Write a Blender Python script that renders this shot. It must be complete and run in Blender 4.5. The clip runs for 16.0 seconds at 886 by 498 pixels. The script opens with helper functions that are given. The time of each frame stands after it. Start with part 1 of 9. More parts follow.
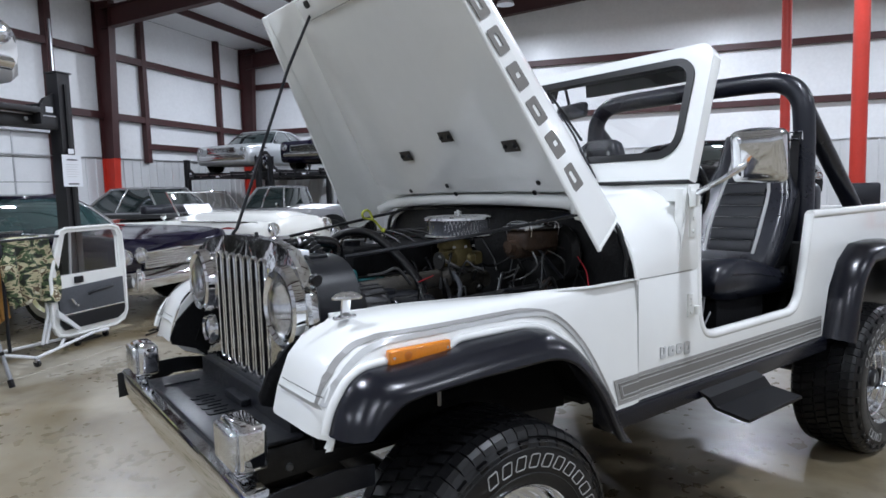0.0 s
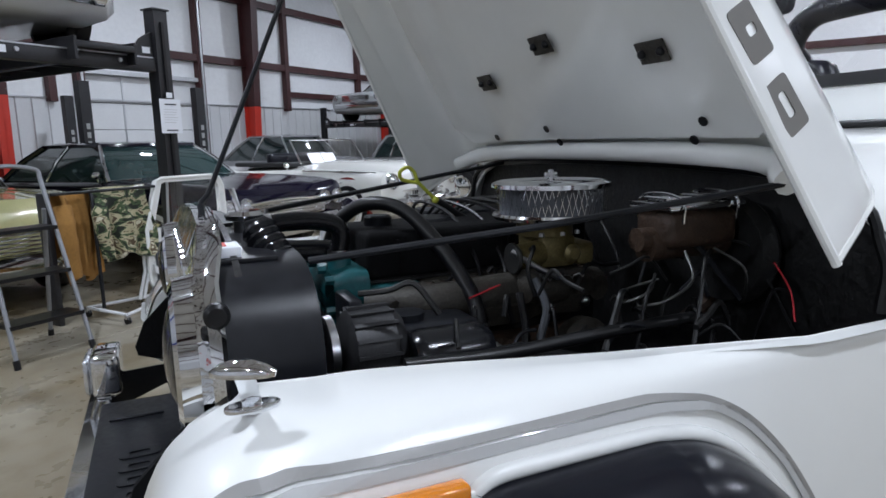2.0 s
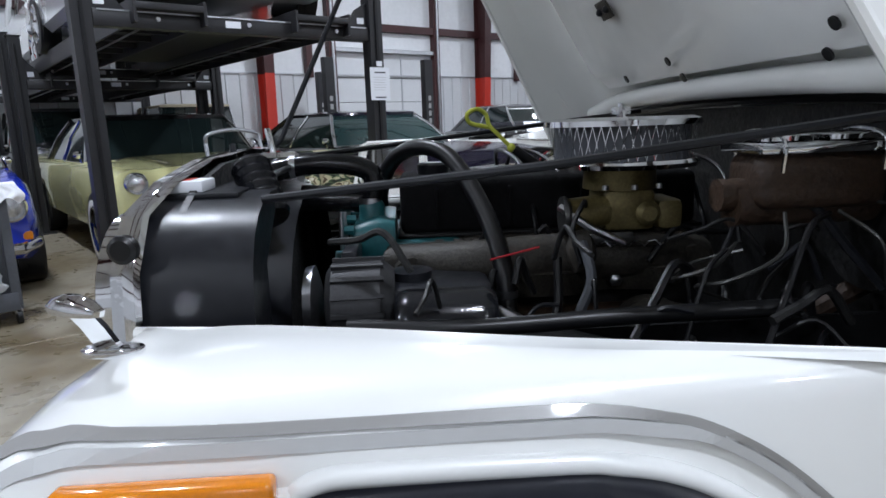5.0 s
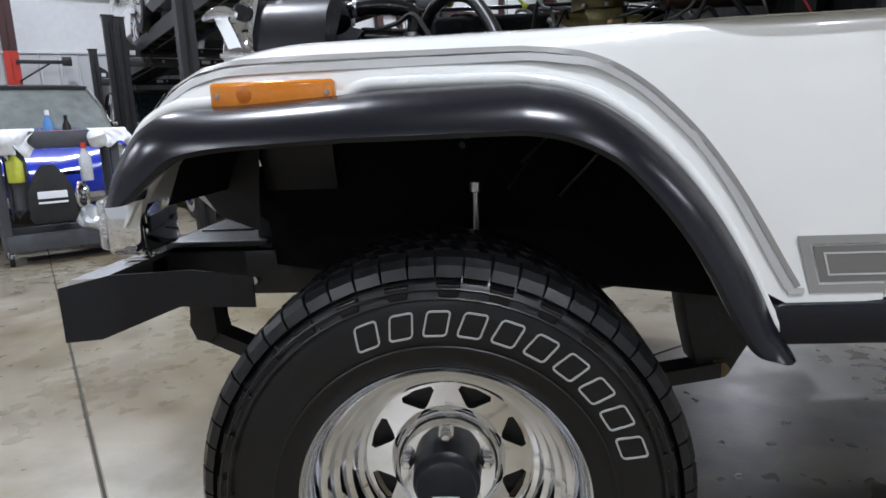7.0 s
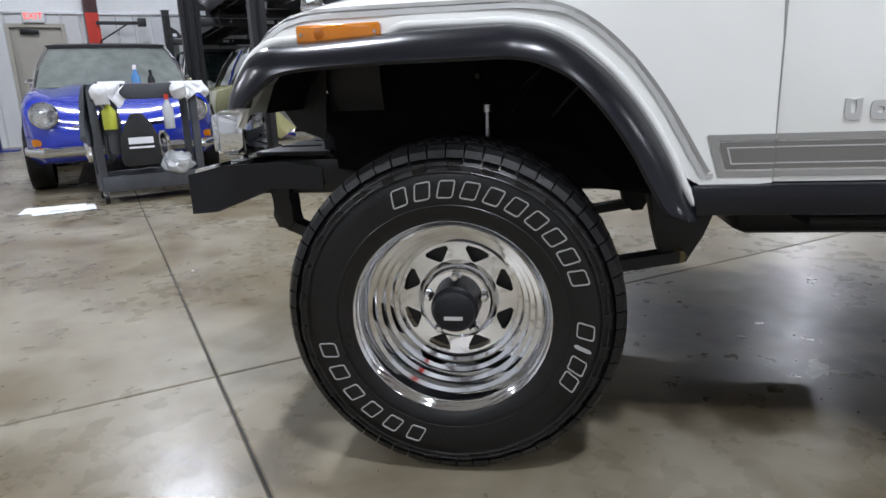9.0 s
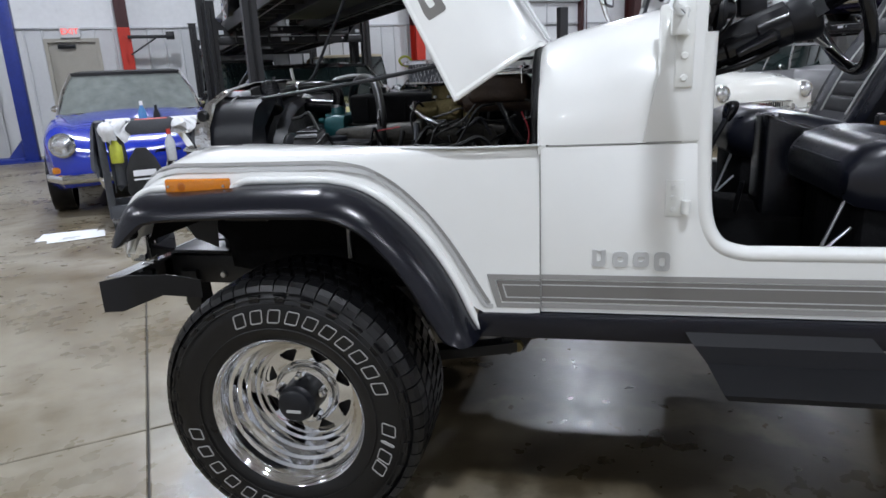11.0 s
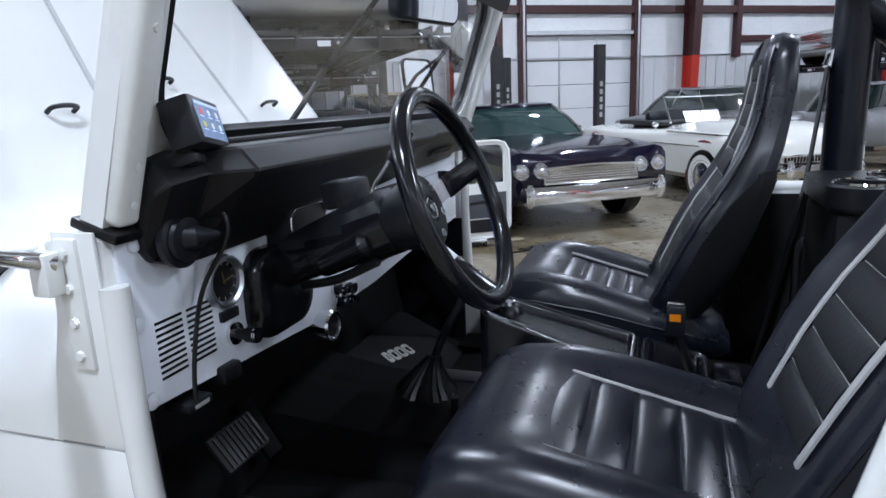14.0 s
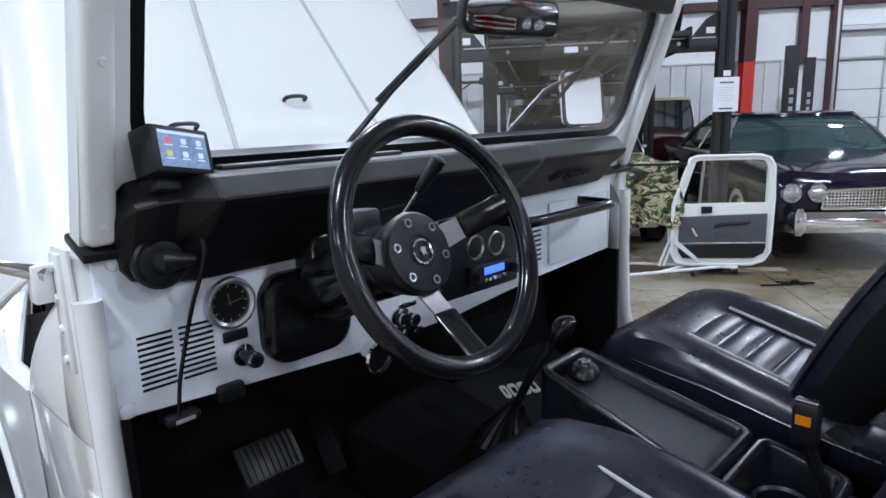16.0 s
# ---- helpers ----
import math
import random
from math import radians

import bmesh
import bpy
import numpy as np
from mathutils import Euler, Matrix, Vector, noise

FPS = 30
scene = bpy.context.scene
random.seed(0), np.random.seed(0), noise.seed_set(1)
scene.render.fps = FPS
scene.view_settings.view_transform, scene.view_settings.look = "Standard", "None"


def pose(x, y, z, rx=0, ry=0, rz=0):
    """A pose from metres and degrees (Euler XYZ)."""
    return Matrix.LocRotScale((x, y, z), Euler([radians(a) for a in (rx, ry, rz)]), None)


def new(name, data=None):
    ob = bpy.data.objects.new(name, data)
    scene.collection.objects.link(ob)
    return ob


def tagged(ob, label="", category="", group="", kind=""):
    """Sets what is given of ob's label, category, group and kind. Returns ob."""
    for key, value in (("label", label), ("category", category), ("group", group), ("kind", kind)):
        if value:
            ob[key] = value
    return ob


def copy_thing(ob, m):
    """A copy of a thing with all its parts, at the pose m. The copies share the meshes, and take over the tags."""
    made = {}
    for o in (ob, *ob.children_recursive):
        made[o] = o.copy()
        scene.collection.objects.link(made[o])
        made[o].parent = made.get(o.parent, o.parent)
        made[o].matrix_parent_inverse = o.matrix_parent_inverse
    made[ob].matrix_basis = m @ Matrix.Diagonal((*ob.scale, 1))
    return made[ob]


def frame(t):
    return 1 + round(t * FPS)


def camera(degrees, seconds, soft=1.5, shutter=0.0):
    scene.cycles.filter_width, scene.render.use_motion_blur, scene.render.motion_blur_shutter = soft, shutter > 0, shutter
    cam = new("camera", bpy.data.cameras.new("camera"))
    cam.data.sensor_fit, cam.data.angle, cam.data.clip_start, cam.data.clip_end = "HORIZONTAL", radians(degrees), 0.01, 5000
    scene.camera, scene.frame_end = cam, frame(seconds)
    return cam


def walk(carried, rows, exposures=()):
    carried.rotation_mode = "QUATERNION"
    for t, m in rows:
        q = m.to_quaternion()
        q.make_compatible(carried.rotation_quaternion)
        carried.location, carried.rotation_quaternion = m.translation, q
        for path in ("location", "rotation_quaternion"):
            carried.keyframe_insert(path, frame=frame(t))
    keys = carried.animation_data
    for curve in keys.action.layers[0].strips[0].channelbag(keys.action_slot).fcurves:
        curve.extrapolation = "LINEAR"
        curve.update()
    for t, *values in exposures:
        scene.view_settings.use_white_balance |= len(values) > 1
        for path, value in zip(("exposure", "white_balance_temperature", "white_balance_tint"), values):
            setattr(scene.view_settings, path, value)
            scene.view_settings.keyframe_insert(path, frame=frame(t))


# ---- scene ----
cam = camera(69.40, 16.0, soft=1.6)
# seconds, place in metres, turn in degrees
PATH = [
    (0, -1.0630, -2.0125, 1.3194, 84.626, 1.598, -36.767),
    (0.5, -0.8833, -1.8333, 1.3124, 83.607, 1.496, -33.949),
    (1, -0.6893, -1.6448, 1.3171, 82.566, 1.450, -30.735),
    (1.5, -0.5356, -1.4957, 1.3117, 81.510, 1.504, -27.353),
    (2, -0.4068, -1.3392, 1.3054, 80.476, 1.403, -24.130),
    (2.5, -0.3036, -1.2207, 1.3068, 79.801, 1.609, -20.149),
    (3, -0.2381, -1.1426, 1.3075, 79.252, 1.600, -16.526),
    (5.5, 0.0100, -1.3302, 1.1515, 78.680, 2.083, -1.423),
    (6, 0.0232, -1.4422, 1.0467, 78.614, 2.153, -0.434),
    (6.5, 0.0433, -1.5723, 0.9610, 78.654, 2.257, 1.030),
    (7, 0.0603, -1.6844, 0.8893, 78.723, 2.177, 2.997),
    (7.5, 0.0782, -1.7777, 0.8423, 78.409, 2.128, 4.656),
    (8, 0.1036, -1.8895, 0.8008, 77.279, 2.161, 5.751),
    (10.5, 0.5100, -2.2587, 1.0438, 74.985, 2.283, 10.962),
    (11, 0.7195, -2.2278, 1.1761, 74.874, 2.546, 11.502),
    (11.5, 0.9113, -2.1078, 1.2697, 74.660, 2.603, 11.744),
    (12, 1.0988, -1.9775, 1.3328, 74.454, 2.645, 12.174),
    (12.5, 1.2866, -1.8238, 1.3898, 74.251, 2.604, 12.732),
    (13, 1.4469, -1.6845, 1.4200, 74.963, 2.332, 14.064),
    (13.5, 1.5604, -1.5121, 1.4419, 76.076, 2.235, 15.733),
    (14, 1.6407, -1.3444, 1.4496, 77.096, 2.392, 18.937),
    (14.5, 1.7005, -1.2062, 1.4502, 77.534, 2.300, 23.661),
    (15, 1.7802, -1.0979, 1.4618, 77.878, 2.255, 30.317),
    (15.5, 1.8589, -1.0349, 1.4655, 78.090, 1.991, 37.830),
    (16, 1.9231, -1.0118, 1.4696, 78.343, 1.907, 43.749),
]
walk(cam, [(t, pose(x, y, z, rx, ry, rz)) for t, x, y, z, rx, ry, rz in PATH],
     [(0, 0.02, 6450, 10), (1.0, -0.05, 6450, 10), (1.5, -0.14, 6450, 10), (2.0, -0.26, 6450, 10), (2.5, -0.36, 6450, 10), (3.0, -0.30, 6450, 10), (5.5, -0.03, 6480, 10), (7.0, 0.10, 6700, 10), (8.0, 0.10, 6750, 10), (10.5, 0.03, 6800, 10), (11.5, -0.09, 6500, 10), (12.5, -0.27, 6350, 10), (13.0, -0.31, 6300, 10), (13.5, -0.14, 6250, 10), (14.0, 0.10, 6200, 10), (15.0, 0.44, 6200, 10), (16.0, 0.14, 6200, 10)])

# ---- light ----
world = bpy.data.worlds.new("world")
scene.world = world
world.use_nodes = True
world.node_tree.nodes["Background"].inputs[0].default_value = (0.80, 0.88, 1.0, 1)
world.node_tree.nodes["Background"].inputs[1].default_value = 0.02
scene.view_settings.exposure = 0.0

TH = radians(36)  # the building stands at this angle to the vehicle
BLD = Matrix.Rotation(TH, 4, "Z")


def at_uv(u, v, z=0.0, turn=0.0):
    """A pose in the building's own directions: u along the far wall, v towards it, turn in degrees."""
    return BLD @ pose(u, v, z, 0, 0, turn)


LAMPS = [(u, v) for v in (-9.4, -3.45, 2.45, 8.4) for u in (-8.6, -0.7, 7.2, 15.1)]
for u, v in LAMPS:
    lamp = bpy.data.lights.new("high_bay_light", "AREA")
    lamp.shape, lamp.size, lamp.energy, lamp.color = "DISK", 0.42, 245.0, (0.87, 0.945, 1.09)
    ob = new("high_bay_light", lamp)
    ob.matrix_world = at_uv(u, v, 6.02)

# ---- materials ----


def mat(name, rgb, rough=0.5, metal=0.0, vary=0.08, scale=6.0, bump=0.0, bump_scale=80.0, coat=0.0, rough_vary=0.0, glow=0.0, spec=0.5):
    m = bpy.data.materials.new(name)
    m.use_nodes = True
    nt = m.node_tree
    b = nt.nodes["Principled BSDF"]
    b.inputs["Roughness"].default_value = rough
    b.inputs["Metallic"].default_value = metal
    b.inputs["Specular IOR Level"].default_value = spec
    b.inputs["Base Color"].default_value = (*rgb, 1)
    if coat:
        b.inputs["Coat Weight"].default_value = coat
        b.inputs["Coat Roughness"].default_value = 0.04
    if glow:
        b.inputs["Emission Color"].default_value = (*rgb, 1)
        b.inputs["Emission Strength"].default_value = glow
    tc = nt.nodes.new("ShaderNodeTexCoord")
    if vary or rough_vary:
        big = nt.nodes.new("ShaderNodeTexNoise")
        big.inputs["Scale"].default_value, big.inputs["Detail"].default_value = scale, 6
        fine = nt.nodes.new("ShaderNodeTexNoise")
        fine.inputs["Scale"].default_value, fine.inputs["Detail"].default_value = scale * 9, 3
        add = nt.nodes.new("ShaderNodeMath")
        add.operation = "ADD"
        nt.links.new(tc.outputs["Object"], big.inputs["Vector"])
        nt.links.new(tc.outputs["Object"], fine.inputs["Vector"])
        nt.links.new(big.outputs["Fac"], add.inputs[0])
        nt.links.new(fine.outputs["Fac"], add.inputs[1])
        if vary:
            rng = nt.nodes.new("ShaderNodeMapRange")
            rng.inputs[1].default_value, rng.inputs[2].default_value = 0.65, 1.35
            mix = nt.nodes.new("ShaderNodeMix")
            mix.data_type = "RGBA"
            mix.inputs[6].default_value = (*[c * (1 - vary) for c in rgb], 1)
            mix.inputs[7].default_value = (*[min(1, c * (1 + vary)) for c in rgb], 1)
            nt.links.new(add.outputs[0], rng.inputs[0])
            nt.links.new(rng.outputs[0], mix.inputs[0])
            nt.links.new(mix.outputs[2], b.inputs["Base Color"])
        if rough_vary:
            rr = nt.nodes.new("ShaderNodeMapRange")
            rr.inputs[1].default_value, rr.inputs[2].default_value = 0.65, 1.35
            rr.inputs[3].default_value, rr.inputs[4].default_value = max(0.02, rough - rough_vary), min(1, rough + rough_vary)
            nt.links.new(add.outputs[0], rr.inputs[0])
            nt.links.new(rr.outputs[0], b.inputs["Roughness"])
    if bump:
        nz = nt.nodes.new("ShaderNodeTexNoise")
        nz.inputs["Scale"].default_value, nz.inputs["Detail"].default_value = bump_scale, 4
        bp = nt.nodes.new("ShaderNodeBump")
        bp.inputs["Strength"].default_value, bp.inputs["Distance"].default_value = bump, 0.01
        nt.links.new(tc.outputs["Object"], nz.inputs["Vector"])
        nt.links.new(nz.outputs["Fac"], bp.inputs["Height"])
        nt.links.new(bp.outputs[0], b.inputs["Normal"])
    return m


def glass_mat(name, rgb=(1, 1, 1), rough=0.0):
    m = bpy.data.materials.new(name)
    m.use_nodes = True
    b = m.node_tree.nodes["Principled BSDF"]
    b.inputs["Base Color"].default_value = (*rgb, 1)
    b.inputs["Roughness"].default_value = rough
    b.inputs["Transmission Weight"].default_value = 1.0
    b.inputs["IOR"].default_value = 1.45
    return m


def concrete_mat():
    m = mat("sealed_concrete", (0.280, 0.252, 0.196), 0.31, vary=0.12, scale=1.3, bump=0.05, bump_scale=60, rough_vary=0.10)
    nt = m.node_tree
    b = nt.nodes["Principled BSDF"]
    base = b.inputs["Base Color"].links[0].from_socket
    tc = nt.nodes.new("ShaderNodeTexCoord")
    nz = nt.nodes.new("ShaderNodeTexNoise")
    nz.inputs["Scale"].default_value, nz.inputs["Detail"].default_value, nz.inputs["Distortion"].default_value = 0.9, 8, 1.2
    rp = nt.nodes.new("ShaderNodeValToRGB")
    rp.color_ramp.elements[0].position, rp.color_ramp.elements[0].color = 0.36, (0.52, 0.45, 0.33, 1)
    rp.color_ramp.elements[1].position, rp.color_ramp.elements[1].color = 0.62, (1, 1, 1, 1)
    spots = nt.nodes.new("ShaderNodeTexNoise")
    spots.inputs["Scale"].default_value, spots.inputs["Detail"].default_value = 5.5, 3
    sp = nt.nodes.new("ShaderNodeValToRGB")
    sp.color_ramp.elements[0].position, sp.color_ramp.elements[0].color = 0.24, (0.62, 0.58, 0.52, 1)
    sp.color_ramp.elements[1].position, sp.color_ramp.elements[1].color = 0.52, (1, 1, 1, 1)
    m1, m2 = nt.nodes.new("ShaderNodeMix"), nt.nodes.new("ShaderNodeMix")
    for mx in (m1, m2):
        mx.data_type, mx.blend_type = "RGBA", "MULTIPLY"
        mx.inputs[0].default_value = 1.0
    nt.links.new(tc.outputs["Object"], nz.inputs["Vector"])
    nt.links.new(tc.outputs["Object"], spots.inputs["Vector"])
    nt.links.new(nz.outputs["Fac"], rp.inputs[0])
    nt.links.new(spots.outputs["Fac"], sp.inputs[0])
    nt.links.new(base, m1.inputs[6])
    nt.links.new(rp.outputs[0], m1.inputs[7])
    nt.links.new(m1.outputs[2], m2.inputs[6])
    nt.links.new(sp.outputs[0], m2.inputs[7])
    # wet oily patches where the old car drips, also painting the shade under it
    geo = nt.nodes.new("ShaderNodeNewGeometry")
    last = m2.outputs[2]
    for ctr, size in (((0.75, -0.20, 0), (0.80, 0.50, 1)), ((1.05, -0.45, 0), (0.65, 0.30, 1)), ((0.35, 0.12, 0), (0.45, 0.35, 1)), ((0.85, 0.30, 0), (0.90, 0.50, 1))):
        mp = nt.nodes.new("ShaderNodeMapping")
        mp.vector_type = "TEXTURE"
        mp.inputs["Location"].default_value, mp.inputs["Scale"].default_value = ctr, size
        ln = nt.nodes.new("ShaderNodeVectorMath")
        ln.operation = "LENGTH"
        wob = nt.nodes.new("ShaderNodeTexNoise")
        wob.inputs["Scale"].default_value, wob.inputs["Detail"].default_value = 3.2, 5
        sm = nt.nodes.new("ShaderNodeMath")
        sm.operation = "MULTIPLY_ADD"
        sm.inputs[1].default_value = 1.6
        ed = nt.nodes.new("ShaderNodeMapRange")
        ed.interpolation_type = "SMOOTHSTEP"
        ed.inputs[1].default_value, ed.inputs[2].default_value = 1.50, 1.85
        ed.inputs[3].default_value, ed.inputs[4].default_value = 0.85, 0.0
        wet_shade = nt.nodes.new("ShaderNodeMix")
        wet_shade.data_type, wet_shade.blend_type = "RGBA", "MULTIPLY"
        wet_shade.inputs[7].default_value = (0.30, 0.26, 0.19, 1)
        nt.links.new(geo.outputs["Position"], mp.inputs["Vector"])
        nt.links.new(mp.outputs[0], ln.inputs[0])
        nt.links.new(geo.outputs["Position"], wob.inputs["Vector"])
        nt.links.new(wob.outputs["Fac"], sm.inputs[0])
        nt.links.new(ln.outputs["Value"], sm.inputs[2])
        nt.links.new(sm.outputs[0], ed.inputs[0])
        nt.links.new(ed.outputs[0], wet_shade.inputs[0])
        nt.links.new(last, wet_shade.inputs[6])
        last = wet_shade.outputs[2]
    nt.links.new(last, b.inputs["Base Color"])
    return m


def camo_mat():
    m = mat("camouflage_cloth", (0.25, 0.25, 0.15), 0.9, vary=0, bump=0.3, bump_scale=25)
    nt = m.node_tree
    b = nt.nodes["Principled BSDF"]
    tc = nt.nodes.new("ShaderNodeTexCoord")
    mp = nt.nodes.new("ShaderNodeMapping")
    mp.inputs["Scale"].default_value = (1, 1, 1.9)
    nz = nt.nodes.new("ShaderNodeTexNoise")
    nz.inputs["Scale"].default_value, nz.inputs["Detail"].default_value, nz.inputs["Distortion"].default_value = 7, 2, 1.0
    rp = nt.nodes.new("ShaderNodeValToRGB")
    rp.color_ramp.interpolation = "CONSTANT"
    for i, (p, c) in enumerate(((0, (0.015, 0.018, 0.012)), (0.42, (0.06, 0.09, 0.04)), (0.5, (0.42, 0.38, 0.24)), (0.58, (0.10, 0.07, 0.04)), (0.64, (0.55, 0.52, 0.38)))):
        e = rp.color_ramp.elements[i] if i < 2 else rp.color_ramp.elements.new(p)
        e.position, e.color = p, (*c, 1)
    nt.links.new(tc.outputs["Object"], mp.inputs["Vector"])
    nt.links.new(mp.outputs[0], nz.inputs["Vector"])
    nt.links.new(nz.outputs["Fac"], rp.inputs[0])
    nt.links.new(rp.outputs[0], b.inputs["Base Color"])
    return m


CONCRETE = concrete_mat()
JOINT = mat("joint_filler", (0.05, 0.048, 0.044), 0.9)
WHITE = mat("white_car_paint", (0.80, 0.81, 0.79), 0.28, vary=0.012, scale=2, coat=1.0)
HOOD_IN = mat("hood_underside_paint", (0.82, 0.83, 0.80), 0.22, vary=0.02, scale=2, coat=0.6, rough_vary=0.03)
CREAM = mat("aged_white_paint", (0.77, 0.78, 0.75), 0.32, vary=0.03, scale=9, coat=0.5)
FLARE = mat("black_flare_plastic", (0.0049, 0.0056, 0.0100), 0.24, vary=0.15, scale=10, bump=0.015, bump_scale=400, spec=0.42)
RUBBER = mat("tyre_rubber", (0.0045, 0.0045, 0.005), 0.36, vary=0.25, scale=8, bump=0.06, bump_scale=120, rough_vary=0.10, spec=0.4)
SEAL = mat("rubber_seal", (0.005, 0.005, 0.0058), 0.36, vary=0.1, spec=0.35)
CHROME = mat("chrome", (0.80, 0.81, 0.83), 0.06, metal=1.0, vary=0.03, scale=12, rough_vary=0.03, bump=0.05, bump_scale=9)
STEEL = mat("brushed_steel", (0.55, 0.56, 0.58), 0.28, metal=1.0, vary=0.10, scale=20)
ALUMINIUM = mat("dull_aluminium", (0.045, 0.045, 0.047), 0.5, metal=0.5, vary=0.3, scale=25)
CAST = mat("cast_iron", (0.034, 0.030, 0.024), 0.55, metal=0.25, vary=0.6, scale=22, bump=0.2, bump_scale=150)
GOLD = mat("yellow_chromate", (0.17, 0.135, 0.055), 0.42, metal=0.5, vary=0.35, scale=26)
TEAL = mat("teal_engine_enamel", (0.012, 0.105, 0.118), 0.40, vary=0.25, scale=15, bump=0.1)
RUST = mat("surface_rust", (0.036, 0.019, 0.010), 0.6, vary=0.5, scale=22, bump=0.3, bump_scale=90)
ENGINE = mat("greasy_black", (0.006, 0.006, 0.006), 0.50, vary=0.45, scale=14, bump=0.25, bump_scale=60, rough_vary=0.2)
STEP_BLACK = mat("powder_coated_black", (0.0060, 0.0063, 0.0078), 0.55, vary=0.2, scale=9, bump=0.03, bump_scale=300, spec=0.3)
SPOKE = mat("dull_spoke_metal", (0.42, 0.42, 0.43), 0.42, metal=1.0, vary=0.12, scale=30)
WHEEL_GRIP = mat("polished_wheel_leather", (0.006, 0.0064, 0.008), 0.17, vary=0.1, scale=8, bump=0.05, bump_scale=160, spec=0.42)
CONSOLE = mat("glossy_console_vinyl", (0.0055, 0.006, 0.0085), 0.20, vary=0.2, scale=8, bump=0.06, bump_scale=320, rough_vary=0.06, spec=0.6)
UNDERCOAT = mat("rough_undercoat", (0.0045, 0.0045, 0.005), 0.85, vary=0.3, scale=15, bump=0.3, bump_scale=70, spec=0.15)
FRAME = mat("chassis_black", (0.006, 0.006, 0.0065), 0.5, vary=0.3, scale=12, bump=0.1)
SATIN = mat("satin_black_paint", (0.009, 0.0098, 0.0125), 0.36, vary=0.2, scale=7, bump=0.015, bump_scale=90, rough_vary=0.08, spec=0.32)
BACK_VINYL = mat("matt_black_vinyl", (0.0070, 0.0076, 0.0105), 0.52, vary=0.2, scale=14, bump=0.08, bump_scale=120, spec=0.3)
DULL_VINYL = mat("dull_black_cloth", (0.0045, 0.0048, 0.0060), 0.75, vary=0.25, scale=30, bump=0.1, bump_scale=300, spec=0.2)
LEATHER = mat("black_vinyl", (0.0062, 0.0074, 0.0135), 0.31, vary=0.06, scale=9, spec=0.52, bump=0.09, bump_scale=15, rough_vary=0.06)
PIPING = mat("grey_vinyl_trim", (0.34, 0.34, 0.335), 0.5, vary=0.06)
DASH_PAD = mat("black_dash_vinyl", (0.005, 0.005, 0.0062), 0.46, vary=0.15, bump=0.04, bump_scale=450, spec=0.28)
DASH_SILVER = mat("pale_dash_paint", (0.70, 0.73, 0.78), 0.42, vary=0.03, scale=9, coat=0.2)
MAT_CLOTH = mat("black_mat_cloth", (0.012, 0.0125, 0.014), 0.85, vary=0.3, scale=50, bump=0.4, bump_scale=400, spec=0.25)
CARPET = mat("black_carpet", (0.004, 0.004, 0.0045), 0.95, vary=0.4, scale=60, bump=0.5, bump_scale=500, spec=0.22)
GREY_STRIPE = mat("grey_vinyl_stripe", (0.17, 0.163, 0.15), 0.45, vary=0.03, coat=0.3)
FRAME_GREY = mat("mid_grey_stripe", (0.27, 0.265, 0.255), 0.42, vary=0.03, coat=0.3)
BAND_GREY = mat("grey_band_vinyl", (0.155, 0.15, 0.14), 0.45, vary=0.03, coat=0.3)
SILVER_STRIPE = mat("silver_grey_stripe", (0.47, 0.475, 0.47), 0.42, vary=0.03, coat=0.3)
AMBER = mat("amber_lens", (0.66, 0.205, 0.007), 0.16, vary=0.10, scale=30, coat=1.0)
RED_LENS = mat("red_lens", (0.50, 0.02, 0.015), 0.18, coat=1.0)
LINE_STEEL = mat("dull_steel_line", (0.080, 0.080, 0.077), 0.35, metal=0.8, vary=0.2)
# Grey puts the shading along the bonnet's ridges into their colour.
RIDGE_SHADE = mat("ridge_shade_grey", (0.50, 0.51, 0.51), 0.4, vary=0.03, coat=0.4)
# Grey of the strips that paint the thin shadow of panel seams.
SEAM = mat("seam_shadow_grey", (0.30, 0.30, 0.29), 0.6, vary=0.1)
CHROME_WAVY = mat("pressed_chrome", (0.78, 0.79, 0.81), 0.06, metal=1.0, vary=0.05, scale=10, rough_vary=0.03, bump=0.35, bump_scale=15)
LENS = mat("clear_lamp_lens", (0.66, 0.68, 0.71), 0.14, metal=0.9, vary=0.30, scale=22, bump=0.5, bump_scale=42, coat=1.0)
GLASS = glass_mat("clear_glass")
LAMP_GLASS = glass_mat("fluted_lamp_glass", (0.97, 0.98, 1.0), 0.06)
MIRROR = mat("mirror_glass", (0.90, 0.91, 0.92), 0.02, metal=1.0, vary=0.0)
SCREEN = mat("lit_screen", (0.13, 0.18, 0.29), 0.15, vary=0.6, scale=14, glow=0.9)
BLUE_LED = mat("blue_display", (0.05, 0.12, 0.9), 0.3, vary=0, glow=2.0)
DARK_GLASS = mat("dark_car_glass", (0.012, 0.020, 0.020), 0.04, vary=0.2, coat=1.0)
TEAL_GLASS = mat("tinted_car_glass", (0.030, 0.062, 0.062), 0.04, vary=0.2, coat=1.0)
NAVY = mat("dark_navy_paint", (0.005, 0.004, 0.016), 0.12, vary=0.1, coat=0.25, spec=0.35)
BLUE = mat("bright_blue_paint", (0.012, 0.035, 0.42), 0.2, vary=0.06, coat=1.0)
YELLOW = mat("pale_yellow_paint", (0.62, 0.60, 0.30), 0.25, vary=0.05, coat=1.0)
MAROON = mat("maroon_paint", (0.04, 0.005, 0.007), 0.15, vary=0.1, coat=0.3, spec=0.35)
BLACK_PAINT = mat("black_car_paint", (0.005, 0.005, 0.006), 0.12, vary=0.1, coat=0.25, spec=0.35)
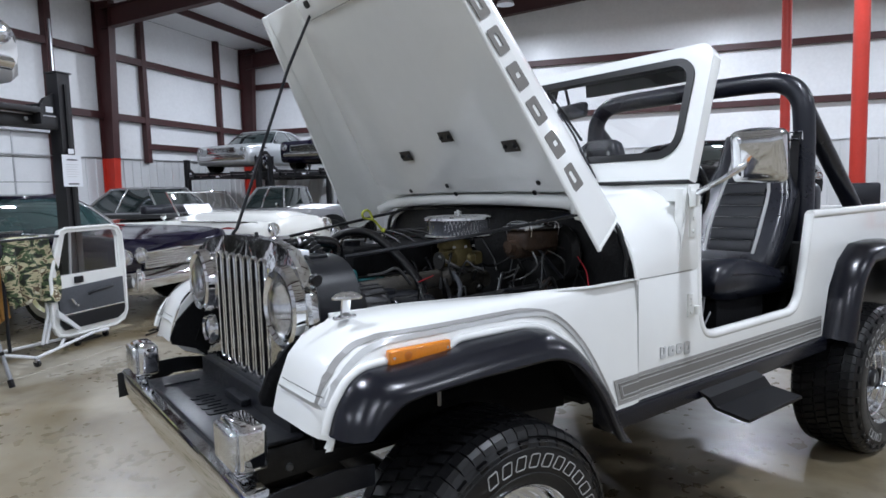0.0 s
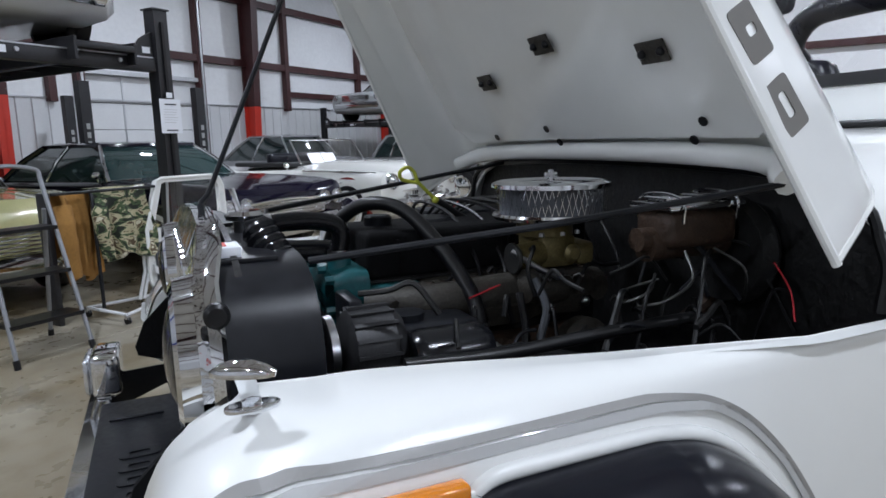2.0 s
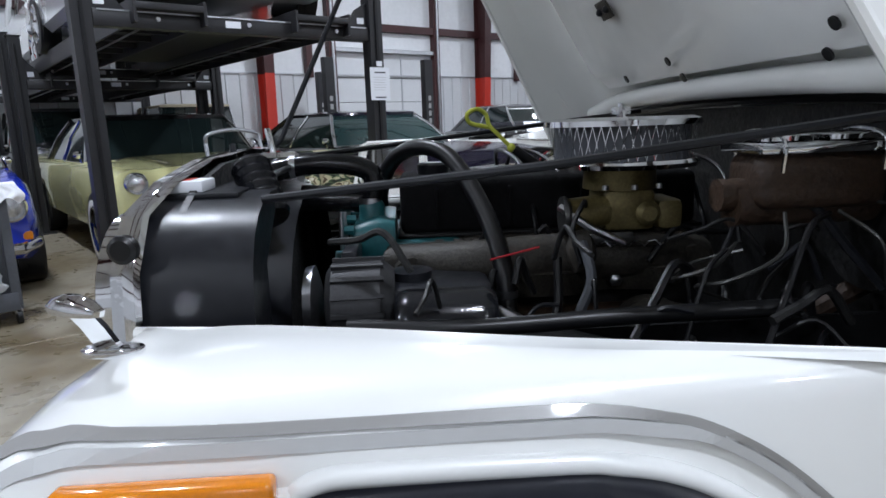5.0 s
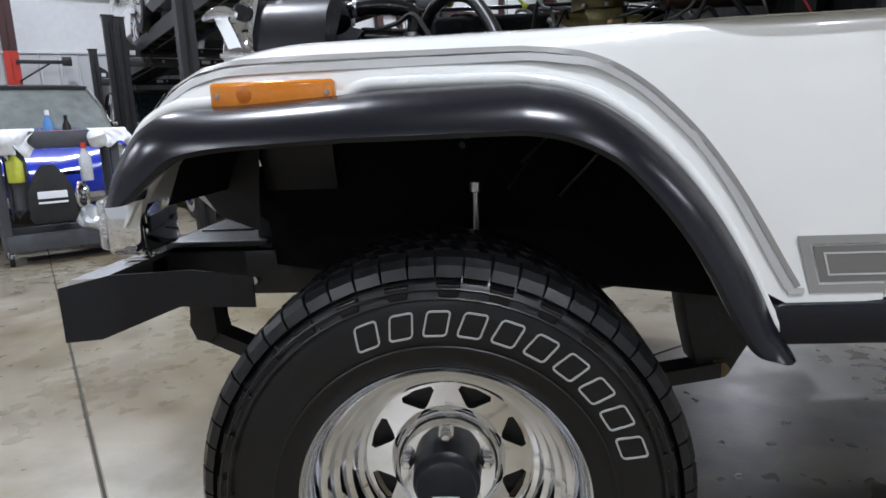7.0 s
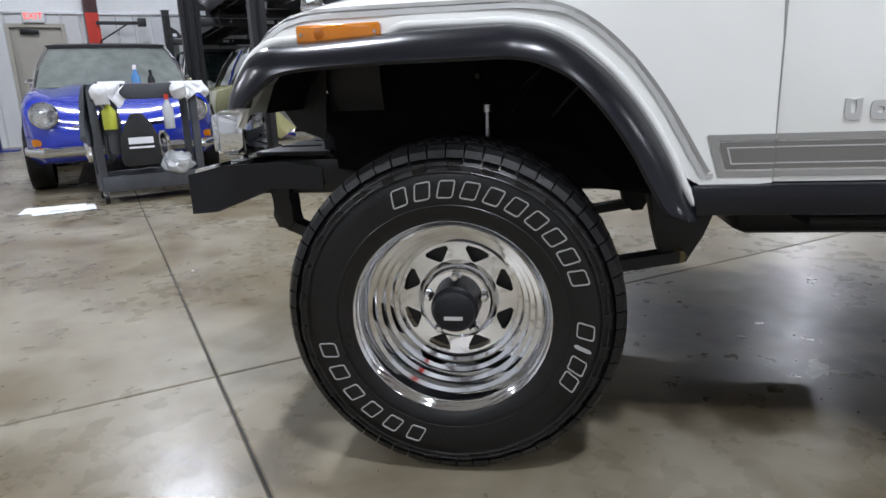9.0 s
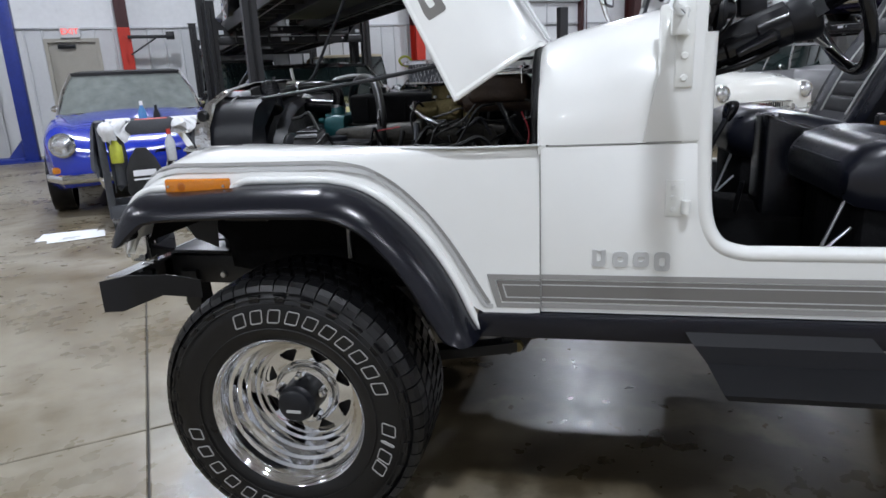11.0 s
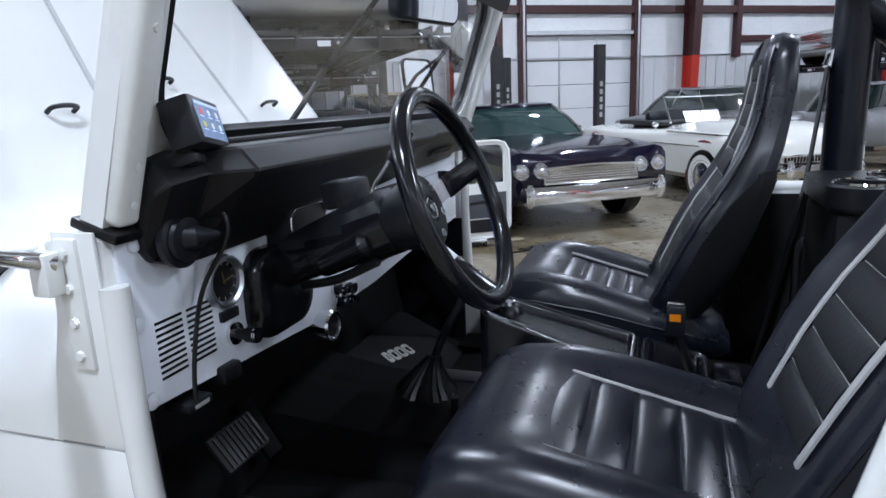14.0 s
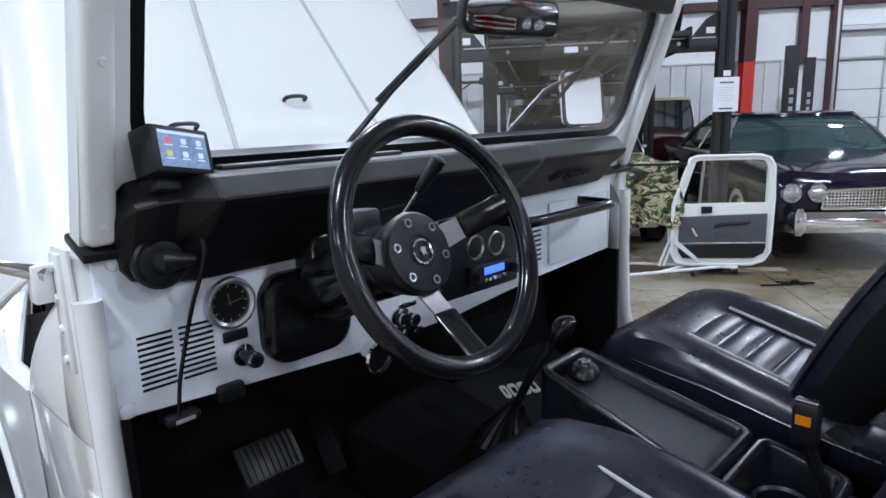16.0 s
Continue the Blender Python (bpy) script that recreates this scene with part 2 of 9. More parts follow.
SILVER_PAINT = mat("silver_car_paint", (0.50, 0.52, 0.53), 0.3, metal=0.4, vary=0.05, coat=1.0)
CABIN_GLASS = mat("light_cabin_glass", (0.17, 0.19, 0.18), 0.04, vary=0.3, scale=1.0, coat=0.6)
GREY_PAINT = mat("grey_car_paint", (0.20, 0.20, 0.21), 0.3, metal=0.3, vary=0.08, coat=1.0)
TAN_CLOTH = mat("tan_canvas", (0.42, 0.36, 0.26), 0.9, vary=0.12, bump=0.2)
BROWN_CLOTH = mat("brown_duck_cloth", (0.30, 0.15, 0.035), 0.9, vary=0.15, bump=0.4, bump_scale=30)
BLACK_CLOTH = mat("black_soft_top", (0.015, 0.015, 0.016), 0.8, vary=0.2, bump=0.15)
CAMO = camo_mat()
WHITEWALL = mat("white_sidewall", (0.72, 0.71, 0.68), 0.6, vary=0.05)
HUB_RED = mat("red_wheel_paint", (0.20, 0.012, 0.008), 0.3, coat=0.6)
RED_STEEL = mat("dark_red_primer_steel", (0.050, 0.013, 0.013), 0.5, vary=0.18, scale=4)
BRIGHT_RED = mat("bright_red_paint", (0.52, 0.035, 0.02), 0.4, vary=0.08, scale=4)
LINER = mat("pale_grey_liner_panel", (0.60, 0.61, 0.62), 0.42, vary=0.04, scale=2)
INSULATION = mat("white_vinyl_insulation", (0.78, 0.79, 0.80), 0.36, vary=0.05, scale=1.2, bump=0.5, bump_scale=3.5, rough_vary=0.1)
DOOR_WHITE = mat("white_door_panel", (0.68, 0.69, 0.70), 0.45, vary=0.04, scale=3)
DOOR_TAN = mat("putty_steel_door", (0.38, 0.36, 0.31), 0.5, vary=0.05)
LIFT_BLACK = mat("black_lift_steel", (0.012, 0.012, 0.014), 0.42, vary=0.3, scale=7, bump=0.05)
LIFT_BLUE = mat("blue_lift_steel", (0.012, 0.03, 0.22), 0.4, vary=0.15, scale=5)
PAPER = mat("white_paper", (0.78, 0.80, 0.84), 0.8, vary=0.02)
INK = mat("dark_ink", (0.06, 0.06, 0.07), 0.8, vary=0)
GREY_PLASTIC = mat("grey_cart_plastic", (0.06, 0.065, 0.075), 0.6, vary=0.15, bump=0.1)
ALU = mat("grey_aluminium_tube", (0.32, 0.33, 0.35), 0.4, metal=0.7, vary=0.1)
EXIT_GLOW = mat("lit_exit_sign", (0.75, 0.06, 0.04), 0.5, vary=0, glow=1.5)
LAMP_GLOW = mat("lamp_diffuser", (0.92, 0.97, 1.0), 0.5, vary=0, glow=9.0)
TAPE = mat("yellow_cord", (0.45, 0.48, 0.05), 0.6, vary=0.1)
WIRE_RED = mat("red_wire", (0.45, 0.02, 0.03), 0.5)
TOWEL = mat("white_towel", (0.72, 0.73, 0.75), 0.95, vary=0.06, bump=0.6, bump_scale=60)
SPRAY_BLUE = mat("blue_bottle_liquid", (0.06, 0.22, 0.50), 0.2, coat=0.6)
CLEAR_PLASTIC = mat("cloudy_plastic", (0.50, 0.52, 0.54), 0.25, vary=0.15, coat=0.5)
RED_BOX = mat("red_box_print", (0.60, 0.05, 0.03), 0.5)

# ---- mesh helpers ----


WHERE = {}  # where each object's own directions lie in the world


def part(name, bm, material, parent=None, label="", smooth=True, m=None):
    me = bpy.data.meshes.new(name)
    bmesh.ops.recalc_face_normals(bm, faces=bm.faces)
    bm.to_mesh(me)
    bm.free()
    for extra in material if isinstance(material, (list, tuple)) else [material]:
        me.materials.append(extra)
    if smooth:
        me.polygons.foreach_set("use_smooth", [True] * len(me.polygons))
        me.set_sharp_from_angle(angle=radians(38))
    ob = new(name, me)
    WHERE[ob] = m if m is not None else WHERE.get(parent, Matrix.Identity(4))
    if parent is not None:
        ob.parent = parent
        ob.matrix_basis = WHERE.get(parent, Matrix.Identity(4)).inverted() @ WHERE[ob]
    else:
        ob.matrix_basis = WHERE[ob]
    if label:
        tagged(ob, label)
    return ob


def thing(name, label, category, m=None, group="", kind=""):
    ob = new(name)
    ob.empty_display_size = 0.1
    WHERE[ob] = m if m is not None else Matrix.Identity(4)
    ob.matrix_basis = WHERE[ob]
    return tagged(ob, label, category, group, kind)


def box(x0, x1, y0, y1, z0, z1, bevel=0.0, seg=2, bm=None, m=None):
    bm = bm or bmesh.new()
    vs = [bm.verts.new(p) for p in ((x0, y0, z0), (x1, y0, z0), (x1, y1, z0), (x0, y1, z0), (x0, y0, z1), (x1, y0, z1), (x1, y1, z1), (x0, y1, z1))]
    fs = [bm.faces.new([vs[i] for i in q]) for q in ((3, 2, 1, 0), (4, 5, 6, 7), (0, 1, 5, 4), (1, 2, 6, 5), (2, 3, 7, 6), (3, 0, 4, 7))]
    if m is not None:
        bmesh.ops.transform(bm, matrix=m, verts=vs)
    if bevel:
        es = list({e for f in fs for e in f.edges})
        bmesh.ops.bevel(bm, geom=es, offset=bevel, segments=seg, profile=0.5, affect="EDGES")
    return bm


def loft(sections, closed=True, caps=True, bm=None):
    """Joins rows of points, one after the other; closed: each row is a ring."""
    bm = bm or bmesh.new()
    rings = [[bm.verts.new(p) for p in s] for s in sections]
    n = len(rings[0])
    for a, b in zip(rings, rings[1:]):
        for i in range(n if closed else n - 1):
            j = (i + 1) % n
            bm.faces.new((a[i], a[j], b[j], b[i]))
    if closed and caps:
        bm.faces.new(list(reversed(rings[0])))
        bm.faces.new(rings[-1])
    return bm


def tube(points, r, seg=10, bm=None, caps=True):
    """A round bar along points; r may be a list."""
    pts = [Vector(p) for p in points]
    rs = r if isinstance(r, (list, tuple)) else [r] * len(pts)
    secs, up = [], None
    for i, p in enumerate(pts):
        d = (pts[min(i + 1, len(pts) - 1)] - pts[max(i - 1, 0)]).normalized()
        if up is None:
            up = d.orthogonal().normalized()
        up = (up - d * up.dot(d)).normalized()
        side = d.cross(up)
        secs.append([p + (up * math.cos(a) + side * math.sin(a)) * rs[i] for a in (2 * math.pi * k / seg for k in range(seg))])
    return loft(secs, True, caps, bm)


def curve(points, n=6):
    """A smooth line through points."""
    P = [Vector(p) for p in points]
    P = [P[0] * 2 - P[1]] + P + [P[-1] * 2 - P[-2]]
    out = []
    for i in range(1, len(P) - 2):
        for k in range(n):
            t = k / n
            a, b, c, d = P[i - 1], P[i], P[i + 1], P[i + 2]
            out.append(0.5 * ((2 * b) + (c - a) * t + (2 * a - 5 * b + 4 * c - d) * t * t + (3 * b - a - 3 * c + d) * t ** 3))
    out.append(P[-2])
    return out


def spin(profile, centre, axis="y", seg=32, bm=None, a0=0.0, a1=2 * math.pi, caps=True):
    """A turned shape: profile rows (along the axis, radius)."""
    bm = bm or bmesh.new()
    full = abs(a1 - a0 - 2 * math.pi) < 1e-6
    k = seg if full else seg + 1
    rows = []
    for h, r in profile:
        row = []
        for i in range(k):
            a = a0 + (a1 - a0) * i / seg
            c, s = r * math.cos(a), r * math.sin(a)
            p = {"y": (c, h, s), "z": (c, s, h), "x": (h, c, s)}[axis]
            row.append(bm.verts.new(Vector(p) + Vector(centre)))
        rows.append(row)
    for a, b in zip(rows, rows[1:]):
        for i in range(seg):
            j = (i + 1) % k
            bm.faces.new((a[i], a[j], b[j], b[i]))
    for row, (h, r) in ((rows[0], profile[0]), (rows[-1], profile[-1])):
        if caps and full and r > 1e-5:
            bm.faces.new(row)
    bmesh.ops.remove_doubles(bm, verts=bm.verts, dist=1e-6)
    return bm


def prism(outline, lo, hi, axis="y", bevel=0.0, bm=None, holes=()):
    """A plate with an outline in the other two axes, from lo to hi along the axis; holes go through."""
    bm = bm or bmesh.new()

    def place(a, b, h):
        return {"y": (a, h, b), "z": (a, b, h), "x": (h, a, b)}[axis]
    if not holes:
        v0 = [bm.verts.new(place(a, b, lo)) for a, b in outline]
        v1 = [bm.verts.new(place(a, b, hi)) for a, b in outline]
        n = len(v0)
        fs = [bm.faces.new(v0), bm.faces.new(list(reversed(v1)))]
        for i in range(n):
            fs.append(bm.faces.new((v0[i], v1[i], v1[(i + 1) % n], v0[(i + 1) % n])))
        if bevel:
            es = [e for e in fs[1].edges] + [e for e in fs[0].edges]
            bmesh.ops.bevel(bm, geom=es, offset=bevel, segments=2, profile=0.5, affect="EDGES")
        return bm
    es = []
    loops = []
    for ring in (outline, *holes):
        vs = [bm.verts.new(place(a, b, lo)) for a, b in ring]
        loops.append(vs)
        es += [bm.edges.new((vs[i], vs[(i + 1) % len(vs)])) for i in range(len(vs))]
    bmesh.ops.triangle_fill(bm, use_beauty=True, use_dissolve=False, edges=es)
    res = bmesh.ops.extrude_face_region(bm, geom=list(bm.faces))
    d = Vector(place(0, 0, hi - lo))
    for v in (g for g in res["geom"] if isinstance(g, bmesh.types.BMVert)):
        v.co += d
    return bm


def rounded(x0, x1, y0, y1, r, n=5):
    out = []
    for cx, cy, a in ((x1 - r, y1 - r, 0), (x0 + r, y1 - r, 90), (x0 + r, y0 + r, 180), (x1 - r, y0 + r, 270)):
        for k in range(n + 1):
            t = radians(a + 90 * k / n)
            out.append((cx + r * math.cos(t), cy + r * math.sin(t)))
    return out


def ball(c, r, bm=None, sx=1, sy=1, sz=1, seg=12):
    bm = bm or bmesh.new()
    bmesh.ops.create_uvsphere(bm, u_segments=seg, v_segments=max(6, seg // 2), radius=1, matrix=Matrix.Translation(c) @ Matrix.Diagonal((r * sx, r * sy, r * sz, 1)))
    return bm


def cyl(p0, p1, r, seg=14, bm=None):
    return tube([p0, p1], r, seg, bm)


# ---- the hall ----
HALL_U0, HALL_U1, HALL_V0, HALL_V1, EAVE = -14.0, 18.35, -13.0, 12.65, 6.4

floor = tagged(new("floor"), "sealed grey concrete slab floor with saw-cut joints and stains", "floor", kind="structure")
floor.matrix_basis = WHERE[floor] = BLD
part("floor_base", box(HALL_U0 - 0.3, HALL_U1 + 0.3, HALL_V0 - 0.3, HALL_V1 + 0.3, -0.2, -0.006), JOINT, floor, "dark joint bed", smooth=False)


def wall(name, p0, p1, label, openings=()):
    """A wall of ribbed liner below and pale insulation above, seen from inside; p0 to p1 in the hall's directions."""
    holder = tagged(new(name), label, "wall", kind="structure")
    a, b = Vector((*p0, 0)), Vector((*p1, 0))
    L = (b - a).length
    ang = math.atan2(b.y - a.y, b.x - a.x)
    holder.matrix_basis = WHERE[holder] = BLD @ Matrix.Translation(a) @ Matrix.Rotation(ang, 4, "Z")
    cuts = sorted(openings)
    spans, x = [], 0.0
    for o0, o1, top in cuts:
        spans.append((x, o0, 0.0, EAVE))
        spans.append((o0, o1, top, EAVE))
        x = o1
    spans.append((x, L, 0.0, EAVE))
    bm = bmesh.new()
    for s0, s1, z0, z1 in spans:
        box(s0, s1, 0.02, 0.22, z0, z1, bm=bm)
    part("insulation", bm, INSULATION, holder, "white vinyl-faced insulation between girts", smooth=False)
    bm = bmesh.new()
    for s0, s1, z0, z1 in spans:
        if z0 < 2.4:
            n = max(1, int((s1 - s0) / 0.305))
            w = (s1 - s0) / n
            row = []
            for i in range(n):
                q = s0 + i * w
                row += [(q, 0.0), (q + w - 0.045, 0.0), (q + w - 0.03, -0.028), (q + w - 0.012, -0.028)]
            row.append((s1, 0.0))
            lo = [bm.verts.new((p, d, z0)) for p, d in row]
            hi = [bm.verts.new((p, d, 2.37)) for p, d in row]
            for i in range(len(row) - 1):
                bm.faces.new((lo[i], lo[i + 1], hi[i + 1], hi[i]))
    part("liner", bm, LINER, holder, "pale grey ribbed liner panels", smooth=False)
    for z in (3.5, 5.1):
        part("girt", box(0, L, -0.14, 0.01, z - 0.09, z + 0.09, 0.01), RED_STEEL, holder, "dark red steel girt", smooth=False)
    part("girt", box(0, L, -0.035, 0.01, 2.37, 2.40), STEEL, holder, "thin metal cap strip", smooth=False)
    return holder


GARAGE = (7.05, 10.15)
EXIT = (-2.30, -1.40)
wall("wall_north", (HALL_U0, HALL_V1), (HALL_U1, HALL_V1), "white insulated wall over ribbed grey liner panels", [(GARAGE[0] - HALL_U0, GARAGE[1] - HALL_U0, 2.91), (EXIT[0] - HALL_U0, EXIT[1] - HALL_U0, 2.18)])
wall("wall_east", (HALL_U1, HALL_V1), (HALL_U1, HALL_V0), "white insulated end wall over ribbed liner panels")
wall("wall_south", (HALL_U1, HALL_V0), (HALL_U0, HALL_V0), "white insulated wall over ribbed liner panels")
wall("wall_west", (HALL_U0, HALL_V0), (HALL_U0, HALL_V1), "white insulated end wall over ribbed liner panels")

ceiling = tagged(new("ceiling"), "white insulated sloping roof with dark red steel purlins", "ceiling", kind="structure")
ceiling.matrix_basis = WHERE[ceiling] = BLD
bm = bmesh.new()
RIDGE = 7.6
vm = (HALL_V0 + HALL_V1) / 2
for v0, z0, v1, z1 in ((HALL_V0, EAVE, vm, RIDGE), (vm, RIDGE, HALL_V1, EAVE)):
    vs = [bm.verts.new(p) for p in ((HALL_U0, v0, z0), (HALL_U1, v0, z0), (HALL_U1, v1, z1), (HALL_U0, v1, z1))]
    bm.faces.new(vs)
    top = [bm.verts.new(v.co + Vector((0, 0, 0.15))) for v in vs]
    bm.faces.new(top)
for u in (HALL_U0, HALL_U1):
    bm.faces.new([bm.verts.new(p) for p in ((u, HALL_V0, EAVE - 0.01), (u, HALL_V1, EAVE - 0.01), (u, vm, RIDGE))])
part("roof_insulation", bm, INSULATION, ceiling, smooth=False)
bm = bmesh.new()
for i in range(1, 18):
    v = HALL_V0 + (HALL_V1 - HALL_V0) * i / 18
    z = EAVE + (RIDGE - EAVE) * (1 - abs(v - vm) / (HALL_V1 - vm))
    box(HALL_U0, HALL_U1, v - 0.035, v + 0.035, z - 0.2, z - 0.01, bm=bm)
part("purlins", bm, RED_STEEL, ceiling, "dark red roof purlins", smooth=False)


def rigid_frame(u):
    fr = tagged(new("steel_frame"), "tapered dark red steel frame with bright red foot", "steel frame", "building frames", "structure")
    fr.matrix_basis = WHERE[fr] = at_uv(u, 0)
    for v, s in ((HALL_V1, -1), (HALL_V0, 1)):
        lo, hi = 0.30, 0.55
        for name, z0, z1, m in (("column_foot", 0.0, 2.36, None), ("column", 2.36, EAVE, RED_STEEL)):
            d0, d1 = lo + (hi - lo) * z0 / EAVE, lo + (hi - lo) * z1 / EAVE
            bm = bmesh.new()
            for du0, du1, a, b in ((-0.11, 0.11, 0, 0.015), (-0.11, 0.11, None, None), (-0.008, 0.008, 0.0, None)):
                pts = []
                for z, d in ((z0, d0), (z1, d1)):
                    q0 = 0.05 + (0 if a is not None else d - 0.015)
                    q1 = 0.05 + (0.015 if b is not None else d)
                    pts.append([(du0, v + s * q0, z), (du1, v + s * q0, z), (du1, v + s * q1, z), (du0, v + s * q1, z)])
                loft(pts, True, True, bm)
            part(name, bm, m or [BRIGHT_RED], fr, "bright red painted foot" if m is None else "", smooth=False)
    bm = bmesh.new()
    for v0, z0, v1, z1 in ((HALL_V0 + 0.3, EAVE - 0.2, vm, RIDGE - 0.2), (vm, RIDGE - 0.2, HALL_V1 - 0.3, EAVE - 0.2)):
        for w, t0, t1 in ((0.11, 0.0, -0.02), (0.11, -0.5, -0.52), (0.008, -0.02, -0.5)):
            loft([[(-w, v, z + t1), (w, v, z + t1), (w, v, z + t0), (-w, v, z + t0)] for v, z in ((v0, z0), (v1, z1))], True, True, bm)
    part("rafter", bm, RED_STEEL, fr, "dark red tapered rafter", smooth=False)


for u in (-7.2, -0.90, 5.33, 11.67, 18.0):
    rigid_frame(u)

# overhead door in the far wall
gd = tagged(new("door_1"), "white sectional overhead garage door, shut", "garage door", kind="structure")
gd.matrix_basis = WHERE[gd] = at_uv(0, HALL_V1)
for i in range(5):
    z0 = i * 0.582
    part("panel", box(GARAGE[0] + 0.02, GARAGE[1] - 0.02, 0.05, 0.10, z0 + 0.006, z0 + 0.576, 0.006), DOOR_WHITE, gd, smooth=False)
    for k in (1, 2):
        uu = GARAGE[0] + k * (GARAGE[1] - GARAGE[0]) / 3
        part("stile", box(uu - 0.02, uu + 0.02, 0.035, 0.05, z0 + 0.02, z0 + 0.57, 0.004), STEEL, gd, smooth=False)
for uu in GARAGE:
    part("jamb", box(uu - 0.09, uu + 0.09, -0.16, 0.02, 0, EAVE, 0.01), RED_STEEL, gd, "dark red steel jamb", smooth=False)
    part("track", box(uu - 0.03, uu + 0.03, -0.2, -0.16, 0, 5.6, 0.004), STEEL, gd, "galvanised door track", smooth=False)
part("head", box(GARAGE[0], GARAGE[1], -0.12, 0.02, 2.91, 3.01, 0.01), STEEL, gd, smooth=False)
for uu in (13.2, 16.6, 6.45):
    post = tagged(new("wall_post"), "dark red steel wall post", "post", "wall posts", "structure")
    post.matrix_basis = WHERE[post] = at_uv(uu, HALL_V1)
    part("post", box(-0.08, 0.08, -0.16, 0.01, 2.3, EAVE, 0.01), RED_STEEL, post, smooth=False)
    if uu == 13.2:
        part("short_girt", box(0.08, 4.7, -0.12, 0.01, 2.69, 2.85, 0.01), RED_STEEL, post, "dark red lower girt", smooth=False)
ed = tagged(new("door_2"), "putty-coloured steel exit door with dark frame, shut", "door", kind="structure")
ed.matrix_basis = WHERE[ed] = at_uv(0, HALL_V1)
part("leaf", box(EXIT[0] + 0.04, EXIT[1] - 0.04, 0.03, 0.08, 0.01, 2.13, 0.005), DOOR_TAN, ed, smooth=False)
for a, b, z0, z1 in ((EXIT[0] - 0.03, EXIT[0] + 0.04, 0, 2.2), (EXIT[1] - 0.04, EXIT[1] + 0.03, 0, 2.2), (EXIT[0] + 0.04, EXIT[1] - 0.04, 2.13, 2.2)):
    part("door_frame", box(a, b, -0.03, 0.1, z0, z1, 0.004), DOOR_TAN, ed, smooth=False)
part("door_closer", box(EXIT[0] + 0.2, EXIT[0] + 0.5, -0.04, 0.03, 2.02, 2.09, 0.008), SATIN, ed, "black door closer")
bm = ball((EXIT[1] - 0.68, -0.04, 1.0), 0.035)
part("door_knob", bm, STEEL, ed, "steel door knob")
xs = thing("exit_sign", "lit red exit sign above the steel door", "exit sign", at_uv(-1.85, HALL_V1 - 0.04, 2.32))
part("housing", box(-0.17, 0.17, -0.04, 0.03, -0.11, 0.11, 0.01), DOOR_WHITE, xs)
txt = bpy.data.curves.new("letters", "FONT")
txt.body, txt.size, txt.align_x, txt.align_y, txt.extrude = "EXIT", 0.15, "CENTER", "CENTER", 0.002
tob = new("letters", txt)
txt.materials.append(EXIT_GLOW)
tob.parent = xs
tob.matrix_basis = pose(0, -0.043, 0, 90, 0, 0)

for u, v in LAMPS:
    hb = thing("high_bay_lamp", "round white high-bay ceiling lamp, lit", "ceiling lamp", at_uv(u, v, 6.1), "high-bay lamps")
    part("housing", spin([(0.28, 0.03), (0.27, 0.08), (0.12, 0.10), (0.08, 0.2), (0.0, 0.24), (0.0, 0.22)], (0, 0, 0), "z", 24), STEEL, hb)
    part("diffuser", spin([(0.0, 0.0), (0.0, 0.215)], (0, 0, 0.012), "z", 24), LAMP_GLOW, hb, "glowing diffuser")
    top = EAVE + (RIDGE - EAVE) * (1 - abs(v - vm) / (HALL_V1 - vm))
    part("cord", cyl((0, 0, 0.27), (0, 0, max(0.3, top - 6.1)), 0.008, 6), SEAL, hb)
for u, v, r in ((8.2, -3.85, 0.1), (13.6, -3.95, 0.1)):
    rp = thing("red_post", "bright red round steel column with white conduit", "column", at_uv(u, v), "red pipe columns", "structure")
    part("pipe", spin([(0, r), (7.0, r)], (0, 0, 0), "z", 20), BRIGHT_RED, rp)
    part("base_plate", box(-0.17, 0.17, -0.17, 0.17, 0, 0.02, 0.003), BRIGHT_RED, rp)
    part("conduit", cyl((0.1, -0.1, 0), (0.1, -0.1, 7.0), 0.025, 10), DOOR_WHITE, rp, "white conduit")

# ---- the white off-road vehicle: x runs backwards from the front axle, y = 0 is its middle ----
CAR = thing("off_road_vehicle", "white open-top off-road vehicle with raised bonnet and black flares", "off-road vehicle", Matrix.Identity(4))
SIDE = 0.76


def mir(pts, s):
    return [(x, y * s, z) for x, y, z in pts]


def ribbon(name, line, width, y, material, label="", thick=0.0015):
    """A flat stripe along a line in x and z, lying on the body's side; y is a number or a surface y(x, z)."""
    L = [Vector((x, 0, z)) for x, z in line]
    secs = []
    for i, p in enumerate(L):
        d = (L[min(i + 1, len(L) - 1)] - L[max(i - 1, 0)]).normalized()
        n = Vector((-d.z, 0, d.x)) * (width / 2)
        row = []
        for q in (p + n, p - n):
            yy = y(q.x, q.z) if callable(y) else y
            row.append((q.x, yy, q.z))
        row += [(x, yy + math.copysign(thick, yy), z) for x, yy, z in reversed(row)]
        secs.append(row)
    return part(name, loft(secs), material, CAR, label, smooth=False)


def outward(line):
    """Each point of an arch line with its outward direction."""
    out = []
    for i, (x, z) in enumerate(line):
        (ax, az), (bx, bz) = line[max(i - 1, 0)], line[min(i + 1, len(line) - 1)]
        d = Vector((bx - ax, bz - az)).normalized()
        n = (d.y, -d.x)
        if n[0] * x + n[1] * (z - 0.40) < 0:
            n = (-n[0], -n[1])
        out.append((x, z, *n))
    return out


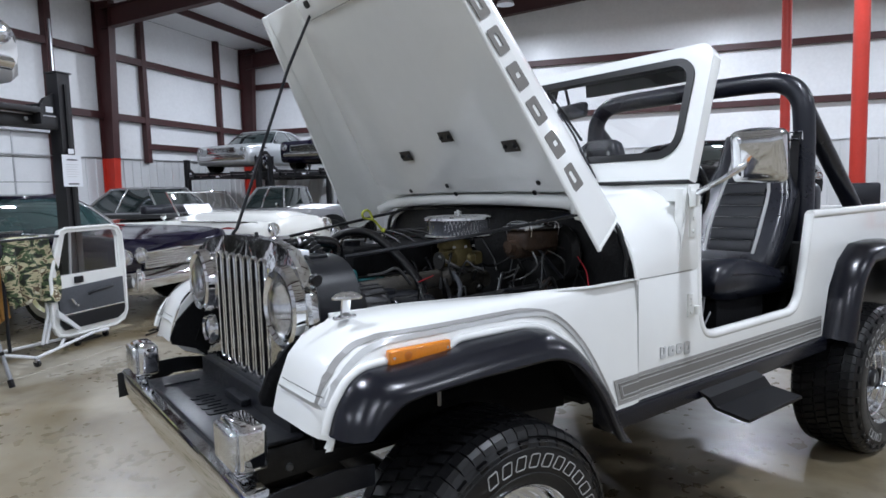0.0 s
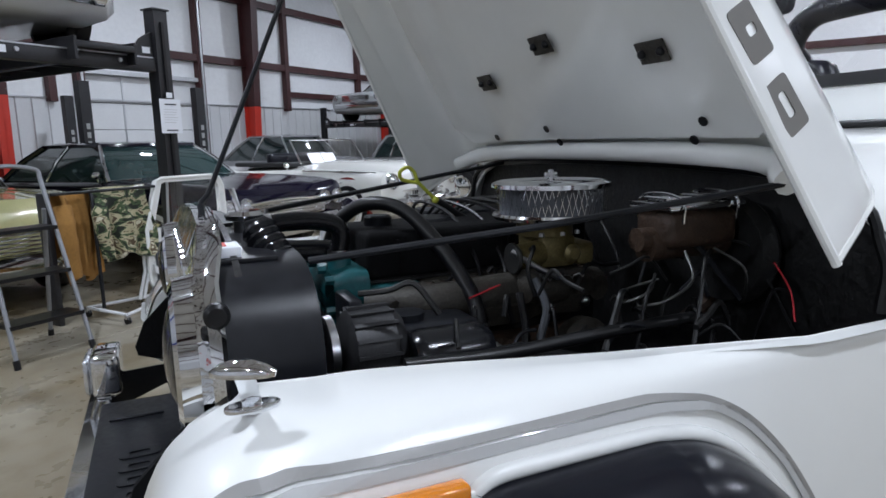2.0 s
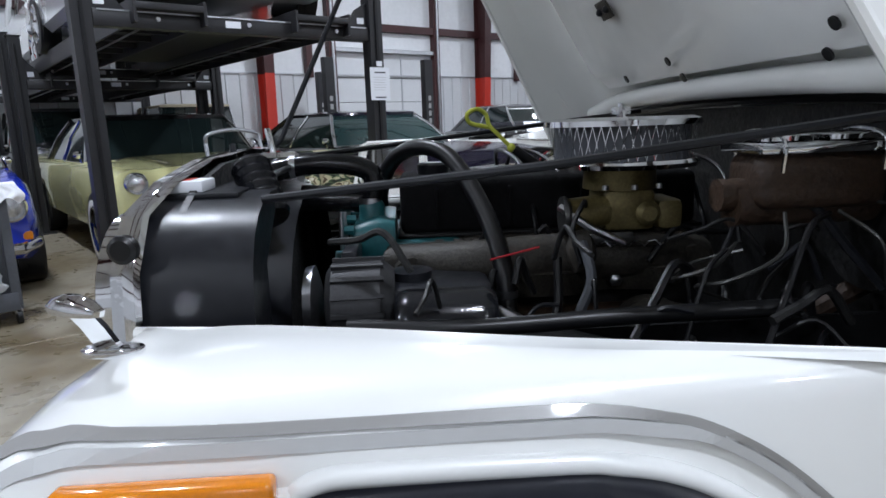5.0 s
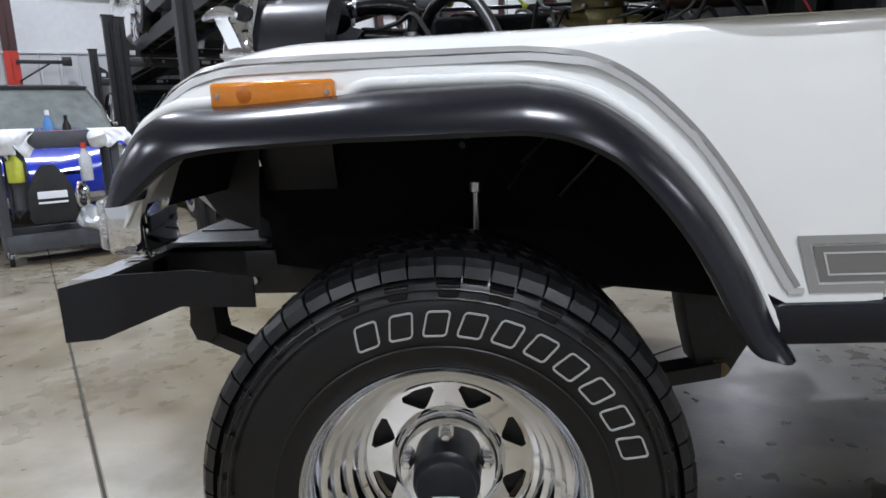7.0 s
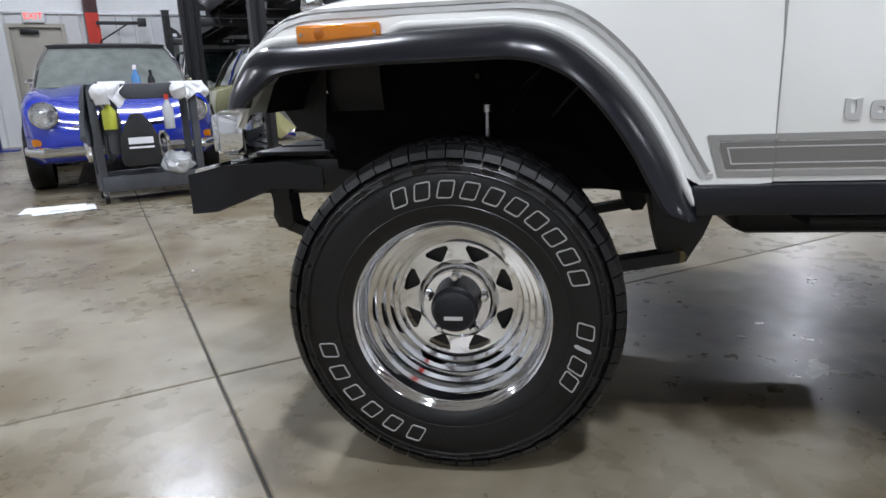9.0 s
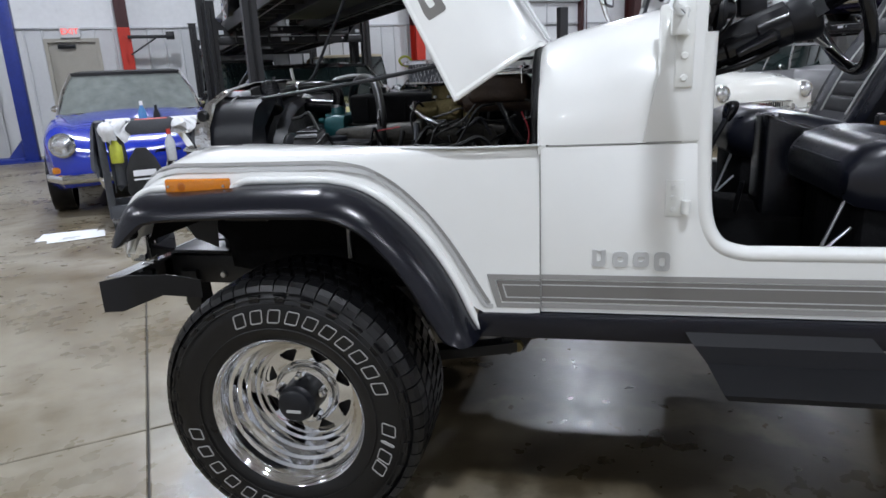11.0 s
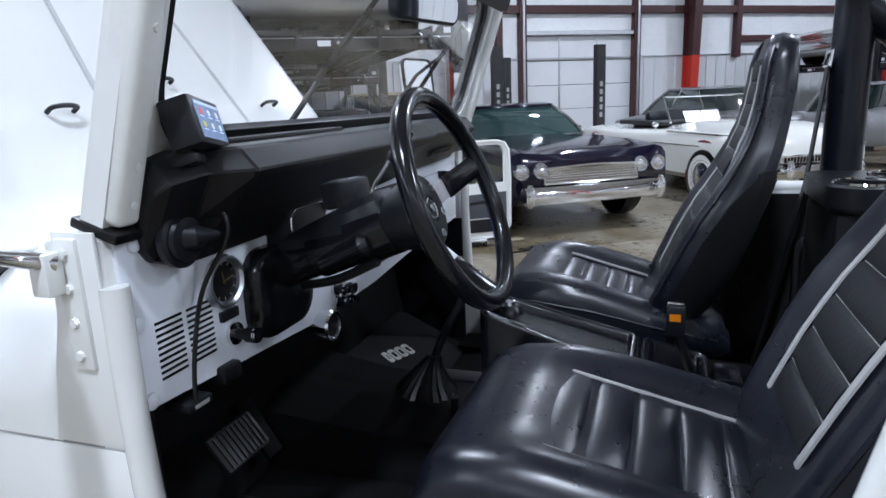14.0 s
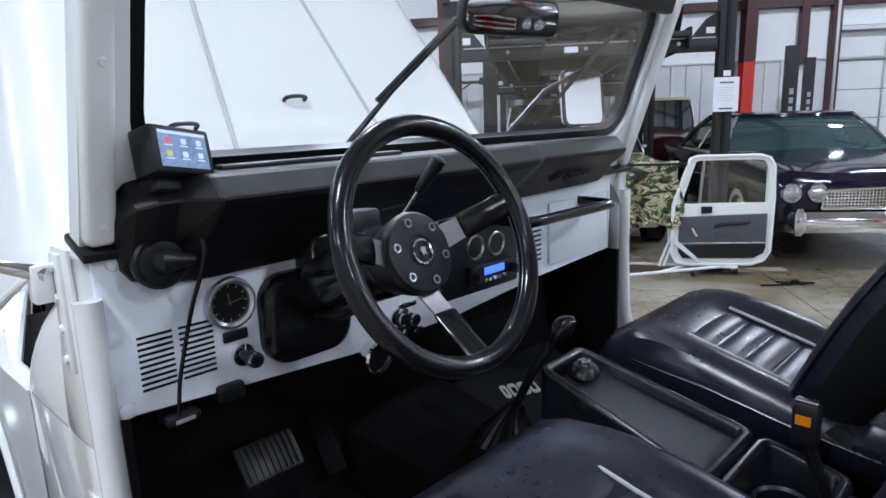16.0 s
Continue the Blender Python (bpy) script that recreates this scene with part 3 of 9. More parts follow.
SIDE_OUT = [(0.637, 0.615), (0.637, 1.013), (0.984, 1.013), (0.988, 0.97), (0.992, 0.90), (0.999, 0.845), (1.015, 0.803), (1.042, 0.776), (1.09, 0.763), (1.66, 0.763), (1.712, 0.776), (1.75, 0.815), (1.775, 0.88), (1.802, 0.97), (1.848, 1.165), (3.02, 1.165), (3.02, 0.70), (2.84, 0.70), (2.80, 0.84), (2.72, 0.95), (2.58, 1.005), (2.22, 1.005), (2.10, 0.95), (2.02, 0.83), (1.97, 0.615)]
OPENING = SIDE_OUT[2:15]
FEN_P = [(0.635, 1.015), (0.50, 1.013), (0.36, 1.013), (0.22, 1.014), (0.10, 1.015), (-0.06, 1.017), (-0.12, 1.017), (-0.20, 1.016), (-0.27, 1.008), (-0.345, 0.988), (-0.400, 0.957), (-0.438, 0.915), (-0.470, 0.838), (-0.485, 0.776)]
FEN_A = [(0.635, 0.615), (0.50, 0.612), (0.43, 0.68), (0.35, 0.785), (0.26, 0.882), (0.12, 0.930), (-0.07, 0.930), (-0.13, 0.900), (-0.27, 0.895), (-0.335, 0.888), (-0.385, 0.862), (-0.420, 0.822), (-0.446, 0.785), (-0.464, 0.755)]

FLARE_UP = [(0.490, 0.556), (0.463, 0.602), (0.440, 0.654), (0.414, 0.704), (0.380, 0.758), (0.339, 0.811), (0.299, 0.852), (0.260, 0.884), (0.221, 0.908), (0.182, 0.923), (0.144, 0.930), (0.105, 0.934), (-0.052, 0.935), (-0.096, 0.933), (-0.116, 0.924), (-0.134, 0.918), (-0.26, 0.917), (-0.346, 0.916), (-0.376, 0.911), (-0.400, 0.899), (-0.418, 0.882), (-0.447, 0.838), (-0.463, 0.790)]
FLARE_LO = [(0.452, 0.560), (0.418, 0.572), (0.394, 0.606), (0.375, 0.640), (0.350, 0.687), (0.312, 0.744), (0.276, 0.788), (0.240, 0.824), (0.205, 0.845), (0.170, 0.859), (0.134, 0.866), (0.099, 0.868), (-0.044, 0.867), (-0.09, 0.867), (-0.11, 0.867), (-0.13, 0.866), (-0.20, 0.864), (-0.265, 0.861), (-0.302, 0.857), (-0.332, 0.850), (-0.354, 0.836), (-0.384, 0.813), (-0.408, 0.796)]


def fender_y(x, z):
    """How far out the front fender's side lies at a place below its rounded shoulder."""
    P = [Vector(p) for p in FEN_P]
    q = Vector((x, z))
    drop = 9.0
    for p0, p1 in zip(P, P[1:]):
        t = max(0.0, min(1.0, (q - p0).dot(p1 - p0) / (p1 - p0).length_squared))
        drop = min(drop, (q - p0 - (p1 - p0) * t).length)
    steps = ((0.0, 0.70), (0.006, 0.715), (0.016, 0.736), (0.034, 0.7535), (0.055, 0.761), (0.40, 0.7655))
    for (d0, y0), (d1, y1) in zip(steps, steps[1:]):
        if drop <= d1:
            return y0 + (y1 - y0) * (drop - d0) / (d1 - d0)
    return 0.7655


for s in (-1, 1):
    part("body_side", prism(SIDE_OUT, -0.03, 0.0, "y", 0.004) if s > 0 else prism(SIDE_OUT, 0.0, 0.03, "y", 0.004), WHITE, CAR, "white painted tub side", m=pose(0, SIDE * s, 0))
    lip = curve([(x, s * (SIDE - 0.014), z) for x, z in [(0.985, 1.24), (0.984, 1.08)] + OPENING[1:7] + [(1.14, 0.7625), (1.40, 0.762), (1.61, 0.7625)] + OPENING[7:]], 4)
    part("door_opening_lip", tube(lip, 0.019, 14), WHITE, CAR, "rounded white lip round the door opening")
    part("tub_rail", tube(mir([(1.846, SIDE - 0.012, 1.165), (3.02, SIDE - 0.012, 1.165)], s), 0.02, 10), WHITE, CAR, "rolled white top rail")
    # front fender, top to wheel arch
    secs = []
    fp = [Vector((p.x, p.z)) for p in curve([(x, 0, z) for x, z in FEN_P], 3)]
    fa = [Vector((p.x, p.z)) for p in curve([(x, 0, z) for x, z in FEN_A], 3)]
    n = len(fp)
    for i, ((px, pz), (ax, az)) in enumerate(zip(fp, fa)):
        q0, q1 = fp[max(i - 1, 0)], fp[min(i + 1, n - 1)]
        t = (q1 - q0).normalized()
        nx, nz = t.y, -t.x
        f = min(1.0, i / 27.0)
        inner = min(0.735, max(0.507, 0.588 + 0.27 * (px + 0.12)))
        sh = [inner + (0.752 - inner) * k for k in (0.40, 0.74, 0.91, 1.0)]
        high = max(pz, 1.010 - max(0.0, -0.338 - px) * 3.0)
        row = [(px, inner, high), (px, inner + 0.03, high), (px, sh[0], max(pz, high - 0.006) + 0.002), (px + nx * -0.004, sh[1], pz - 0.006 * abs(nz)), (px - nx * 0.012, sh[2], pz - 0.016 * abs(nz)), (px - nx * 0.03, sh[3], pz - 0.034 * abs(nz)), (px * 0.8 + ax * 0.2 - nx * 0.03, 0.760, (pz - 0.03) * 0.75 + az * 0.25)]
        row += [(px * 0.4 + ax * 0.6, 0.762 + 0.004 * f, (pz - 0.03) * 0.4 + az * 0.6), (ax, 0.766 + 0.006 * f, az), (ax, 0.74, az - 0.004)]
        secs.append(mir(row, s))
    part("front_fender", loft(secs, False), WHITE, CAR, "white painted front fender")
    part("fender_inner_edge", tube(mir([(0.63, 0.734, 1.006), (0.44, 0.734, 1.006), (-0.2, 0.568, 1.006), (-0.27, 0.549, 1.004), (-0.335, 0.532, 1.002)], s), 0.008, 8), WHITE, CAR)
    # flare between its upper and its lower edge
    up = curve([(x, 0, z) for x, z in FLARE_UP], 5)
    even = curve([(x, 0, 0.9345 - 0.0175 * min(1.0, max(0.0, (-0.0 - x) / 0.30)) if -0.30 < x < 0.10 else z) for x, z in FLARE_UP], 5)
    lo = curve([(x, 0, z) for x, z in FLARE_LO], 5)
    secs = []
    for u, e, l in zip(up, even, lo):
        mix = lambda k: ((u if k < -0.055 else e).x + (l.x - u.x) * k, (u if k < -0.055 else e).z + (l.z - e.z) * k)
        ring = [(0.757, -0.06), (0.790, -0.05), (0.825, 0.08), (0.853, 0.34), (0.869, 0.68), (0.873, 0.90), (0.869, 1.0), (0.855, 0.98), (0.83, 0.75), (0.79, 0.5), (0.757, 0.45)]
        secs.append(mir([(mix(k)[0], y, mix(k)[1]) for y, k in ring], s))
    part("front_flare", loft(secs), FLARE, CAR, "black moulded plastic wheel flare")
    secs = []
    arch = [(2.00, 0.60), (2.03, 0.70), (2.06, 0.82), (2.12, 0.92), (2.22, 0.985), (2.4, 0.992), (2.57, 0.985), (2.68, 0.93), (2.76, 0.82), (2.80, 0.68)]
    for i, (x, z) in enumerate(arch):
        a, b = Vector(arch[max(i - 1, 0)]), Vector(arch[min(i + 1, len(arch) - 1)])
        d = (b - a).normalized()
        nx, nz = -d.y, d.x
        if (x + nx * 0.1 - 2.4) ** 2 + (z + nz * 0.1 - 0.4) ** 2 > (x - 2.4) ** 2 + (z - 0.4) ** 2:
            nx, nz = -nx, -nz
        ring = ((0.757, -0.03), (0.800, -0.026), (0.838, -0.014), (0.864, 0.01), (0.873, 0.036), (0.870, 0.052), (0.858, 0.056), (0.84, 0.035), (0.80, 0.01), (0.757, 0.0))
        secs.append(mir([(x + nx * o, y, z + nz * o) for y, o in ring], s))
    part("rear_flare", loft(secs), FLARE, CAR, "black moulded plastic wheel flare")
    # rocker, step, inner arches
    part("rocker", box(0.482, 1.99, *sorted((s * 0.70, s * 0.776)), 0.550, 0.613, 0.008), FLARE, CAR, "black rocker moulding")
    prof = [(0.73, 0.585), (0.79, 0.552), (0.80, 0.510), (0.90, 0.488), (0.922, 0.490), (0.925, 0.503), (0.905, 0.507), (0.815, 0.524), (0.806, 0.562), (0.75, 0.60)]
    part("side_step", loft([mir([(x0 + (0.068 * (0.585 - z) / 0.09), y, z) for y, z in prof], s) for x0 in (0.965, 1.08, 1.22, 1.352)]), STEP_BLACK, CAR, "black steel drop step")
    part("wheel_well", loft([mir([(x, 0.43, z), (x, 0.745, z)], s) for x, z in ((0.63, 0.58), (0.52, 0.74), (0.36, 0.90), (0.14, 0.965), (-0.16, 0.955), (-0.33, 0.90), (-0.385, 0.84), (-0.41, 0.78))], False), UNDERCOAT, CAR, "black inner wheel arch")
    part("fender_nose_side", prism([(-0.345, 0.985), (-0.397, 0.955), (-0.435, 0.914), (-0.467, 0.837), (-0.482, 0.778), (-0.44, 0.738), (-0.365, 0.708)], -0.004, 0.004, "y"), WHITE, CAR, "white inner side of the fender nose", m=pose(0, s * 0.499, 0))
    part("nose_back", prism([(-0.335, 0.980), (-0.385, 0.945), (-0.420, 0.905), (-0.448, 0.837), (-0.462, 0.780), (-0.43, 0.730), (-0.355, 0.70)], -0.002, 0.002, "y"), FRAME, CAR, "black back of the fender nose", m=pose(0, s * 0.508, 0))
    part("apron", prism([(0.63, 0.52), (0.63, 0.95), (-0.30, 0.95), (-0.40, 0.93), (-0.47, 0.86), (-0.495, 0.80), (-0.490, 0.777), (-0.408, 0.748), (-0.358, 0.705), (-0.349, 0.62), (-0.1, 0.58), (0.3, 0.56)], 0.0, 0.012, "y"), UNDERCOAT, CAR, "black inner fender panel", m=pose(0, s * 0.445, 0))
    part("rear_wheel_box", box(2.0, 2.84, *sorted((s * 0.42, s * 0.735)), 0.62, 1.03, 0.03), FRAME, CAR, "black inner rear wheel housing")
    # marker lamp
    mk = part("side_marker_lamp", box(-0.311, -0.135, s * 0.776 - 0.012, s * 0.776 + 0.012, 0.9165, 0.9535, 0.006, 3), AMBER, CAR, "amber side marker lens")
    for x in (-0.30, -0.146):
        part("screw", spin([(0, 0.0045), (-0.003 * -s, 0.003)], (x, s * 0.7865, 0.935), "y", 10), STEEL, mk)
    # Darker amber disc paints the bulb's shadow onto the lens.
    part("bulb_shadow_disc", spin([(0.0, 0.012), (s * 0.0015, 0.009)], (-0.262, s * 0.7875, 0.935), "y", 16), mat("amber_bulb_shadow", (0.45, 0.12, 0.005), 0.3), mk)
    for dx, z, w, m_ in ((0.0, 0.846, 0.020, SILVER_STRIPE), (-0.008, 0.866, 0.006, GREY_STRIPE)):
        front = [[(-0.4735 - dx + (0.006 if y > 0.73 else 0) - 0.5 * h, y, z + h * 0.85) for y in (0.525, 0.60, 0.68, 0.715, 0.738)] for h in (-w / 2, w / 2)]
        part("fender_stripe", loft([mir(r_, s) for r_ in front], False), m_, CAR, "grey stripe across the fender's nose")
    # windshield hinge bracket, lower door hinge
    for z0, z1, x0, x1 in ((0.852, 0.934, 0.912, 0.950), ):
        hg = part("door_hinge", box(x0, x1, *sorted((s * 0.758, s * 0.7655)), z0, z1, 0.002), CREAM, CAR, "white painted door hinge leaf")
        part("hinge_barrel", cyl((x1 + 0.004, s * 0.772, z0 + 0.008), (x1 + 0.004, s * 0.772, z0 + 0.038), 0.010, 10), CREAM, hg)
        for z in (0.868, 0.895, 0.918):
            part("bolt", spin([(0, 0.006), (s * 0.004, 0.005)], (0.928, s * 0.7655, z), "y", 8), CREAM, hg)
    # stripes: a grey outlined band along the sill, slanted at its front end
    for z0, z1, i0, i1, m in ((0.699, 0.711, 0.0, 0.0, FRAME_GREY), (0.627, 0.639, 0.0, 0.0, FRAME_GREY), (0.643, 0.696, 0.018, 0.018, BAND_GREY), (0.684, 0.6865, 0.030, 0.030, SILVER_STRIPE), (0.6525, 0.655, 0.030, 0.030, SILVER_STRIPE)):
        lift = 0.0008 if m is SILVER_STRIPE else 0.0
        slant = lambda z, i: 0.509 + i + (0.711 - z) * 0.27
        for x0, x1, y in ((None, 0.636, 0.7665), (0.639, 1.955, SIDE + 0.0012)):
            out = [(slant(z0, i0) if x0 is None else x0, z0), (x1, z0), (x1, z1), (slant(z1, i1) if x0 is None else x0, z1)]
            part("stripe_band" if m is BAND_GREY else "stripe_line", prism(out, *sorted((s * (y + lift), s * (y + lift + 0.0010))), "y"), m, CAR, "grey decal stripe", smooth=False)
    for i, wd, z0, z1, m in ((0.0, 0.015, 0.639, 0.699, FRAME_GREY), (0.030, 0.003, 0.655, 0.684, SILVER_STRIPE)):
        y = 0.7665 + (0.0008 if m is SILVER_STRIPE else 0.0)
        out = [(slant(z0, i), z0), (slant(z0, i) + wd, z0), (slant(z1, i) + wd, z1), (slant(z1, i), z1)]
        part("stripe_end", prism(out, *sorted((s * y, s * (y + 0.0010))), "y"), m, CAR, "grey decal stripe", smooth=False)
    DARK = [(-0.467, 0.845), (-0.440, 0.900), (-0.403, 0.944), (-0.365, 0.968), (-0.330, 0.978), (-0.274, 0.984), (-0.05, 0.985), (0.106, 0.985), (0.143, 0.983), (0.182, 0.978), (0.219, 0.970), (0.257, 0.953), (0.295, 0.928), (0.333, 0.895), (0.373, 0.853), (0.415, 0.798), (0.457, 0.733), (0.491, 0.675), (0.514, 0.637)]
    LIGHT = [(-0.456, 0.841), (-0.430, 0.888), (-0.395, 0.928), (-0.360, 0.952), (-0.325, 0.964), (-0.274, 0.970), (-0.05, 0.972), (0.106, 0.973), (0.143, 0.972), (0.182, 0.967), (0.220, 0.961), (0.257, 0.944), (0.294, 0.919), (0.333, 0.884), (0.373, 0.842), (0.414, 0.784), (0.450, 0.724), (0.478, 0.674), (0.502, 0.634)]
    for line, wd, m in ((DARK, 0.0080, FRAME_GREY), (LIGHT, 0.0110, SILVER_STRIPE)):
        ribbon("fender_stripe", [(p.x, p.z) for p in curve([(x, 0, z) for x, z in line], 4)], wd, lambda x, z: s * (fender_y(x, z) + 0.0024), m, "curved grey fender stripe")
    ribbon("fender_stripe", [(0.500, 0.6305), (0.523, 0.6305)], 0.009, lambda x, z: s * 0.7672, SILVER_STRIPE)
    # rolled lip of the fender above the flare
    rim_ = [(x + 0.0095 * nx, s * 0.7655, z + 0.0095 * nz) for x, z, nx, nz in outward(FLARE_UP)]
    part("fender_lip", tube(curve(rim_, 3), 0.0105, 10), WHITE, CAR, "rolled white lip along the wheel arch")
    # maker's lettering as plain blocks
    for i, (w, h) in enumerate(((0.030, 0.050), (0.034, 0.036), (0.034, 0.036), (0.034, 0.044))):
        x0 = 0.756 + i * 0.046
        zb = 0.733 - (0.009 if i == 3 else 0)
        part("badge_block", prism(rounded(x0, x0 + w, zb, zb + h, 0.009, 3), *sorted((0, s * 0.004)), "y", holes=[rounded(x0 + 0.010, x0 + w - 0.010, zb + 0.012, zb + h - 0.012, 0.005, 3)]), SILVER_STRIPE, CAR, "raised grey badge block", m=pose(0, s * SIDE, 0))

part("seam", box(0.6362, 0.6382, -0.7625, -0.7605, 0.62, 1.01), SEAM, CAR, smooth=False)

# cowl
def cowl_row(x, drop=0.0, inset=0.0):
    w, r, top = SIDE - inset, 0.235, 1.250 - drop - inset
    row = [(x, -w, 1.0155)]
    row += [(x, -w + r + r * math.cos(radians(a)), top - r + r * math.sin(radians(a))) for a in range(180, 89, -6)]
    row += [(x, -0.3, top + 0.010), (x, 0, top + 0.014)]
    return row + [(x, -y, z) for _, y, z in reversed(row[:-1])]


part("cowl", loft([cowl_row(0.637, 0.012), cowl_row(0.65, 0.003), cowl_row(0.70, -0.014), cowl_row(0.80, -0.036), cowl_row(0.90, -0.056), cowl_row(0.985, -0.060)], False), WHITE, CAR, "white rounded cowl")
part("cowl_lip", tube([Vector(p) for p in cowl_row(0.637, 0.016, 0.004)], 0.006, 8), WHITE, CAR)
part("firewall", prism([(-0.74, 0.55), (0.74, 0.55), (0.74, 1.08), (0.68, 1.19), (0.56, 1.235), (-0.56, 1.235), (-0.68, 1.19), (-0.74, 1.08)], 0.66, 0.675, "x"), ENGINE, CAR, "black firewall")
part("hood_seal", tube(curve([(0.625, -0.72, 1.02), (0.625, -0.715, 1.12), (0.625, -0.60, 1.222), (0.62, 0, 1.247), (0.625, 0.60, 1.222), (0.625, 0.715, 1.12), (0.625, 0.72, 1.02)], 6), 0.009, 8), SEAL, CAR)
for s in (-1, 1):
    ribbon("cowl_seam", [(0.655, 1.0140), (0.848, 1.0155)], 0.0026, s * (SIDE + 0.0004), SEAM, thick=0.0006)
    ribbon("cowl_seam", [(0.866, 1.0160), (0.940, 1.0165)], 0.003, s * (SIDE + 0.0004), SEAM, thick=0.0006)
    br = part("windshield_bracket", box(0.918, 0.955, *sorted((s * 0.756, s * 0.768)), 1.13, 1.305, 0.004), CREAM, CAR, "white windshield hinge bracket")
    for dx, z in ((0.936, 1.15), (0.936, 1.195), (0.936, 1.24), (0.936, 1.285)):
        part("bolt", spin([(0, 0.008), (s * 0.004, 0.006)], (dx, s * 0.768, z), "y", 8), CREAM, br)

# windshield: its own directions are y across and z up along the glass
WS = pose(0.932, 0, 1.25, 0, 19.0, 0)
ws = part("windshield_frame", prism([(-0.745, 0.0), (0.745, 0.0), (0.738, 0.50)] + [(0.678 + 0.06 * math.cos(radians(a)), 0.535 + 0.06 * math.sin(radians(a))) for a in range(0, 91, 15)] + [(-0.678 + 0.06 * math.cos(radians(a)), 0.535 + 0.06 * math.sin(radians(a))) for a in range(90, 181, 15)] + [(-0.738, 0.50)], -0.012, 0.024, "x", holes=[rounded(-0.678, 0.678, 0.163, 0.545, 0.085, 6)]), WHITE, CAR, "white folding windshield frame", m=WS)
seal = loft([[(x, y, z) for x, (y, z) in zip((-0.018,) * 99, rounded(-0.683, 0.683, 0.158, 0.55, 0.09, 6))], [(x, y, z) for x, (y, z) in zip((0.012,) * 99, rounded(-0.683, 0.683, 0.158, 0.55, 0.09, 6))], [(x, y, z) for x, (y, z) in zip((0.012,) * 99, rounded(-0.655, 0.655, 0.186, 0.522, 0.07, 6))], [(x, y, z) for x, (y, z) in zip((-0.018,) * 99, rounded(-0.655, 0.655, 0.186, 0.522, 0.07, 6))], [(x, y, z) for x, (y, z) in zip((-0.018,) * 99, rounded(-0.683, 0.683, 0.158, 0.55, 0.09, 6))]], True, False)
part("glass_seal", seal, SEAL, CAR, "black rubber glass seal", m=WS)
gl = part("windshield_glass", prism(rounded(-0.668, 0.668, 0.173, 0.535, 0.08, 6), 0.002, 0.007, "x"), GLASS, CAR, "clear windshield glass", m=WS, smooth=False)
gl.visible_shadow = False
part("cowl_gasket", box(-0.024, 0.050, -0.748, 0.748, 0.062, 0.076, 0.003), SEAL, CAR, "black rubber strip under the windshield", m=WS)
for s in (-1, 1):
    part("frame_edge", box(-0.010, 0.045, *sorted((s * 0.700, s * 0.741)), 0.078, 0.55, 0.012, 3), CREAM, CAR, "white inner flange of the windshield post", m=WS)
    for z in (0.11, 0.16, 0.33, 0.46):
        part("bolt", spin([(0, 0.006), (0.002, 0.005)], (0.045, s * 0.718, z), "x", 8), CREAM, CAR, m=WS)
for y0, y1, z1 in ((-0.34, -0.02, 0.46), (0.12, 0.50, 0.40)):
    wp = part("wiper", tube([(-0.03, y0, 0.09), (-0.028, (y0 + y1) / 2, 0.28), (-0.022, y1 - 0.03, z1 - 0.05)], [0.007, 0.005, 0.004], 8), SATIN, CAR, "black wiper arm", m=WS)
    bl = part("blade", tube([(-0.022, y1 - 0.20, z1 - 0.20), (-0.022, y1 + 0.06, z1 + 0.05)], 0.006, 6), SEAL, wp)
# rear-view mirror
rv = part("rear_view_mirror", prism(rounded(-0.11, 0.11, -0.033, 0.033, 0.02, 4), -0.012, 0.012, "x", 0.004), SATIN, CAR, "black-framed rear-view mirror", m=pose(1.158, -0.026, 1.646, 0, 6, -15))
part("mirror_glass", prism(rounded(-0.104, 0.104, -0.027, 0.027, 0.018, 4), 0.0125, 0.0135, "x"), MIRROR, rv, "mirror glass", smooth=False)
part("mirror_arm", tube([(0.0, 0.02, 0.02), (-0.03, 0.02, 0.10)], 0.007, 8), SATIN, rv)

# side mirrors
for s, at, turn, up, arm in ((-1, (0.950, -0.982, 1.391), 12, -11, ((0.928, -0.775, 1.275), (0.90, -0.83, 1.295), (0.905, -0.89, 1.325), (0.935, -0.95, 1.37))), (1, (0.828, 0.745, 1.512), -14, -6, ((0.928, 0.775, 1.275), (0.88, 0.80, 1.32), (0.84, 0.79, 1.39), (0.815, 0.75, 1.46)))):
    mm = pose(*at, 0, up, turn)
    hd = part("side_mirror", loft([[(x, y * k, z * k) for y, z in rounded(-0.082, 0.082, -0.083, 0.083, 0.022, 4)] for x, k in ((-0.022, 0.55), (-0.019, 0.80), (-0.010, 0.95), (0.0, 1.0), (0.010, 1.0))]), CHROME, CAR, "square chrome door mirror", m=mm)
    part("mirror_rim", prism(rounded(-0.084, 0.084, -0.085, 0.085, 0.024, 4), 0.006, 0.0145, "x", holes=[rounded(-0.077, 0.077, -0.078, 0.078, 0.021, 4)]), SATIN, hd, "black rim")
    part("mirror_glass", prism(rounded(-0.078, 0.078, -0.079, 0.079, 0.021, 4), 0.010, 0.0125, "x"), MIRROR, hd, "mirror glass", smooth=False)
    part("mirror_arm", tube(list(arm), [0.013, 0.009, 0.009, 0.012], 10), CHROME, CAR, "chrome mirror arm")
    part("arm_clamp", box(0.905, 0.935, *sorted((s * 0.768, s * 0.795)), 1.235, 1.290, 0.004), CREAM, CAR, "painted clamp of the mirror arm", m=pose(0, 0, 0))

# hood, drawn shut along its length, then swung open about its rear edge
HOOD = pose(0.637, 0, 1.238) @ Matrix.Rotation(radians(58.0), 4, "Y")


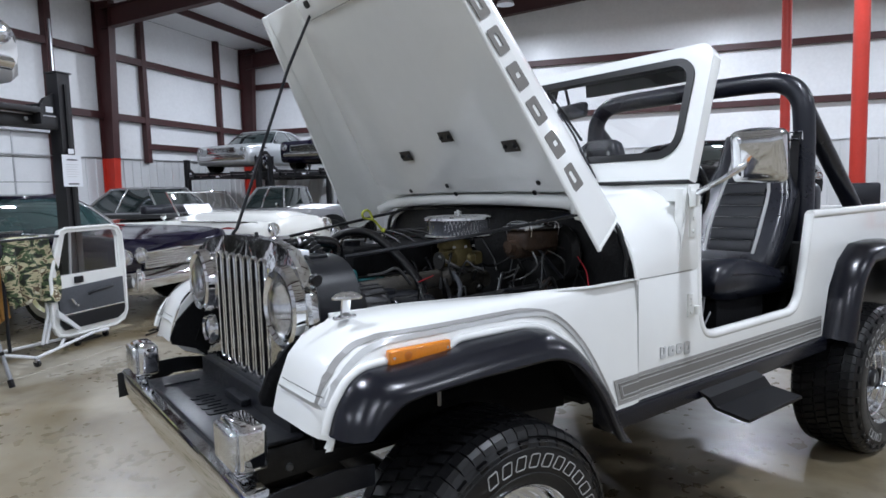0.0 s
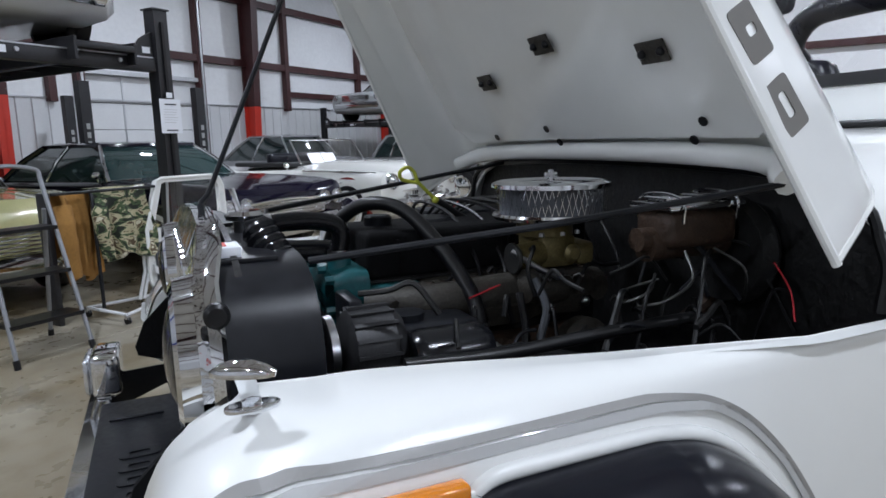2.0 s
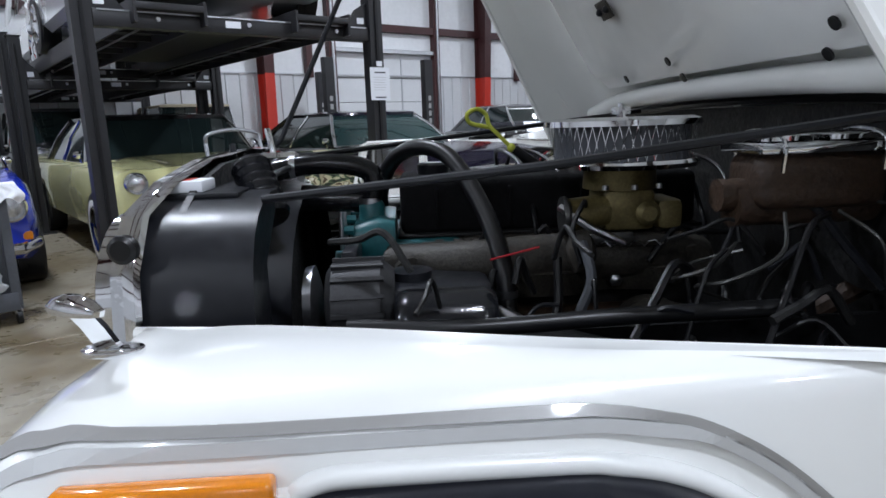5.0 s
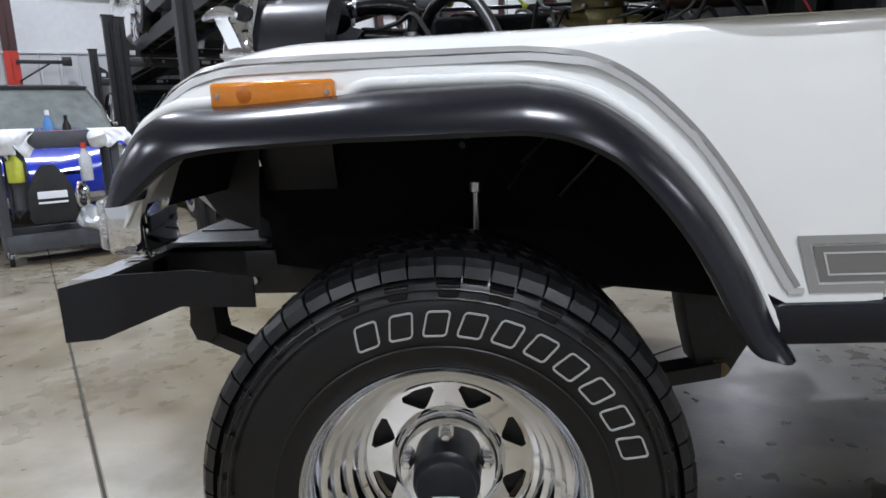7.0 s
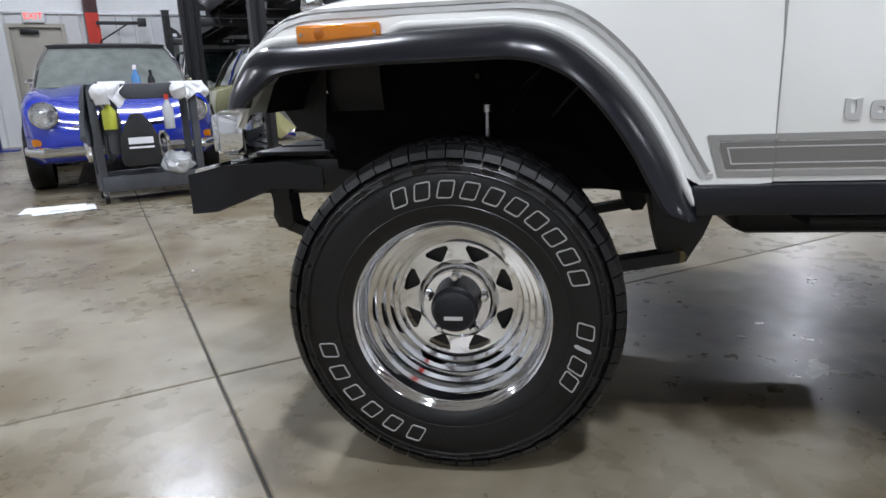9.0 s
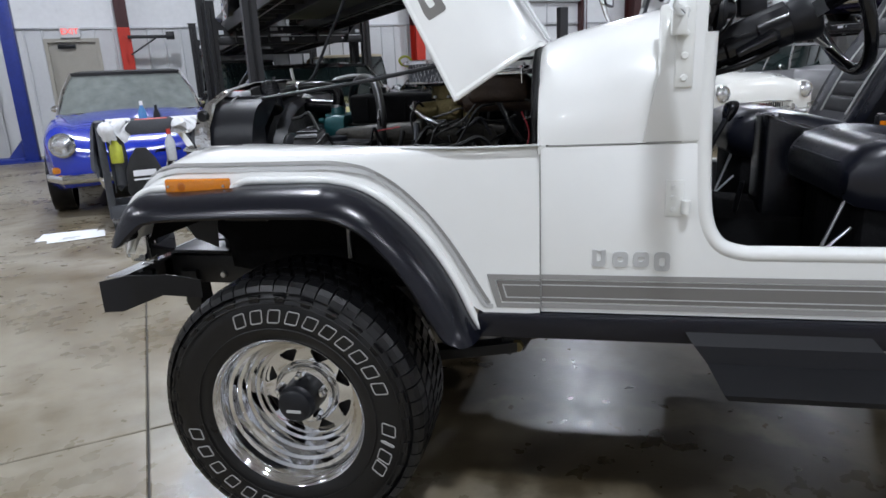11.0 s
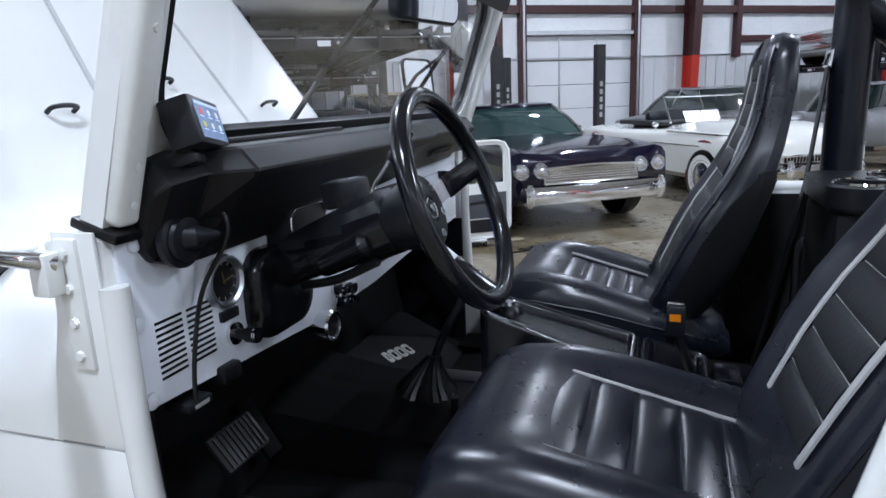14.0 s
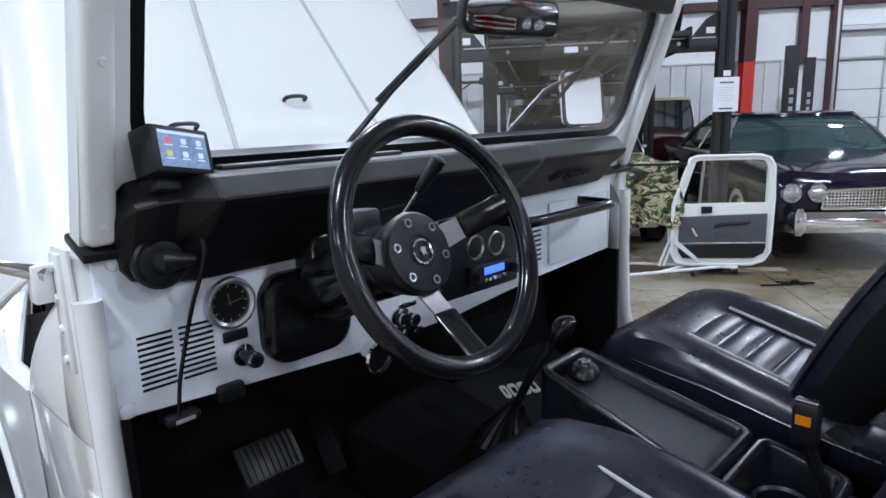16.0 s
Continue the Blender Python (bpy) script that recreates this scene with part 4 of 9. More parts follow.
def hood_row(q, inset=0.0):
    """Cross-section at q metres from the rear edge; closed hood points to -x."""
    f = q / 1.03
    w, deep = 0.745 - 0.175 * f - inset, 0.222 - 0.075 * f
    r = 0.13
    row = [(-q, -w - 0.022 * (1 - f), -deep + inset * 0.4), (-q, -w - 0.004, -deep * 0.62)]
    row += [(-q, -w + r + r * math.cos(radians(a)), -r - inset + r * math.sin(radians(a))) for a in range(175, 89, -17)]
    row += [(-q, -0.30, 0.010 - inset), (-q, 0, 0.016 - inset)]
    return row + [(x, -y, z) for x, y, z in reversed(row[:-1])]


QS = (0.0, 0.015, 0.06, 0.2, 0.4, 0.6, 0.8, 0.95, 1.0, 1.025)
hood = part("hood", loft([hood_row(q, 0.006 if q in (0.0, 1.025) else 0.0) for q in QS], False), WHITE, CAR, "white raised bonnet", m=HOOD)
part("hood_lining", loft([hood_row(q, 0.012) for q in QS[1:]], False), HOOD_IN, hood, "grey-white painted underside", m=HOOD)
part("hood_edge", tube(hood_row(0.006, 0.006), 0.008, 8), HOOD_IN, hood, m=HOOD)
part("hood_edge", tube(hood_row(1.02, 0.006), 0.008, 8), HOOD_IN, hood, m=HOOD)
for s in (-1, 1):
    e = [hood_row(q, 0.005)[0 if s < 0 else -1] for q in QS]
    part("hood_edge", tube(e, 0.007, 8), WHITE, hood, m=HOOD)
# inner pan of the hood with its raised border
part("inner_pan", loft([[(-q, -w, -0.045), (-q, -w * 0.5, -0.038), (-q, 0, -0.036), (-q, w * 0.5, -0.038), (-q, w, -0.045), (-q, w + 0.02, -0.032), (-q, -w - 0.02, -0.032)] for q, w in ((0.10, 0.54), (0.16, 0.62), (0.5, 0.58), (0.85, 0.52), (0.95, 0.48))]), HOOD_IN, hood, "flat inner panel of the bonnet", m=HOOD)
part("rear_brace", tube(curve([(-0.05, -0.62, -0.10), (-0.055, -0.50, -0.04), (-0.06, 0, -0.028), (-0.055, 0.50, -0.04), (-0.05, 0.62, -0.10)], 6), 0.024, 10), HOOD_IN, hood, m=HOOD)
part("front_brace", box(-1.02, -0.93, -0.44, 0.44, -0.055, -0.01, 0.012), HOOD_IN, hood, m=HOOD)
for q, y in ((0.356, -0.070), (0.293, 0.250), (0.290, -0.390)):
    pl_ = part("footman_plate", box(-q - 0.022, -q + 0.022, y - 0.037, y + 0.037, -0.052, -0.047, 0.002), CAST, hood, "dull metal backing plate", m=HOOD)
    for dy in (-0.024, 0.024):
        part("bolt", ball((-q, y + dy, -0.053), 0.009), SATIN, pl_, m=HOOD)
for q, y in ((0.10, -0.40), (0.10, 0.05), (0.14, -0.44), (0.14, 0.08), (0.12, 0.36)):
    part("drain_hole", spin([(-0.001, 0.010), (0.002, 0.010)], (-q, y, -0.05), "z", 12), SEAL, hood, m=HOOD)
part("latch_hole", prism(rounded(-1.005, -0.975, 0.33, 0.37, 0.012, 3), -0.058, -0.056, "z"), SEAL, hood, m=HOOD)
for y, y1 in ((-0.28, -0.19), (0.222, 0.06)):
    part("hood_ridge", tube([(-0.02, y, 0.0125), (-1.0, y1, 0.0135)], 0.006, 8), RIDGE_SHADE, hood, "raised ridge", m=HOOD)
for q, y in ((0.328, -0.055), (0.257, -0.372), (0.257, 0.33)):
    part("footman_loop", tube(curve([(-q, y - 0.03, 0.012), (-q, y - 0.028, 0.03), (-q, y, 0.036), (-q, y + 0.028, 0.03), (-q, y + 0.03, 0.012)], 4), 0.005, 8), SATIN, hood, "small black hood loop", m=HOOD)
for s in (-1, 1):
    for i in range(6):
        q = 0.185 + i * 0.112
        f = q / 1.03
        y = 0.745 - 0.175 * f + 0.0075
        h = 0.050
        z0 = -0.165 + 0.045 * f
        bm = prism(rounded(-q - 0.080, -q, z0 - h / 2, z0 + h / 2, 0.007, 3), 0.0, s * 0.0016, "y", holes=[rounded(-q - 0.060, -q - 0.022, z0 - 0.008, z0 + 0.008, 0.005, 3)] if i in (0, 2, 4, 5) else [rounded(-q - 0.05, -q - 0.034, z0 - 0.006, z0 + 0.013, 0.004, 3)])
        part("decal_block", bm, GREY_STRIPE, hood, "grey decal block", m=HOOD @ pose(0, s * (0.745 + 0.009), 0) @ Matrix.Rotation(radians(s * 9.65), 4, "Z") @ pose(0, 0, z0) @ Matrix.Rotation(radians(s * 6), 4, "X") @ pose(0, 0, -z0), smooth=False)
part("prop_rod", tube([(-0.33, 0.22, 1.17), (-0.30, 0.23, 1.20), (-0.02, 0.36, 1.80), (0.11, 0.38, 2.055), (0.125, 0.36, 2.065)], 0.006, 8), SATIN, CAR, "black bonnet prop rod")
part("support_bar", tube([(-0.21, -0.40, 1.135), (0.15, -0.495, 1.172), (0.60, -0.635, 1.234)], 0.0058, 8), SATIN, CAR, "black support bar across the engine bay")
part("support_bar", tube([(-0.25, -0.30, 1.145), (-0.2, 0.05, 1.17), (0.60, 0.45, 1.235)], 0.0058, 8), SATIN, CAR, "black support bar across the engine bay")

# grille and lamps
GX = -0.367
half = [(0.0, 1.188), (0.22, 1.182), (0.36, 1.160), (0.44, 1.125), (0.490, 1.06), (0.502, 0.98), (0.490, 0.90), (0.455, 0.83), (0.41, 0.77), (0.395, 0.70), (0.0, 0.695)]
out = half + [(-y, z) for y, z in reversed(half[1:-1])]
slots = [rounded(y - 0.0195, y + 0.0195, 0.762, 1.125, 0.018, 4) for y in [(-3 + i) * 0.0655 for i in range(7)]]
circ = lambda cy, cz, r, n=28: [(cy + r * math.cos(2 * math.pi * k / n), cz + r * math.sin(2 * math.pi * k / n)) for k in range(n)]
gr = part("grille", prism(out, GX - 0.010, GX + 0.012, "x", holes=slots + [circ(s * 0.372, 1.01, 0.098) for s in (-1, 1)]), CHROME_WAVY, CAR, "polished chrome grille with seven slots", smooth=False)
for i in range(7):
    y = (-3 + i) * 0.0655
    part("slot_rim", tube([(GX - 0.010, a, b) for a, b in rounded(y - 0.0225, y + 0.0225, 0.759, 1.128, 0.02, 4)] + [(GX - 0.010, *rounded(y - 0.0225, y + 0.0225, 0.759, 1.128, 0.02, 4)[0])], 0.0055, 8), CHROME, gr)
shell_ = part("grille_shell", loft([[(x, y * k, 0.955 + (z - 0.955) * k) for y, z in out] for x, k in ((GX - 0.006, 0.985), (GX + 0.004, 1.0), (GX + 0.019, 1.010), (GX + 0.025, 1.0))], True, False), CHROME, gr, "chrome shell round the grille")
part("grille_back", prism([(y * 0.96, 0.955 + (z - 0.955) * 0.96) for y, z in out], GX + 0.05, GX + 0.06, "x"), ENGINE, gr, "dark radiator behind the slots")
for ob_ in (gr, shell_):
    for v_ in ob_.data.vertices:
        v_.co.x += max(0.0, v_.co.z - 1.128) * 0.45
for s in (-1, 1):
    c = (GX, s * 0.372, 1.01)
    hl = part("headlight", spin([(-0.028, 0.090), (-0.040, 0.101), (-0.034, 0.112), (-0.008, 0.116), (0.0, 0.118)], c, "x", 36, caps=False), CHROME, CAR, "round sealed-beam headlight with chrome bezel")
    part("reflector", spin([(-0.026, 0.091), (-0.004, 0.080), (0.018, 0.056), (0.030, 0.025), (0.032, 0.0)], c, "x", 32, caps=False), CHROME_WAVY, hl, "bright reflector bowl")
    part("bulb_shield", spin([(-0.010, 0.0), (-0.008, 0.012), (0.02, 0.014)], c, "x", 14), STEEL, hl)
    lens_ = part("lens", spin([(-0.054, 0.0), (-0.052, 0.03), (-0.046, 0.06), (-0.033, 0.088), (-0.026, 0.092), (-0.026, 0.088), (-0.036, 0.07), (-0.044, 0.04), (-0.048, 0.0)], c, "x", 32), LAMP_GLASS, hl, "fluted clear lens")
    lens_.visible_shadow = False
    ts = part("turn_signal", spin([(-0.012, 0.042), (-0.024, 0.050), (-0.012, 0.056), (0.0, 0.057)], (GX, s * 0.35, 0.835), "x", 24), CHROME, CAR, "round front signal lamp")
    part("lens", spin([(-0.028, 0.0), (-0.024, 0.03), (-0.012, 0.044)], (GX, s * 0.35, 0.835), "x", 24), LENS, ts, "clear lens")
    part("rubber_bumper", spin([(0.0, 0.017), (s * 0.012, 0.017), (s * 0.016, 0.012)], (-0.352, s * 0.494, 1.094), "y", 14), SEAL, CAR, "black rubber stop")
    # hood latch post on the fender
    lt = part("hood_latch", loft([mir([(x + dx * 0.011, y + dy * 0.0045, z) for dx, dy in ((-1, -1), (1, -1), (1, 1), (-1, 1))], s) for x, y, z in ((-0.328, 0.607, 1.008), (-0.334, 0.625, 1.04), (-0.340, 0.643, 1.066))]), CHROME, CAR, "chrome hood latch standing up")
    part("latch_head", loft([mir([(-0.340 + (a * 0.45 + b * 1.25) * k, 0.645 + (b * 0.6 - a * 0.9) * k, z) for a, b in [(q[0] * 0.45, q[1]) for q in circ(0, 0, 0.026, 14)]], s) for z, k in ((1.060, 1.0), (1.066, 1.05), (1.074, 0.75), (1.079, 0.3))]), CHROME, lt)
    part("latch_foot", prism([(-0.328 + a * 1.9, s * (0.607 + b)) for a, b in circ(0, 0, 0.017, 20)], 1.005, 1.0125, "z", 0.002), CHROME, lt, "oval chrome foot")
    for dx in (-0.022, 0.022):
        part("screw", spin([(1.0125, 0.005), (1.015, 0.004), (1.0155, 0.0)], (-0.328 + dx, s * 0.607, 0), "z", 10), STEEL, lt)

# front bumper, deck and fog lamps
bp_prof = [(-0.622, 0.560), (-0.626, 0.570), (-0.626, 0.644), (-0.620, 0.655), (-0.565, 0.657), (-0.565, 0.648), (-0.612, 0.645), (-0.612, 0.568), (-0.575, 0.562), (-0.575, 0.553)]
fb = part("front_bumper", loft([[(x, y, z) for x, z in bp_prof] for y in (-0.69, -0.3, 0.3, 0.69)]), CHROME, CAR, "polished chrome front bumper")
for s in (-1, 1):
    part("end_plate", prism([(-0.640, 0.548), (-0.640, 0.642), (-0.55, 0.662), (-0.41, 0.668), (-0.31, 0.655), (-0.31, 0.603), (-0.435, 0.607), (-0.575, 0.553)], -0.003, 0.003, "y"), SATIN, fb, "black bumper end plate", m=pose(0, s * 0.692, 0))
    fl = part("fog_lamp", box(-0.605, -0.535, s * 0.525 - 0.075, s * 0.525 + 0.075, 0.675, 0.785, 0.014, 3), CHROME, CAR, "rectangular chrome fog lamp")
    part("lens", box(-0.622, -0.603, s * 0.525 - 0.066, s * 0.525 + 0.066, 0.684, 0.776, 0.008, 3), LENS, fl, "fluted clear lens")
    part("stem", cyl((-0.575, s * 0.525, 0.655), (-0.575, s * 0.525, 0.678), 0.012, 10), CHROME, fl)
    part("bracket", box(-0.60, -0.555, s * 0.525 - 0.03, s * 0.525 + 0.03, 0.657, 0.662, 0.002), CHROME, fl)
    part("frame_rail", box(-0.60, 3.0, *sorted((s * 0.33, s * 0.41)), 0.548, 0.645, 0.01), FRAME, CAR, "black chassis rail")
    part("leaf_spring", loft([[(x, s * 0.39 - 0.03, z - 0.032), (x, s * 0.39 + 0.03, z - 0.032), (x, s * 0.39 + 0.03, z), (x, s * 0.39 - 0.03, z)] for x, z in ((-0.525, 0.482), (-0.40, 0.425), (-0.2, 0.355), (0, 0.330), (0.25, 0.340), (0.42, 0.362), (0.546, 0.383))]), FRAME, CAR, "black front leaf spring")
    part("spring_shackle", prism([(-0.560, 0.595), (-0.505, 0.595), (-0.500, 0.545), (-0.506, 0.515), (-0.492, 0.470), (-0.515, 0.448), (-0.545, 0.455), (-0.558, 0.49), (-0.545, 0.53), (-0.562, 0.565)], -0.035, 0.035, "y", 0.006), FRAME, CAR, "black spring shackle", m=pose(0, s * 0.39, 0))
    hg = part("spring_hanger", prism([(0.46, 0.56), (0.66, 0.56), (0.634, 0.50), (0.604, 0.42), (0.567, 0.350), (0.530, 0.346), (0.500, 0.372), (0.484, 0.440)], -0.045, 0.045, "y", 0.006), FRAME, CAR, "black spring hanger", m=pose(0, s * 0.36, 0))
    part("bolt", spin([(0, 0.021), (s * 0.012, 0.018), (s * 0.014, 0.0)], (0.546, s * 0.045, 0.367), "y", 6), GOLD, hg)
    for x in (-0.553, -0.412):
        part("frame_bolt", spin([(0, 0.011), (s * 0.008, 0.009), (s * 0.008, 0.0)], (x, s * 0.41, 0.580), "y", 8), STEEL, CAR, "bright frame bolt")
    part("shock_stud", tube([(0.053, s * 0.47, 0.66), (0.054, s * 0.47, 0.755), (0.0545, s * 0.47, 0.757), (0.055, s * 0.47, 0.775)], [0.006, 0.006, 0.012, 0.012], 10), STEEL, CAR, "bright shock stud")
    part("shock_absorber", tube([(0.06, s * 0.40, 0.34), (0.068, s * 0.36, 0.56), (0.069, s * 0.355, 0.57), (0.075, s * 0.33, 0.75)], [0.026, 0.026, 0.010, 0.010], 12), STEEL, CAR, "shock absorber")
    part("spring_clamp", box(-0.06, 0.06, *sorted((s * 0.35, s * 0.43)), 0.295, 0.40, 0.008), FRAME, CAR)
part("front_axle", tube([(0, -0.60, 0.358), (0, 0.60, 0.358)], 0.045, 14), FRAME, CAR, "black front axle")
part("axle_housing", ball((0.0, 0.16, 0.358), 0.14), FRAME, CAR)
part("rear_axle", tube([(2.375, -0.60, 0.358), (2.375, 0.60, 0.358)], 0.045, 14), FRAME, CAR, "black rear axle")
dk = part("bumper_deck", box(-0.585, -0.372, -0.43, 0.43, 0.655, 0.668, 0.005), SATIN, CAR, "black steel deck behind the bumper")
for y in (-0.30, 0.30):
    part("rib", box(-0.56, -0.44, y - 0.006, y + 0.006, 0.668, 0.673, 0.002), SATIN, dk)
for i in range(4):
    part("badge_block", prism(rounded(-0.53, -0.45, -0.11 + i * 0.06, -0.07 + i * 0.06, 0.012, 3), 0.668, 0.671, "z", holes=[rounded(-0.51, -0.47, -0.10 + i * 0.06, -0.08 + i * 0.06, 0.006, 3)]), SATIN, dk, "embossed badge block")
part("lock_block", box(-0.43, -0.39, -0.10, 0.06, 0.668, 0.69, 0.004), SATIN, dk)
part("lower_valance", box(-0.40, -0.37, -0.40, 0.40, 0.60, 0.728, 0.004), SATIN, CAR, "black panel below the grille")

# wheels
R = 0.358


def TR(r):
    """Tyre radius between rim and tread."""
    return 0.200 + (r - 0.200) * 0.854 if r > 0.2 else r


def build_wheel():
    wh = part("wheel", spin([(0.03, 0.13), (0.10, 0.155), (0.10, 0.03)], (0, 0, 0), "y", 24), FRAME, CAR, "wheel with all-terrain tyre")
    prof = [(0.10, 0.196), (0.128, 0.200), (0.139, 0.212), (0.146, 0.245), (0.149, 0.29), (0.144, 0.325), (0.132, 0.350), (0.112, 0.368), (0.06, 0.3745), (0, 0.376), (-0.06, 0.3745), (-0.112, 0.368), (-0.132, 0.350), (-0.149, 0.29), (-0.139, 0.212), (-0.10, 0.196)]
    ty = part("tyre", spin([(-h, TR(r)) for h, r in prof], (0, 0, 0), "y", 72, caps=False), RUBBER, wh, "black rubber tyre")
    for rr_, hh in ((0.240, -0.1475), (0.306, -0.1475), (0.318, -0.1440)):
        part("sidewall_rib", spin([(hh - 0.0025, rr_ - 0.002), (hh - 0.0035, rr_), (hh - 0.002, rr_ + 0.002)], (0, 0, 0), "y", 72, caps=False), RUBBER, ty, "raised sidewall rib")
    bm = bmesh.new()
    N = 58
    for k in range(N):
        a = 2 * math.pi * k / N
        for h0, h1, da, w, r0, r1 in ((-0.143, -0.086, 0, 0.0335, TR(0.364), R), (0.086, 0.143, 0.5, 0.0335, TR(0.364), R), (-0.078, -0.030, 0.3, 0.026, TR(0.36), R + 0.001), (0.030, 0.078, 0.8, 0.026, TR(0.36), R + 0.001), (-0.022, 0.022, 0.1, 0.028, TR(0.36), R + 0.002)):
            rot = Matrix.Rotation(-(a + da * 2 * math.pi / N), 4, "Y")
            skew = 0.35 if abs(h0) < 0.08 else 0.12
            if max(abs(h0), abs(h1)) > 0.14:
                o = 1 if h0 > 0 else -1
                ring = [(r1, o * 0.086), (r1 - 0.003, o * 0.118), (r1 - 0.012, o * 0.131), (r1 - 0.026, o * 0.1385), (r1 - 0.030, o * 0.10)]
                secs = [[rot @ Vector((r, h, q)) for r, h in ring] for q in (-w / 2, w / 2)]
                loft(secs, True, True, bm)
            else:
                secs = []
                for q in (-w / 2, w / 2):
                    secs.append([rot @ Vector((r, h, q + skew * (h - h0))) for r, h in ((r0, h0), (r1, h0), (r1, h1), (r0, h1))])
                loft(secs, True, True, bm)
    part("tread", bm, RUBBER, ty, "deep all-terrain tread blocks", smooth=False)
    for k in range(N // 2):
        a = 2 * math.pi * (2 * k + 0.5) / N
        part("shoulder_lug", prism([(-0.012, TR(0.322)), (0.012, TR(0.322)), (0.016, TR(0.345)), (-0.016, TR(0.345))], -0.1455, -0.128, "y", 0.002), RUBBER, ty, m=Matrix.Rotation(a, 4, "Y"), smooth=False)
    # rim: lip, stepped barrel, spoked face
    rim = part("rim", spin([(-0.126, 0.198), (-0.1375, 0.203), (-0.141, 0.2075), (-0.137, 0.2085), (-0.131, 0.199), (-0.118, 0.192), (-0.098, 0.186), (-0.095, 0.177), (-0.074, 0.172), (-0.071, 0.163), (-0.050, 0.158), (-0.047, 0.149), (-0.024, 0.144), (-0.021, 0.136), (-0.004, 0.132), (0.004, 0.128)], (0, 0, 0), "y", 64, caps=False), CHROME, wh, "polished chrome steel rim")
    holes = []
    for k in range(8):
        a = 2 * math.pi * (k + 0.5) / 8
        tri_ = [(0.1485, -0.20), (0.1495, 0.0), (0.1485, 0.20), (0.140, 0.23), (0.113, 0.07), (0.109, 0.0), (0.113, -0.07), (0.140, -0.23)]
        holes.append([(r * 0.85 * math.cos(a + b), r * 0.85 * math.sin(a + b)) for r, b in tri_])
    part("spoke_face", prism(circ(0, 0, 0.134, 56), -0.008, -0.002, "y", holes=holes), CHROME, rim, "chrome spoked face", smooth=False)
    part("hub_flange", spin([(-0.008, 0.092), (-0.020, 0.089), (-0.036, 0.079), (-0.041, 0.074), (-0.040, 0.050)], (0, 0, 0), "y", 40, caps=False), CHROME, rim)
    part("hub", spin([(-0.03, 0.054), (-0.080, 0.051), (-0.085, 0.046), (-0.097, 0.044), (-0.103, 0.036), (-0.103, 0.0)], (0, 0, 0), "y", 28), SATIN, wh, "black locking hub")
    part("hub_badge", box(-0.020, 0.020, -0.1045, -0.103, -0.016, -0.008), SILVER_STRIPE, wh, smooth=False)
    for k in range(5):
        a = 2 * math.pi * (k + 0.25) / 5
        part("lug_nut", spin([(-0.038, 0.012), (-0.058, 0.011), (-0.066, 0.006), (-0.067, 0.0)], (0.0645 * math.cos(a), 0, 0.0645 * math.sin(a)), "y", 6), CHROME, wh)
    part("brake_drum", spin([(0.012, 0.124), (0.06, 0.124)], (0, 0, 0), "y", 24), ENGINE, wh)
    # sidewall lettering as plain outlined blocks
    words = [(110, 10, 0.272, 10.0), (-4, 4, 0.272, 8.0), (-108, 6, 0.272, 11.4)]
    for start, count, rad, step in words:
        for i in range(count):
            a = radians(start - i * step)
            w = 0.033 if not (count == 4 and i == 1) else 0.008
            hole = [rounded(-w / 2 + 0.0025, w / 2 - 0.0025, -0.0155, 0.0155, 0.003, 2)] if w > 0.01 else []
            bm = prism([(x + z * 0.22, z) for x, z in rounded(-w / 2, w / 2, -0.018, 0.018, 0.006, 3)], -0.0022, 0.0, "y", holes=[[(x + z * 0.22, z) for x, z in hl_] for hl_ in hole])
            m = Matrix.Rotation(-(a - math.pi / 2), 4, "Y") @ pose(0, -0.1482, rad, 0, 0, 0)
            part("sidewall_block", bm, PIPING, ty, "raised white outlined block", m=m, smooth=False)
    return wh


w0 = build_wheel()
for k, (x, s) in enumerate(((0.0, -1), (0.0, 1), (2.375, -1), (2.375, 1))):
    m = pose(x, s * 0.735, R, 0, 0, 0 if s < 0 else 180) @ Matrix.Rotation(radians((0, 40, 100, 200)[k]), 4, "Y")
    if k == 0:
        w0.matrix_world = m
    else:
        cp = copy_thing(w0, m)
        cp.parent = CAR
part("transmission", box(0.75, 1.5, -0.16, 0.18, 0.36, 0.60, 0.05), FRAME, CAR, "dark gearbox under the floor")
part("skid_plate", box(0.9, 1.5, -0.3, 0.3, 0.42, 0.45, 0.01), FRAME, CAR)

# ---- engine bay ----
part("engine_block", box(-0.12, 0.50, -0.17, 0.17, 0.62, 0.96, 0.03), ENGINE, CAR, "dark six-cylinder engine block")
part("cylinder_head", box(0.07, 0.50, -0.15, 0.11, 0.95, 1.028, 0.012), CAST, CAR, "grimy cylinder head")
part("head_front", box(-0.062, 0.07, -0.155, 0.11, 0.93, 1.026, 0.010), TEAL, CAR, "teal painted front of the cylinder head")
vc = part("valve_cover", box(-0.035, 0.50, -0.125, 0.10, 1.030, 1.128, 0.014, 3), UNDERCOAT, CAR, "black valve cover")
for x in (0.03, 0.16, 0.29, 0.42):
    part("cover_rib", box(x - 0.004, x + 0.004, -0.129, -0.124, 1.040, 1.112, 0.002), UNDERCOAT, vc)
part("cover_flange", box(-0.040, 0.505, -0.140, 0.112, 1.027, 1.033, 0.002), ENGINE, vc)
part("filler_cap", spin([(1.128, 0.030), (1.146, 0.031), (1.150, 0.026), (1.150, 0.0)], (0.03, 0.0, 0), "z", 20), SATIN, vc, "black oil filler cap")
part("gasket_strip", box(0.0, 0.46, -0.175, -0.150, 1.016, 1.022, 0.002), RUST, CAR, "rust-brown manifold gasket")
